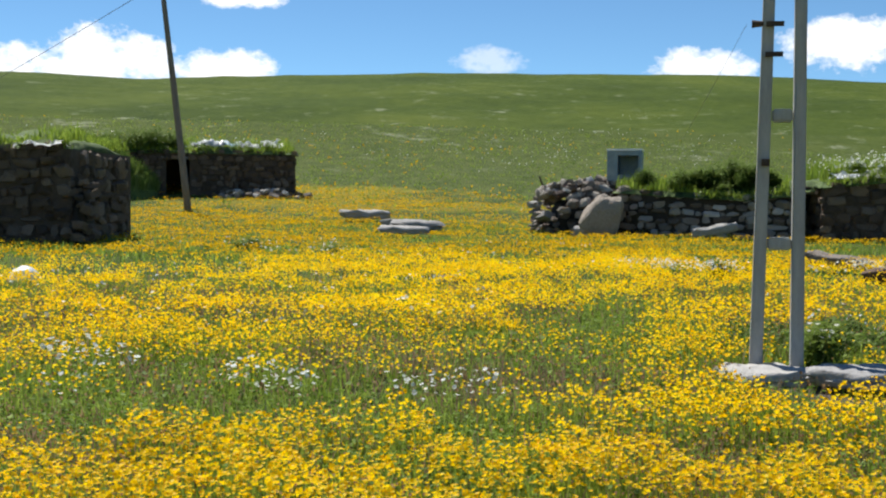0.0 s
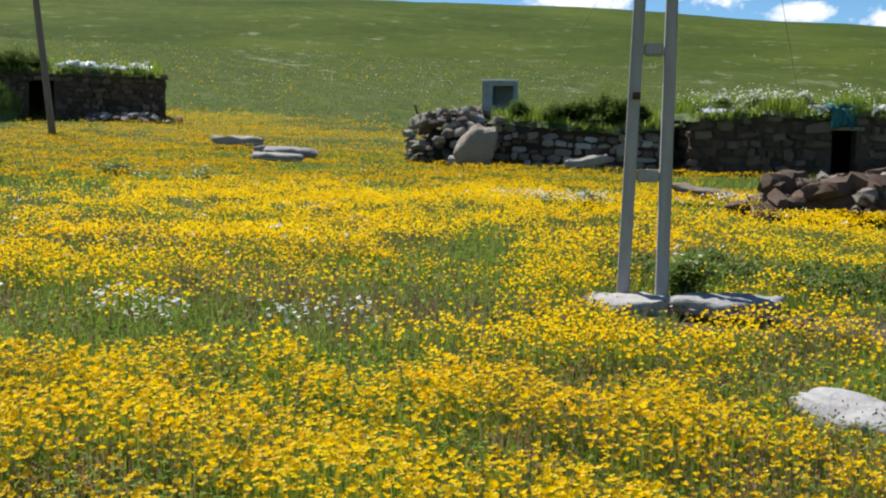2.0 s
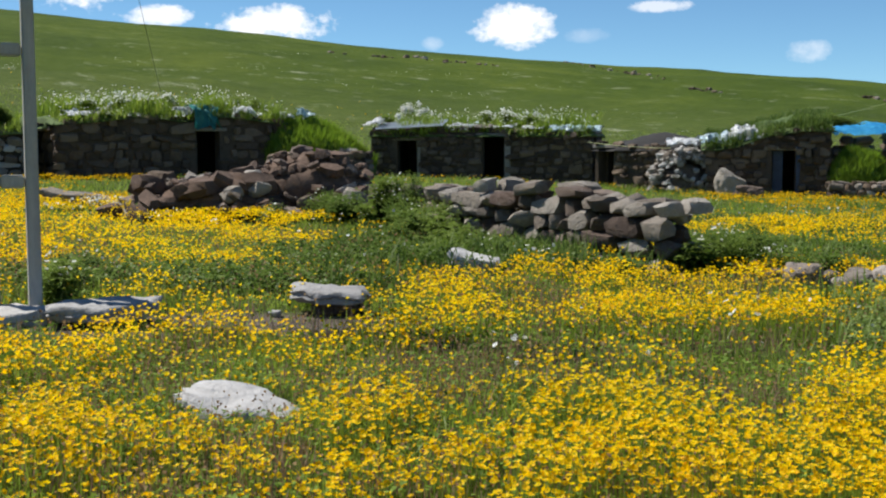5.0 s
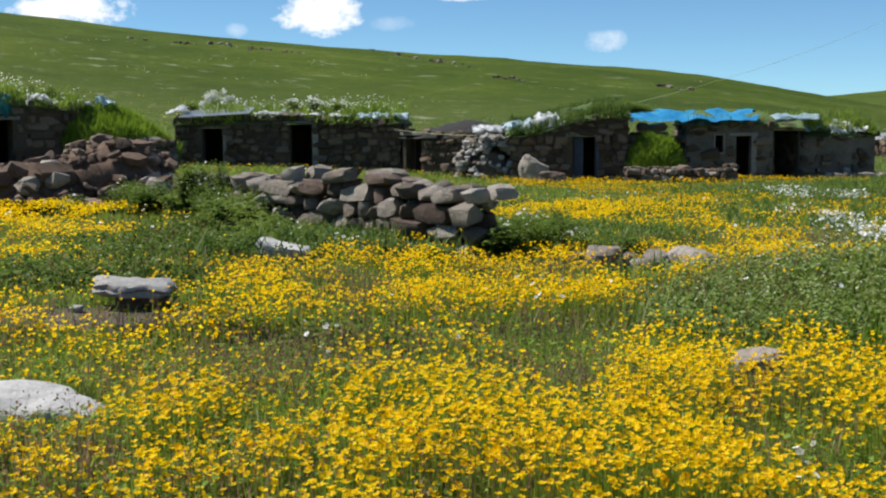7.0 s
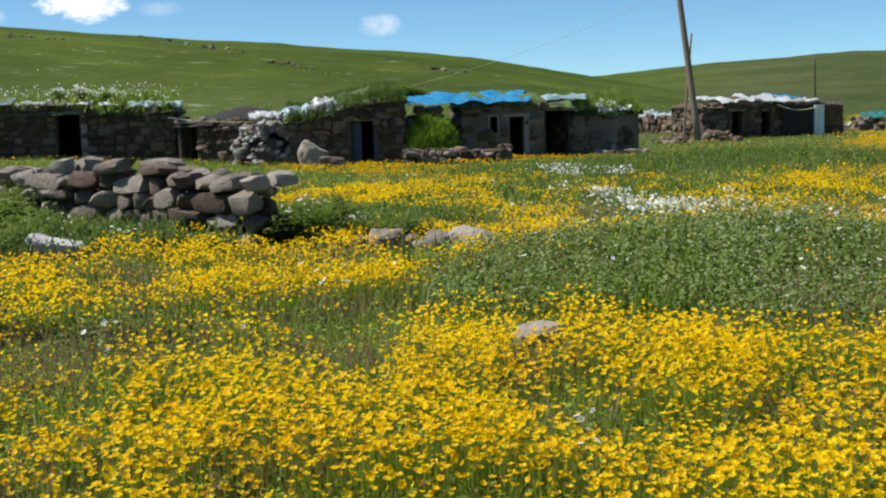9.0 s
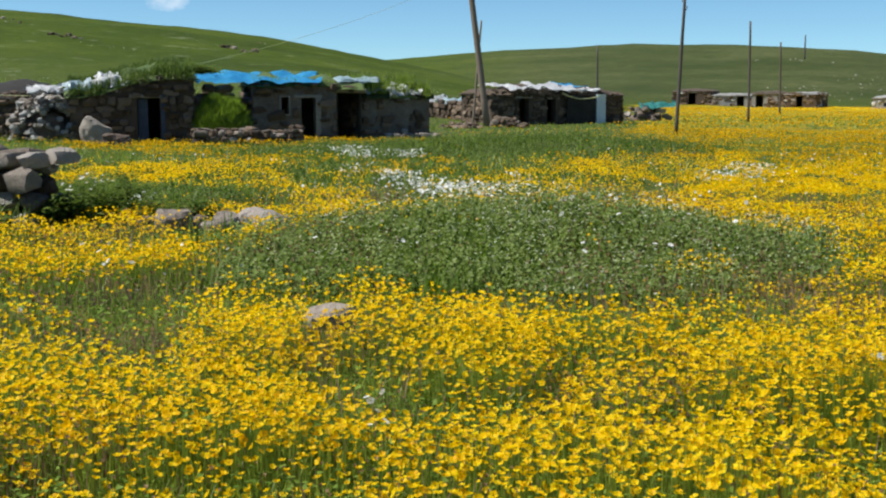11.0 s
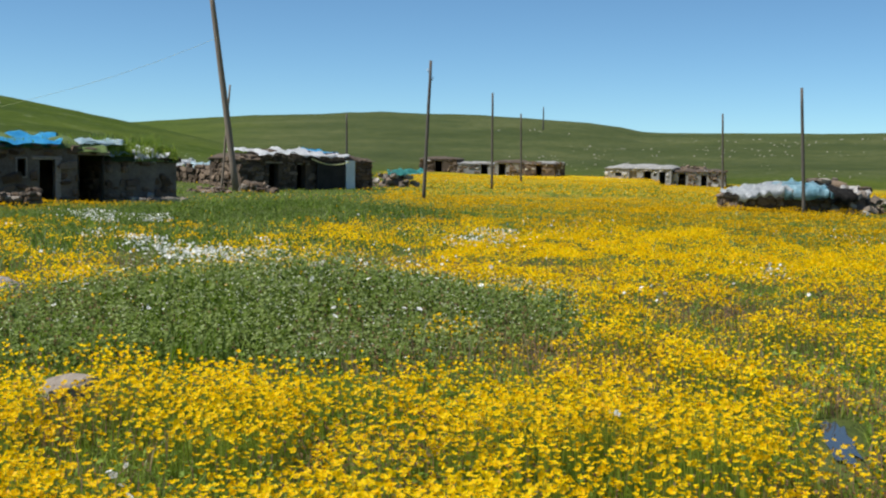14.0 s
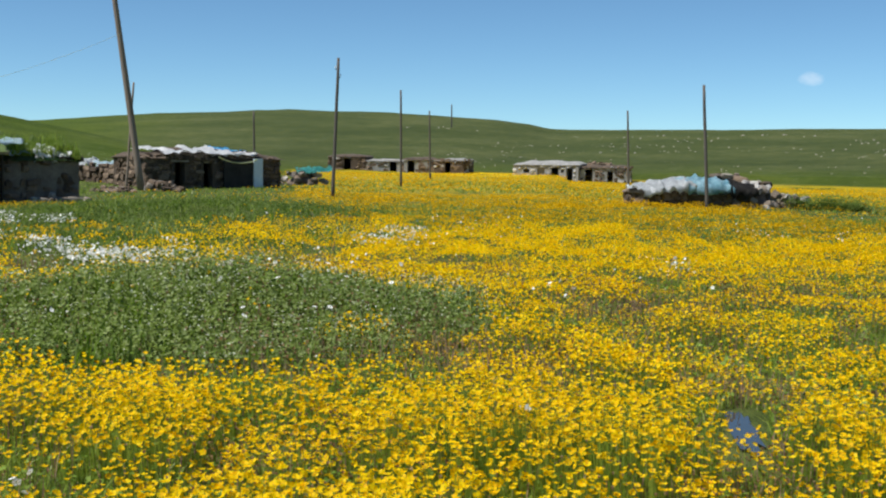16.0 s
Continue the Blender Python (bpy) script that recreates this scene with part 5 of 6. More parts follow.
sheet("tarpaulin", local(h, -1.9, -0.35, 2.10), tn, 4.3, 3.0, TARP_BLUE, "bright blue tarpaulin stretched over the hut roof", "tarpaulin", 0.20, 0.18, 81, 0.08, "", 0.14)
sheet("tarpaulin", local(h, 2.2, 0.5, 2.08), tn, 2.6, 2.4, PLASTIC_BLUE, "faded pale blue sheet on the hut roof", "tarpaulin", 0.2, 0.1, 82)
# Near-black walls put the passage's inner shade into their colour
h, tn, ln, z0 = hut(P(60.42, 43.1), P(61.62, 43.1), 5.0, 1.80, "dark passage roofed between two huts", doors=[(0.06, 0.86, 1.70)], mortar=JOINTS_AND_SHADE, seed=11, grow=None, sides=(False, False), name="passage_wall")
h, tn, ln, z0 = hut(P(61.62, 43.9), P(64.9, 45.0), 2.6, 1.5, "stone hut with turf and torn sheets on its roof", size=0.38, seed=12, grow=(2600, 0.42, GRASS), fringe=300, stone_limit=120, mortar=PLASTER, skip=0.45)
for k, (x, w, m, l, d) in enumerate([(0.2, 1.0, PLASTIC_BLUE, 0.2, 0.1), (1.0, 0.9, PLASTIC, 0.3, 0.55), (1.7, 0.8, PLASTIC, 0.22, 0.2)]):
    sheet("roof_sack", local(h, x, -0.15, 1.72), tn, w, 0.9, m, "torn white sheet hanging off the turf roof", "plastic sheet", l, d, 90 + k, 0.1, "roof plastics")
ROOF_I = h
dry_wall("low_wall", [P(63.0, 43.7), P(65.6, 44.6)], 0.3, "low stone bench along the hut wall", 0.3, [DRY_STONES], 0.5, 22)

# ---- farther huts and ruins ----
dry_wall("ruined_wall", [P(64.4, 74), P(66.3, 71), P(68.0, 69)], 1.05, "grey ruined stone wall beside a hut", 0.42, [WALL_STONES], 0.7, 23)
for k, (a, d, w, m) in enumerate([(64.6, 73.4, 1.6, PLASTIC_GREY), (65.7, 71.8, 1.4, PLASTIC_BLUE), (66.7, 70.2, 1.8, PLASTIC_GREY)]):
    sheet("wall_sheet", (*P(a, d), G(P(a, d)) + 1.05), -radians(50), w, 0.9, m, "pale torn sheet thrown over a ruined wall", "plastic sheet", 0.25, 0.3, 120 + k, 0.1, "roof plastics")
rubble_heap("stone_pile", P(66.4, 60.0), 1.3, 0.6, 0.25, 26, [WALL_STONES, WALL_STONES, DRY_STONES], (0.22, 0.36), "scattered pile of stones by a pole", "stone pile", 66, 0.8, 24)
rubble_heap("stone_pile", P(68.6, 61.0), 0.9, 0.6, 0.4, 20, [WALL_STONES, DRY_STONES], (0.35, 0.5), "small pile of stones by a pole", "stone pile", 68, 0.8, 25)
h, tn, ln, z0 = hut(P(67.9, 65.5), P(74.1, 70.5), 3.4, 1.78, "long stone hut under weathered white sheeting", doors=[(1.75, 2.4, 1.45), (3.6, 4.2, 1.4)], size=0.36, seed=13, grow=None, stone_limit=150, slope=-0.01, roof_mat=MORTAR)
sheet("tarpaulin", local(h, 0.9, -0.4, 1.95), tn, 4.6, 3.4, PLASTIC, "weathered white sheet covering the hut roof", "tarpaulin", 0.22, 0.15, 95, 0.06)
sheet("tarpaulin", local(h, 4.0, -0.3, 1.85), tn, 3.2, 3.0, PLASTIC, "weathered white sheet on the roof edge", "tarpaulin", 0.2, 0.12, 96, 0.05)
sheet("tarpaulin", local(h, 5.0, 1.4, 2.05), tn, 2.6, 1.6, TARP_BLUE, "dark blue sheet on the hut roof", "tarpaulin", 0.25, 0.1, 97)
# Added black panel: stands in for shade on the unlit hut front
bm = bmesh.new()
box_bm(bm, (4.75, -0.35, -0.2), (6.7, -0.28, 1.55))
part("felt_front", bm, BLACK_SHEET, h, "black panel standing in for shade on the front")
bm = bmesh.new()
box_bm(bm, (6.74, -0.42, -0.2), (7.36, -0.34, 1.68))
part("door", bm, PALE_DOOR, h, "pale blue painted door")
cord("slack_line", local(h, 4.3, -0.45, 1.75), local(h, 6.9, -0.45, 1.6), 0.25, 0.03, ROPE, "pale cord slung across the hut front", "cord")
sheet("tarpaulin", (*P(75.0, 78), G(P(75.0, 78)) + 0.95), -radians(70), 2.2, 2.0, TARP_TEAL, "teal sheet over a low stack", "tarpaulin", 0.3, 0.3, 98)
rubble_heap("covered_stack", P(75.2, 78.6), 1.6, 1.0, 0.9, 30, [DRY_STONES], (0.4,), "low stack of stones under a sheet", "stone pile", 75, 0.6, 26)

for k, (a, d, b, e, tall, doors, mortar) in enumerate([(76.4, 168, 78.2, 167, 1.75, [(2.2, 3.2, 1.6)], MORTAR), (78.22, 166, 80.0, 165, 1.6, [(3.3, 4.3, 1.5)], MORTAR_PALE), (80.02, 164, 81.5, 163.5, 1.75, [(0.5, 1.5, 1.6)], MORTAR_PALE), (81.52, 163, 82.9, 162, 2.0, [(1.4, 2.2, 1.5)], MORTAR)]):
    hut(P(a, d), P(b, e), 6.0, tall, "ruined grey stone barn far across the meadow", doors=doors, size=0.6, seed=140 + k, grow=None, stone_limit=60, stones=WALL_STONES + PALE_STONES[:2], mortar=mortar, rise=0.08, skip=0.35, caps=False, roof_mat=MORTAR_PALE if k % 2 else MORTAR, slope=(0.03, -0.02, 0.02, -0.05)[k], sides=(False, k == 3))
h, tn, ln, z0 = hut(P(85.3, 150), P(88.4, 147.5), 6.0, 1.95, "grey plastered stone house with a low roof", doors=[(3.1, 4.1, 1.6), (4.9, 5.9, 1.65), (6.9, 7.7, 1.6)], windows=[(1.3, 2.1, 1.0, 1.4), (6.2, 6.6, 1.05, 1.35)], size=0.5, seed=15, grow=None, stone_limit=120, stones=PALE_STONES, mortar=MORTAR_PALE, rise=0.3, caps=False, skip=0.65, roof_mat=MORTAR_PALE)
bm = bmesh.new()
box_bm(bm, (3.1, 0.3, -0.2), (4.1, 0.36, 1.6))
part("door", bm, PLANK, h, "grey plank door")
h, tn, ln, z0 = hut(P(88.5, 148), P(90.9, 148), 6.0, 1.75, "ruined grey stone house end with dark openings", doors=[(0.6, 1.5, 1.6), (3.3, 4.0, 1.4)], size=0.5, seed=16, grow=None, stone_limit=120, stones=WALL_STONES + PALE_STONES[:2], mortar=MORTAR_PALE, slope=0.02, rise=0.1, caps=True, skip=0.4, roof_mat=MORTAR)
rubble_heap("stone_heap", P(89.4, 150.5), 2.6, 2.0, 2.3, 40, [WALL_STONES], (0.5, 0.7), "tumbled roof stones of a ruin", "stone heap", 89, 0.6, 27)

h, tn, ln, z0 = hut(P(91.7, 54.6), P(95.6, 55.8), 4.4, 0.6, "low stone shelter draped in white and blue sheets", size=0.42, seed=17, grow=None, stone_limit=130, roof_mat=EARTH, rise=0.2)


def drape(h, x0, x1, front, material, label, seed):
    """A sheet thrown over the shelter's humped roof, its front edge hanging in swags."""
    bm = bmesh.new()
    grid = []
    for j in range(19):
        row = []
        for i in range(29):
            x, v = x0 + (x1 - x0) * i / 28, j / 18
            hump = 0.42 + 0.86 * max(0.0, 1 - ((x - 2.7) / 4.2) ** 2)
            y = -0.55 + 3.2 * v + 0.10 * noise.noise(Vector((x * 1.9, v * 3, seed)))
            z = hump * (0.62 + 0.38 * math.sin(min(1.0, v * 2.6) * math.pi / 2)) + 0.30 * abs(noise.noise(Vector((x * 2.3, v * 4, seed + 2)))) + 0.13 * noise.noise(Vector((x * 5, v * 8, seed)))
            if v < 0.12:
                z -= front * (1 - v / 0.12) * (0.55 + 0.9 * noise.noise(Vector((x * 1.3, 0, seed + 6))))
                y = -0.6 + 0.06 * noise.noise(Vector((x * 4, v * 9, seed)))
            row.append(bm.verts.new((x + 0.08 * noise.noise(Vector((v * 6, x, seed))), y, z)))
        grid.append(row)
    for a, b in zip(grid, grid[1:]):
        for i in range(28):
            bm.faces.new((a[i], a[i + 1], b[i + 1], b[i]))
    bmesh.ops.solidify(bm, geom=bm.faces[:], thickness=0.012)
    ob = part("tarpaulin", bm, material, None, label, True)
    ob.matrix_basis = h.matrix_basis.copy()
    return tagged(ob, label, "tarpaulin")


drape(h, -0.35, 2.1, 0.12, PLASTIC_GREY, "weathered greyish-white plastic draped over the shelter", 101)
drape(h, 1.7, 3.9, 0.3, TARP_FADED, "faded teal tarpaulin draped over the shelter", 102)
# Added dark sheet in place of the shelter's dark brown front
drape(h, 3.7, 5.0, 0.5, BLACK_SHEET, "dark sheet standing in for the shelter's dark front", 103)
rubble_heap("stone_heap", P(96.3, 57.4), 1.5, 1.2, 1.1, 70, [DRY_STONES, PALE_STONES], (0.35, 0.5), "tumbled stones at the shelter's end", "stone heap", 96, 0.6, 28)
rubble_heap("stone_heap", P(97.9, 58.5), 1.6, 0.9, 0.6, 40, [DRY_STONES, PALE_STONES], (0.3, 0.42), "scattered stones trailing from a ruin", "stone heap", 98, 0.7, 29)
dry_wall("ruined_wall", [P(93.6, 66), P(95.6, 66.5), P(97.3, 66)], 1.35, "ruined stone walls behind the shelter", 0.55, [DRY_STONES, WALL_STONES], 0.8, 30)


def wooden_pole(heading, distance, height, radius, lean_right, lean_back, label, material=POLE_DARK, fittings=0, brace=0.0):
    p = P(heading, distance)
    ob = thing("power_pole", (p[0], p[1], G(p) - 0.3), label, "power pole", "wooden power poles")
    part("shaft", pole_mesh(height + 0.3, radius, radius * 0.7), material, ob, "", True)
    for k in range(fittings):
        z = height - 0.2 - 0.35 * k
        bm = bmesh.new()
        s = 1 if k % 2 else -1
        box_bm(bm, (min(0, s * 0.12), -0.02, z - 0.02), (max(0, s * 0.12), 0.02, z + 0.02))
        br = part("bracket", bm, IRON, ob)
        bm = bmesh.new()
        bmesh.ops.create_cone(bm, cap_ends=True, segments=10, radius1=0.035, radius2=0.02, depth=0.1, matrix=Matrix.Translation((s * 0.12, 0, z + 0.1)))
        part("insulator", bm, PALE_DOOR, br, "pale insulator")
    if brace:
        bm = pole_mesh(brace, 0.07, 0.05)
        bmesh.ops.transform(bm, matrix=pose(-0.83, 0.3, 0, 0, 11.6, 0), verts=bm.verts[:])
        part("brace", bm, material, ob, "shorter side pole", True)
    ob.matrix_basis = Matrix.LocRotScale(ob.location, Euler((0, 0, -radians(heading))), None) @ pose(0, 0, 0, -lean_back, lean_right, 0)
    return ob


wooden_pole(67.7, 62.5, 11.0, 0.19, -7.2, 0, "leaning weathered wooden power pole with a side pole", POLE_WOOD, 2, 5.9)
wooden_pole(76.6, 53.0, 6.2, 0.09, 2.2, 0, "slim tarred wooden power pole, leaning slightly", POLE_DARK, 2)
wooden_pole(79.9, 77.0, 6.2, 0.09, -0.6, 0, "slim dark wooden power pole in the meadow")
wooden_pole(81.3, 106, 6.1, 0.10, -1.2, 0, "slim dark wooden power pole in the meadow")
wooden_pole(72.9, 150, 7.2, 0.16, -0.6, 0, "slim dark wooden power pole beyond the huts")
wooden_pole(90.8, 103, 6.7, 0.11, -1.8, 0, "slim dark wooden power pole beside a house")
wooden_pole(94.5, 51.5, 5.3, 0.085, -3.0, 0, "tarred wooden power pole before the shelter")
wooden_pole(82.3, 420, 8.0, 0.3, 0, 0, "far power pole on the skyline")
q = P(67.7, 62.5)
r0 = P(50.2, 40.4)
cord("yellow_cord", (r0[0], r0[1], G(r0) + 2.05), (q[0] - 0.45, q[1] + 0.85, 7.9), 0.55, 0.006, ROPE, "slack yellowish cord running up to a pole", "cord")
# ---- puddle ----
bm = bmesh.new()
c0 = P(96.4, 7.55)
ring = []
for k in range(28):
    a = k / 28 * 6.283
    w = 1 + 0.7 * noise.noise(Vector((math.cos(a) * 2.3, math.sin(a) * 2.3, 4)))
    ring.append(bm.verts.new((c0[0] + math.cos(a) * 0.58 * w, c0[1] + math.sin(a) * 0.085 * w, 0)))
bm.faces.new(ring)
m, nt, b = nodes_of("still_water")
b.inputs["Base Color"].default_value, b.inputs["Roughness"].default_value = (0.035, 0.04, 0.04, 1), 0.03
bump(nt, b, tex(nt, 9, 2, 0.5, "World"), 0.05, 0.01)
pud = part("water", bm, m, None, "small puddle reflecting the sky among buttercups")
pud.location.z = G(c0) + 0.02
tagged(pud, category="puddle", kind="structure")
bt = part("plastic_scrap", cloth_mesh(0.13, 0.09, 8, 6, 0.03, 7, 0, 0.03, 0.004), PLASTIC, None, "small white plastic scrap lying in the flowers", True)
bt.location = (*P(86.3, 6.9), G(P(86.3, 6.9)) + 0.18)
tagged(bt, category="plastic scrap")
bm = bmesh.new()
bmesh.ops.create_icosphere(bm, subdivisions=3, radius=0.24)
for v in bm.verts:
    v.co += noise.noise_vector(v.co * 6) * 0.05
    v.co.z *= 0.85
bag = part("plastic_bag", bm, PLASTIC, None, "crumpled pale plastic bag lying in the grass", True)
bag.location = (*P(-19.5, 20.2), G(P(-19.5, 20.2)) + 0.10)
tagged(bag, category="plastic bag")


# ---- weeds: leafy plants by the walls ----
def stand_on(x, y, z=0.0):
    return np.stack((x, y, ground_z(x, y) + z), -1)


def weed_plant(at, tall, spread, count, label, seed, leaf=0.16, material=WEED, flowers=0, stems=7, z=None, head=0.05):
    r = np.random.RandomState(seed)
    ob = thing("weed_plant", (at[0], at[1], G(at) if z is None else z), label, "weed", "leafy weeds by the walls")
    tips = np.stack((r.normal(0, spread * 0.5, stems), r.normal(0, spread * 0.5, stems), tall * r.uniform(0.6, 1.0, stems)), -1)
    tips[:, 2] *= np.exp(-0.6 * (tips[:, 0] ** 2 + tips[:, 1] ** 2) / spread ** 2)
    v, q = [], []
    for t in tips:
        k = len(v)
        v += [(-0.012, 0, -0.05), (0.012, 0, -0.05), (t[0] + 0.006, t[1], t[2]), (t[0] - 0.006, t[1], t[2])]
        q.append((k, k + 1, k + 2, k + 3))
    part("stem", build_mesh("stem", v, q), material, ob)
    s = r.rand(count) ** 0.7
    i = r.randint(0, stems, count)
    base = tips[i] * s[:, None] + r.normal(0, spread * 0.22, (count, 3)) * (1, 1, 0.5)
    base[:, 2] = np.maximum(base[:, 2], 0.02)
    a = r.uniform(0, 6.283, count)
    ln = leaf * (1.15 - 0.55 * s) * r.uniform(0.6, 1.3, count)
    out = np.stack((np.cos(a), np.sin(a), r.uniform(-0.1, 0.7, count)), -1)
    side = np.stack((-np.sin(a), np.cos(a), np.zeros(count)), -1)
    mid = base + out * ln[:, None] * 0.5
    tip = base + out * ln[:, None] - np.array([0, 0, 1]) * ln[:, None] * 0.3
    v = np.stack((base, mid + side * ln[:, None] * 0.22, tip, mid - side * ln[:, None] * 0.22), 1)
    lv = part("foliage", build_mesh("foliage", v.reshape(-1, 3), (np.arange(count) * 4)[:, None] + np.array([[0, 1, 2, 3]])), material, ob)
    tagged(lv, kind="stuff")
    if flowers:
        f = tips[r.randint(0, stems, flowers)] + r.normal(0, 0.05, (flowers, 3))
        tagged(part("bloom", heads_mesh("bloom", f, head, seed), WHITE, ob), kind="stuff")
    return ob


WEEDS = [(35.9, 16.4, 0.6, 0.5), (37.0, 15.6, 0.4, 0.5), (34.9, 17.2, 1.0, 0.5), (38.6, 15.2, 0.35, 0.5), (33.6, 18.6, 1.1, 0.35), (34.3, 18.5, 1.2, 0.3), (32.8, 18.5, 0.95, 0.35), (33.9, 18.0, 0.9, 0.4), (35.2, 18.0, 0.7, 0.5), (31.0, 20.2, 0.65, 0.4), (29.9, 20.6, 0.6, 0.4), (30.4, 21.0, 0.75, 0.35), (36.3, 15.4, 0.45, 0.5),
         (37.8, 14.8, 0.35, 0.5), (40.2, 14.6, 0.35, 0.5), (34.5, 16.6, 0.6, 0.5), (49.2, 16.0, 0.65, 0.5), (50.3, 16.6, 0.65, 0.5), (51.2, 16.0, 0.5, 0.5), (48.6, 17.0, 0.6, 0.45), (51.9, 15.0, 0.45, 0.4),
         (53.9, 15.0, 0.4, 0.4), (21.9, 21.6, 0.4, 0.35), (24.0, 21.4, 0.35, 0.4), (17.6, 11.6, 0.4, 0.3), (18.6, 12.6, 0.4, 0.4), (42.2, 14.2, 0.3, 0.35), (44.2, 13.8, 0.35, 0.3), (38.9, 19.4, 1.0, 0.5), (40.9, 18.4, 0.9, 0.45), (47.9, 14.4, 0.6, 0.4), (48.3, 15.2, 0.7, 0.45), (49.6, 14.9, 0.6, 0.45), (50.4, 15.6, 0.65, 0.45), (17.6, 11.0, 0.45, 0.25),
         (13.0, 22.5, 0.4, 0.3), (-9.3, 30.2, 0.35, 0.5), (-5.3, 27, 0.4, 0.6), (45.0, 19.3, 0.6, 0.5), (43.6, 19.6, 0.6, 0.45), (38.4, 20.4, 0.7, 0.4), (40.2, 19.8, 0.6, 0.5), (36.2, 14.4, 0.4, 0.5), (27.6, 20.4, 0.4, 0.4)]
for k, (a, d, t, s) in enumerate(WEEDS):
    weed_plant(P(a, d), t, s, int(500 + 1900 * t), "tall leafy green weed" if t > 0.7 else "low clump of leafy green weeds", 300 + k, 0.075 if k % 3 else 0.12, HERB if k % 2 else WEED, 14 if k % 3 == 1 else 0)


for k, (a, d, t, s) in enumerate([(97.4, 59.5, 0.7, 1.0), (98.4, 58.5, 0.8, 1.1), (99.4, 58.0, 0.75, 1.1), (100.4, 57.5, 0.8, 1.1), (101.3, 57.0, 0.7, 1.0)]):
    weed_plant(P(a, d), t, s, 800, "broad clump of dark green nettles in the open", 380 + k, 0.2, HERB, 0, 16)


for k, (hh, x, y, t, s) in enumerate([(BUSH_C, 0.85, 0.6, 0.7, 0.45), (BUSH_C, 2.0, 0.5, 0.7, 0.55), (BUSH_C, 2.6, 0.6, 0.75, 0.5), (BUSH_C, 3.2, 0.5, 0.95, 0.55), (BUSH_C, 3.7, 0.8, 1.1, 0.5), (BUSH_C, 4.2, 0.5, 0.9, 0.55), (BUSH_C, 4.8, 0.6, 0.7, 0.5),
                                      (ROOF_G, 3.3, 0.9, 0.3, 0.6), (ROOF_G, 4.1, 0.9, 0.35, 0.6), (ROOF_I, 2.0, 0.5, 0.5, 0.35), (ROOF_I, 2.35, 0.7, 0.45, 0.3), (ROOF_I, 0.6, 1.8, 0.6, 0.35), (BUSH_B, 3.4, 0.5, 0.9, 1.0), (BUSH_B, 4.4, 0.5, 1.1, 1.1), (BUSH_B, 5.4, 0.6, 1.2, 1.1), (BUSH_B, 6.2, 0.8, 0.9, 0.8), (BUSH_B, 2.4, 0.5, 0.8, 1.0)]):
    p = local(hh, x, y, 1.86 if hh is BUSH_C else 1.66 if hh is ROOF_I else 2.28 if hh is ROOF_G else 2.2)
    weed_plant((p.x, p.y), t, s, 2200, "dark green nettle clump on an earth roof", 400 + k, 0.15, HERB, 0, 18, p.z + 0.05)


for k, (hh, x, y, t, s, n) in enumerate([(ROOF_D, 1.2, 0.8, 0.35, 0.4, 70), (ROOF_D, 2.2, 0.7, 0.5, 0.45, 90), (ROOF_D, 3.1, 0.8, 0.45, 0.45, 90), (ROOF_D, 3.9, 0.8, 0.5, 0.4, 60), (ROOF_D, 6.2, 0.9, 0.6, 0.4, 0), (ROOF_D, 7.0, 0.8, 0.5, 0.4, 0),
                                          (ROOF_E, 1.3, 1.4, 0.75, 0.75, 420), (ROOF_E, 4.2, 1.0, 0.5, 0.35, 40), (ROOF_E, 5.0, 0.9, 0.55, 0.4, 90), (ROOF_E, 5.9, 0.9, 0.4, 0.4, 60), (ROOF_E, 0.4, 1.0, 0.4, 0.35, 0)]):
    p = local(hh, x, y, 2.40)
    weed_plant((p.x, p.y), t, s, 420, "white-flowering herb clump on an earth roof" if n else "green herb clump on an earth roof", 450 + k, 0.13, WEED, n, 16, p.z + 0.15, 0.09)


# ---- stones and pale flowers on the slopes ----
def on_slope(heading, height):
    """The place where the slope shows at that height above the level, in degrees."""
    r = np.arange(60, 700, 0.5)
    x, y = r * math.sin(radians(heading)), r * math.cos(radians(heading))
    up = np.degrees(np.arctan2(ground_z(x, y) - EYE, r))
    i = int(np.argmax(np.maximum.accumulate(up) >= height))
    return x[i], y[i], r[i]


HILL_ROCKS = [(41.5, 4.05, 0.5), (42.3, 3.95, 0.4), (43.2, 3.75, 0.8), (44.0, 3.6, 0.8), (44.6, 3.5, 0.6), (45.4, 3.4, 0.6), (46.0, 3.25, 0.4), (48.0, 2.7, 0.6), (48.5, 2.6, 0.5), (55.5, 2.25, 0.5), (55.9, 2.15, 0.7), (56.3, 2.05, 0.5), (57.0, 2.45, 0.3),
              (33.0, 4.3, 0.7), (34.5, 4.25, 0.9), (35.7, 4.1, 0.8), (37.2, 4.0, 0.8), (30.5, 4.5, 0.6), (38.3, 3.9, 0.4)]
rr = random.Random(77)
for a, e, w in HILL_ROCKS:
    hx, hy, hr = on_slope(a, e)
    ob = thing("hill_rocks", (hx, hy, G((hx, hy))), "scatter of grey rocks on the green hillside", "rocks", "rocks on the hill")
    for k in range(6):
        ox, oy, s = rr.uniform(-1, 1) * w * hr * 0.01, rr.uniform(-1, 1) * w * hr * 0.02, rr.uniform(0.3, 1.1) * w
        put_stone(WALL_STONES if k % 3 else DRY_STONES, ob, (ox, oy, G((hx + ox, hy + oy)) - G((hx, hy)) + s * 0.15), (s * 1.5, s * 1.0, s * 0.7))
r = np.random.RandomState(9)
verts, tris = [], []
base_rock = stone_mesh("rock", 500, 0.1)
co = np.array([v.co[:] for v in base_rock.vertices])
fc = np.array([p.vertices[:] for p in base_rock.polygons])
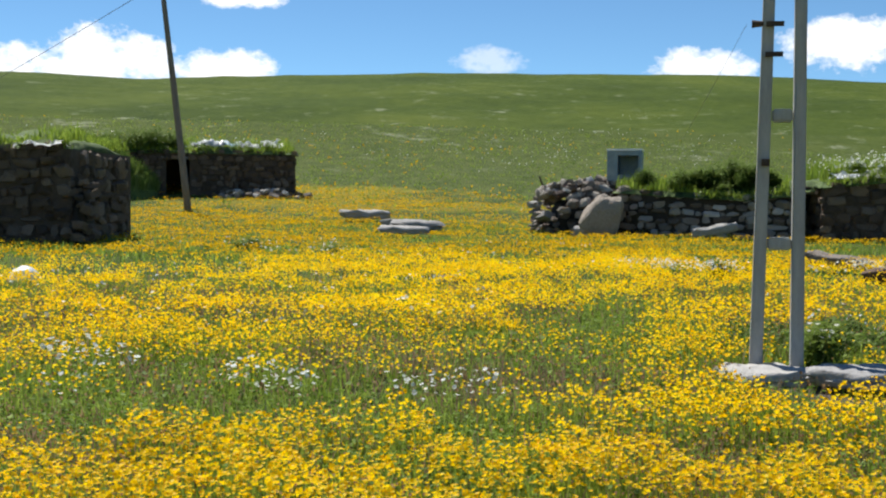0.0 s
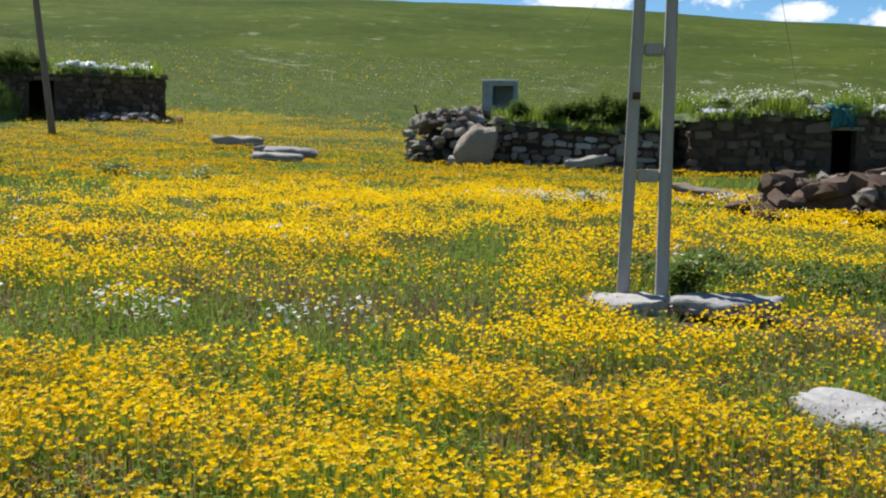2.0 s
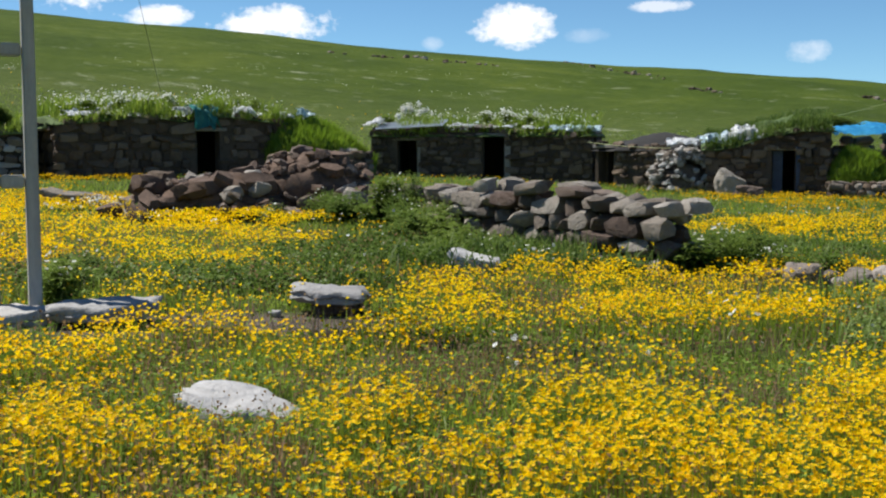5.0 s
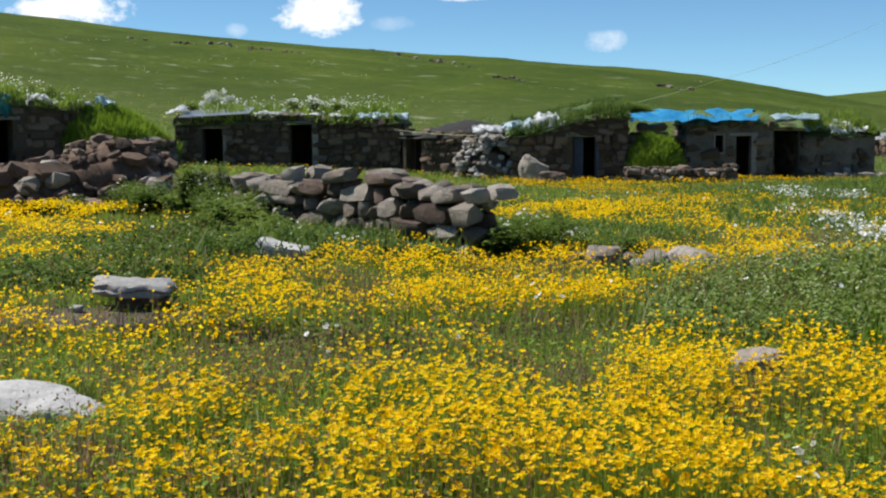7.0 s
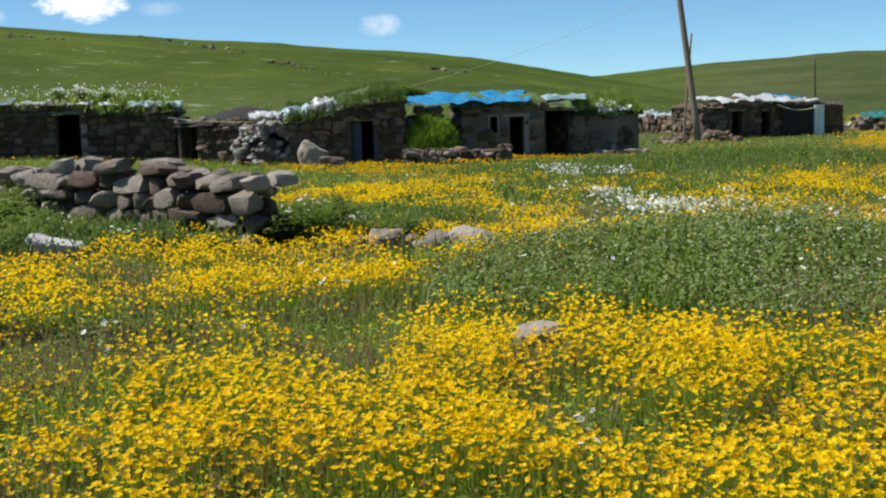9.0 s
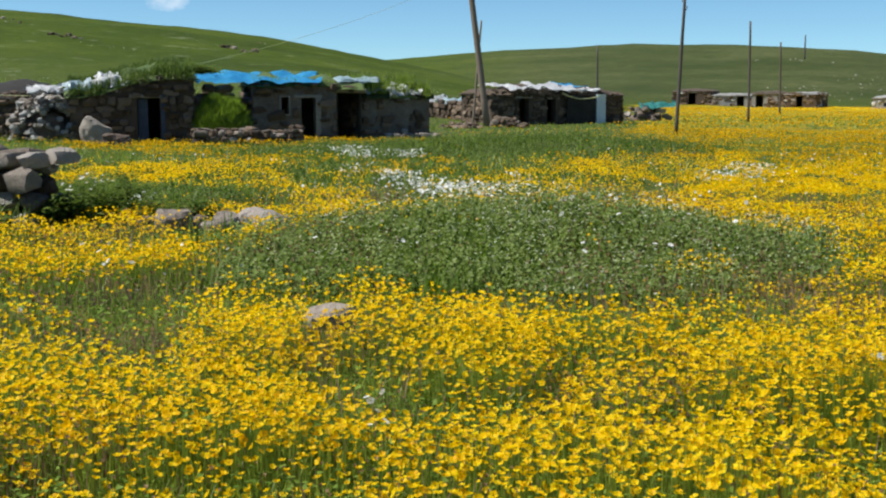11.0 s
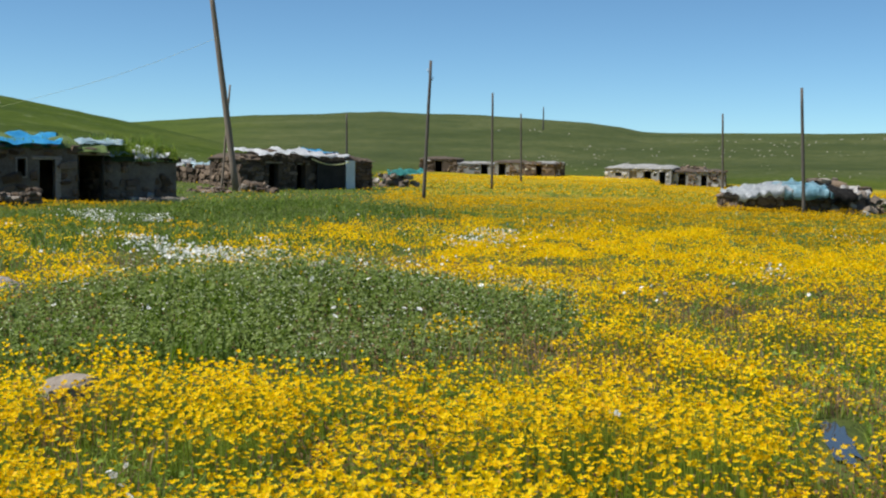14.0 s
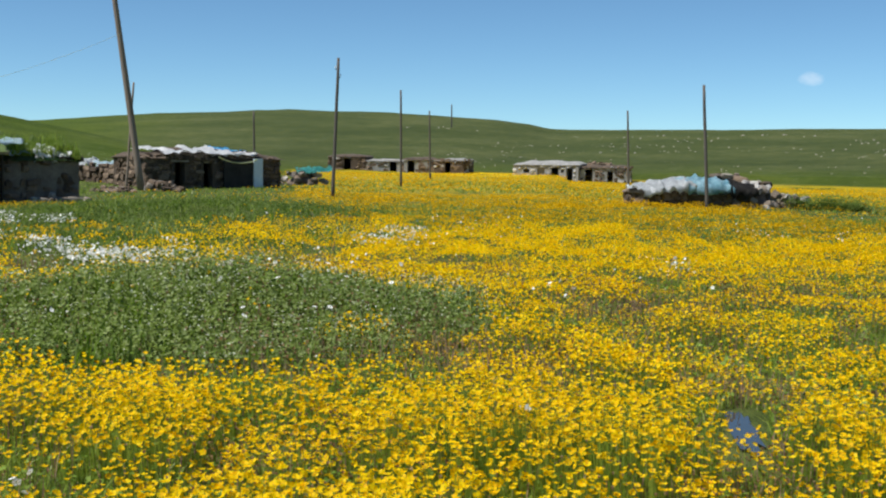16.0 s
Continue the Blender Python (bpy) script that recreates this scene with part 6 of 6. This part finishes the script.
for k in range(560):
    a, d = r.uniform(80, 106), r.uniform(190, 460)
    p = P(a, d)
    if value_noise(p[0], p[1], 30) < 0.55:
        continue
    s = r.uniform(0.10, 0.38) * (d / 250)
    verts.append(co * (s * 1.6, s * 1.2, s * 0.8) + (p[0], p[1], G(p) + s * 0.1))
    tris.append(fc + len(co) * (len(verts) - 1))
me = build_mesh("far_rocks", np.concatenate(verts), None, np.concatenate(tris))
me.materials.append(STONE)
tagged(new("far_rocks", me), "grey rocks scattered over the far slope", "rocks", kind="stuff")
PALE_PATCHES = [(4.6, 3.45, 2.2), (9.3, 4.35, 1.2), (0.0, 2.9, 1.6), (2.0, 3.1, 1.2), (10.8, 2.9, 1.8), (5.4, 2.8, 1.4), (13.0, 3.2, 1.4), (8.0, 3.6, 1.6), (-3.0, 2.6, 1.5), (16, 3.6, 1.2), (21, 4.0, 1.0), (27, 3.7, 1.4), (-6, 3.4, 1.0), (3.0, 2.2, 2.0), (6.0, 2.4, 1.6),
                (12, 2.4, 1.4), (25.0, 2.6, 1.2), (31, 3.0, 1.5), (35, 3.5, 2.0), (39, 3.4, 1.5), (29, 4.4, 1.4), (36, 2.6, 1.2), (41, 2.8, 1.0), (50, 2.2, 1.0)]
pts = []
for a, e, w in PALE_PATCHES:
    hx, hy, hr = on_slope(a, e)
    n = int(16 * w)
    q = np.stack((hx + r.normal(0, w * hr * 0.008, n), hy + r.normal(0, 2.2, n)), -1)
    pts.append(stand_on(q[:, 0], q[:, 1], 0.12))
me = heads_mesh("hill_flowers", np.concatenate(pts), 0.10, 74, 4, 0.1)
me.materials.append(WHITE)
tagged(new("hill_flowers", me), "patches of white flowers on the green hillside", "flowers", kind="stuff")


r = np.random.RandomState(19)
n = 5200
rad, a = np.sqrt(r.uniform(52 ** 2, 120 ** 2, n)), np.radians(r.uniform(-24, 40, n))
x, y = rad * np.sin(a), rad * np.cos(a)
keep = r.rand(n) < smooth(0.40, 0.62, fractal(x, y, 9.0)) * smooth(120, 65, rad)
me = heads_mesh("slope_flowers", stand_on(x[keep], y[keep], 0.12), 0.16, 20, 4, 0.2)
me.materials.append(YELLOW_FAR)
tagged(new("slope_flowers", me), "scattered yellow flowers at the foot of the hill", "flowers", kind="stuff")


# ---- grass and flowers of the meadow ----
def scatter(seed, r0, r1, per_m2, a0=-27.0, a1=109.0):
    r = np.random.RandomState(seed)
    area = radians(a1 - a0) * (r1 * r1 - r0 * r0) / 2
    n = int(area * per_m2)
    rad, a = np.sqrt(r.uniform(r0 * r0, r1 * r1, n)), np.radians(r.uniform(a0, a1, n))
    return rad * np.sin(a), rad * np.cos(a), r


STONES_AT = [(P(15.5, 10.4), 0.40), (P(19.7, 10.0), 0.40), (P(20.4, 9.4), 0.42), (P(19.0, 9.6), 0.3), (P(15.5, 10.0), 0.3), (P(30.2, 10.4), 0.30), (P(26.0, 6.7), 0.32), (P(37, 13.4), 0.25), (P(60, 8.0), 0.22), (P(60, 7.7), 0.2), (P(60, 7.4), 0.18), (P(57, 13.3), 0.5), (P(53, 13.8), 0.45), (P(55, 13.5), 0.4), *[(P(96.4, 6.5 + 0.16 * k), 0.17) for k in range(11)]]


def clear_of_stones(x, y):
    ok = np.ones(len(x), bool)
    for p, rad in STONES_AT:
        ok &= np.hypot(x - p[0], y - p[1]) > rad
    r, heading = np.hypot(x, y), np.degrees(np.arctan2(x, y))
    behind = (r > 42.5) & (heading > 16) & (heading < 64.8) & (r < 52)
    return ok & ~behind


def stand(x, y, z=0.0):
    return np.stack((x, y, ground_z(x, y) + z), -1)


def stuff(name, me, material, label, category):
    ob = new(name, me)
    me.materials.append(material)
    return tagged(ob, label, category, kind="stuff")


# buttercups: near, middle, far
for band, (r0, r1, per, tall, size) in enumerate([(3.8, 7.2, 900, 0.22, 0.036), (7.2, 13, 700, 0.22, 0.034), (13, 26, 360, 0.21, 0.044), (26, 60, 80, 0.13, 0.074), (60, 150, 5.0, 0.06, 0.17)]):
    x, y, r = scatter(40 + band, r0, r1, per)
    b = bloom(x, y)
    # thicker and thinner drifts in the open field
    drift = 0.30 + 0.95 * smooth(0.38, 0.60, fractal(x * 0.8 + 41, y - 17, 3.2)) * (0.5 + 0.6 * smooth(0.36, 0.58, fractal(x + 3, y * 1.3, 1.1)))
    clump = (0.17 + 1.45 * smooth(0.41, 0.57, fractal(x + 5, y + 9, 0.75))) * (0.55 + 0.55 * smooth(0.36, 0.55, fractal(x - 65, y + 29, 2.0))) if band < 3 else 0.55 + 0.45 * smooth(0.35, 0.6, fractal(x + 5, y + 9, 2.5))
    if band < 3:
        clump = np.maximum(clump, drift * smooth(73, 80, np.degrees(np.arctan2(x, y))))
        clump = np.maximum(clump, 0.42 * smooth(5.8, 5.0, np.hypot(x, y)))
        clump = np.maximum(clump, in_patches(x, y, DENSE) * (0.22 + 0.7 * smooth(0.38, 0.6, fractal(x + 5, y + 9, 0.75))))
    else:
        clump = clump * (0.45 + 0.6 * drift) * (1 - 0.45 * smooth(30, 60, np.hypot(x, y)))
    keep = (r.rand(len(x)) < b * clump) & clear_of_stones(x, y)
    x, y = x[keep], y[keep]
    h = tall * r.uniform(0.42 if band < 2 else 0.7, 1.1, len(x)) * (0.45 + 1.0 * smooth(0.38, 0.66, fractal(x + 5, y + 9, 0.75))) * (0.75 + 0.5 * fractal(x - 65, y + 29, 2.0))
    h = h * np.where(np.degrees(np.arctan2(x, y)) > 73, 0.55 + 0.75 * drift[keep], 1.0)
    pts = stand(x, y)
    head = pts + np.stack((r.normal(0, 0.03, len(x)), r.normal(0, 0.03, len(x)), h), -1)
    s = size * r.uniform(0.7, 1.2, len(x))
    if band == 0:
        stuff("buttercups", flowers_mesh("buttercups", head, s, 50, 5, 0.42, 0.7), YELLOW, "open yellow buttercups thick in the meadow", "flowers")
    else:
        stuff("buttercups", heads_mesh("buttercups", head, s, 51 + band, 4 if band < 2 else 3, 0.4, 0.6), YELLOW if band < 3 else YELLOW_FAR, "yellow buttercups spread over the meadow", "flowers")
    if band < 2:
        stuff("flower_stems", blades_mesh("flower_stems", pts, h, 0.004 if band == 0 else 0.005, 0.12, 60 + band, False), GRASS, "thin green buttercup stems", "flower stems")

# the meadow close round the viewer and behind
r = np.random.RandomState(44)
n = 52000
rad, a = np.sqrt(r.uniform(0.25, 144, n)), r.uniform(-math.pi, math.pi, n)
x, y = rad * np.sin(a), rad * np.cos(a)
deg = np.degrees(a)
keep = (rad < 3.6) | (deg < -27) | (deg > 109)
x, y, pick = x[keep], y[keep], r.rand(keep.sum())
f = pick < bloom(x, y) * 0.55
pts = stand(x[f], y[f]) + np.stack((0 * x[f], 0 * x[f], r.uniform(0.10, 0.22, f.sum())), -1)
stuff("buttercups", heads_mesh("buttercups", pts, 0.046, 45, 4), YELLOW, "yellow buttercups close by in the meadow", "flowers")
g = pick > 0.35
stuff("grass", blades_mesh("grass", stand(x[g], y[g]), r.uniform(0.08, 0.2, g.sum()), 0.007, 0.5, 46, False), GRASS, "green meadow grass", "grass")

# pale specks of the herb in flower on the mound
x, y, r = scatter(48, 8.5, 16, 420, 52, 86)
keep = (r.rand(len(x)) < patch(x, y, P(69.7, 10.9), 2.75, 1.9, 69.7) * (0.35 + 0.65 * smooth(64, 70, np.degrees(np.arctan2(x, y)))) * (0.3 + 0.7 * smooth(0.4, 0.6, fractal(x, y, 0.9))))
x, y = x[keep], y[keep]
pts = stand(x, y) + np.stack((0 * x, 0 * x, r.uniform(0.14, 0.38, len(x))), -1)
stuff("herb_bloom", heads_mesh("herb_bloom", pts, 0.020 * r.uniform(0.6, 1.5, len(x)), 49, 3, 0.2), SAGE_BLOOM, "small pale flower heads of the silver herb", "flowers")

# white flowers
x, y, r = scatter(70, 3.6, 30, 330)
w = in_patches(x, y, WHITES)
stray = (fractal(x + 400, y, 3.0) > 0.60) * 0.012 * smooth(6, 11, np.hypot(x, y))
keep = (r.rand(len(x)) < np.maximum(w * (0.15 + 0.75 * smooth(0.42, 0.58, fractal(x + 3, y + 80, 0.5))), stray)) & clear_of_stones(x, y)
x, y = x[keep], y[keep]
head = stand(x, y) + np.stack((r.normal(0, 0.02, len(x)), r.normal(0, 0.02, len(x)), r.uniform(0.20, 0.38, len(x))), -1)
stuff("white_flowers", flowers_mesh("white_flowers", head, np.where(np.hypot(x, y) < 9, 0.030, 0.042) * r.uniform(0.7, 1.4, len(x)), 71, 5, 0.1), WHITE, "clusters of small white flowers", "flowers")
x, y, r = scatter(72, 30, 130, 0.7)
keep = r.rand(len(x)) < smooth(0.57, 0.74, fractal(x, y, 5.0)) * 0.2
x, y = x[keep], y[keep]
stuff("white_flowers", heads_mesh("white_flowers", stand(x, y, 0.15), 0.075 * r.uniform(0.5, 1.4, len(x)), 73, 4, 0.1), WHITE, "scattered pale flowers on the slope", "flowers")

# grass
for band, (r0, r1, per, tall, width) in enumerate([(3.8, 9, 850, 0.13, 0.0045), (9, 20, 340, 0.17, 0.007), (20, 45, 50, 0.20, 0.015), (45, 100, 8, 0.13, 0.04)]):
    x, y, r = scatter(80 + band, r0, r1, per)
    keep = (r.rand(len(x)) < 1 - 0.92 * in_patches(x, y, SOIL)) & clear_of_stones(x, y)
    if band > 1:
        keep &= (r.rand(len(x)) < 0.35 + 0.65 * smooth(0.4, 0.6, fractal(x, y, 2.0)))
    x, y = x[keep], y[keep]
    h = tall * r.uniform(0.5, 1.2, len(x)) * (0.6 + 0.9 * fractal(x + 50, y, 1.3))
    dry = (0.08 + 0.5 * smooth(0.43, 0.62, fractal(x - 20, y + 70, 1.1))) * smooth(26, 12, np.hypot(x, y)) > r.rand(len(x))
    for flag, mat, nm, lab in ((~dry, GRASS, "grass", "green meadow grass"), (dry, DRY, "seed_grass", "reddish-brown seeding meadow grass")):
        if not flag.any():
            continue
        stuff(nm, blades_mesh(nm, stand(x[flag], y[flag]), h[flag] * (1.25 if nm == "seed_grass" else 1), width, 0.9 if nm == "grass" else 0.45, 90 + band, band < 1), mat, lab, "grass")

# low leaves between the flowers, and the brown haze of seed heads
for band, (r0, r1, per, size) in enumerate([(3.8, 8, 640, 0.036), (8, 17, 150, 0.058)]):
    x, y, r = scatter(160 + band, r0, r1, per)
    keep = (r.rand(len(x)) < (1 - 0.9 * in_patches(x, y, SOIL)) * (0.35 + 0.65 * smooth(0.38, 0.58, fractal(x - 12, y + 5, 0.9)))) & clear_of_stones(x, y)
    x, y = x[keep], y[keep]
    pts = stand(x, y) + np.stack((0 * x, 0 * x, r.uniform(0.03, 0.13, len(x))), -1)
    stuff("clover", heads_mesh("clover", pts, size * r.uniform(0.6, 1.4, len(x)), 162 + band, 3, 0.15, 0.45), CLOVER, "low green leaves between the flowers", "leaves")
    x, y, r = scatter(164 + band, r0, r1, per * 0.5)
    haze = 0.10 + 0.9 * smooth(0.44, 0.60, fractal(x - 20, y + 70, 1.1)) + 0.5 * in_patches(x, y, THIN)
    keep = (r.rand(len(x)) < haze * (1 - 0.9 * in_patches(x, y, SOIL))) & clear_of_stones(x, y)
    x, y = x[keep], y[keep]
    pts = stand(x, y) + np.stack((0 * x, 0 * x, r.uniform(0.14, 0.27, len(x))), -1)
    stuff("seed_heads", heads_mesh("seed_heads", pts, size * 0.45 * r.uniform(0.6, 1.4, len(x)), 166 + band, 3, 0.8, 0.5), SEED, "brown seed heads of the meadow grass", "grass")

# herbs on the mound and tall green tufts
x, y, r = scatter(120, 8, 40, 200, 14, 84)
m_ = np.zeros(len(x))
for a, d, w, l in ((69.7, 10.9, 2.75, 1.9), (20.5, 12.2, 1.7, 0.5), (26, 11.8, 1.8, 0.4), (59.5, 9.7, 0.9, 0.8), (59, 24.0, 6.5, 1.7), (66, 33, 6.0, 4.5), (36, 14.6, 2.2, 1.5), (41, 15.3, 2.6, 1.2), (73, 36, 3.6, 2.6), (50, 17.5, 1.9, 1.5)):
    m_ = np.maximum(m_, patch(x, y, P(a, d), w, l, a) * (1.0 if d < 12.5 else 0.5 if d < 18 else 0.12))
keep = (r.rand(len(x)) < m_) & clear_of_stones(x, y)
x, y = x[keep], y[keep]
n = len(x)
sage = (np.hypot(x - MOUND[0], y - MOUND[1]) < 4.6) & (r.rand(n) < 0.93)
h = r.uniform(0.12, 0.32, n) * (0.6 + 0.8 * fractal(x, y, 0.8)) * np.where(np.degrees(np.arctan2(x, y)) < 52, 1.0, 1.0)
for flag, mat, nm, lab in ((sage, SAGE, "silver_herb", "silver-green herb covering the low mound"), (~sage, HERB, "green_herb", "dense dark green herbs")):
    k = np.repeat(np.nonzero(flag)[0], 8)
    base = stand(x[k], y[k]) + np.stack((r.normal(0, 0.05, len(k)), r.normal(0, 0.05, len(k)), h[k] * r.uniform(0.25, 1.0, len(k))), -1)
    stuff(nm, heads_mesh(nm, base, (0.040 if nm == "silver_herb" else 0.05) * r.uniform(0.5, 1.4, len(k)), 121, 3, 0.3, 0.9), mat, lab, "herbs")

# long grass in the green places
x, y, r = scatter(140, 8, 42, 200, 30, 84)
m_ = np.zeros(len(x))
for a, d, w, l, k in ((67.5, 9.6, 2.4, 1.0, 0.3), (65.5, 10.9, 1.7, 1.9, 1.0), (69.7, 10.9, 2.8, 2.0, 0.65), (36, 15.0, 2.4, 2.0, 0.6), (41, 14.6, 2.2, 1.0, 0.3), (50, 17.5, 2.2, 1.7, 0.5), (58, 20, 4.5, 2.5, 0.14), (59, 25, 6.5, 2.2, 0.22), (66, 33, 6.0, 5.0, 0.16), (73, 36, 3.6, 2.6, 0.16), (71, 24, 3.0, 2.0, 0.2), (26, 11.6, 2.0, 0.5, 0.5)):
    m_ = np.maximum(m_, k * patch(x, y, P(a, d), w, l, a) * (0.25 + 0.9 * smooth(0.4, 0.58, fractal(x + 8, y - 3, 0.9))))
keep = (r.rand(len(x)) < m_) & clear_of_stones(x, y)
x, y = x[keep], y[keep]
far_ = np.hypot(x, y)
h = r.uniform(0.22, 0.50, len(x)) * (0.45 + 1.0 * fractal(x + 8, y - 3, 0.9)) * (1 - 0.45 * smooth(15, 19, far_)) * (1 - 0.35 * smooth(3.4, 2.2, np.hypot(x - MOUND[0], y - MOUND[1])))
pale_ = r.rand(len(x)) < 0.25 + 0.5 * smooth(0.4, 0.6, fractal(x, y, 1.5))
east = np.degrees(np.arctan2(x, y)) > 52
for flag, mat, lab in ((~pale_ & east, BRIGHT, "long fresh green grass in tufts"), (pale_ & east, SAGE, "long pale silver-green grass in tufts"), (~east, HERB, "dark green grass round the ruined wall")):
    stuff("long_grass", blades_mesh("long_grass", stand(x[flag], y[flag]), h[flag], 0.006 + 0.0006 * far_[flag], 0.6, 141), mat, lab, "grass")
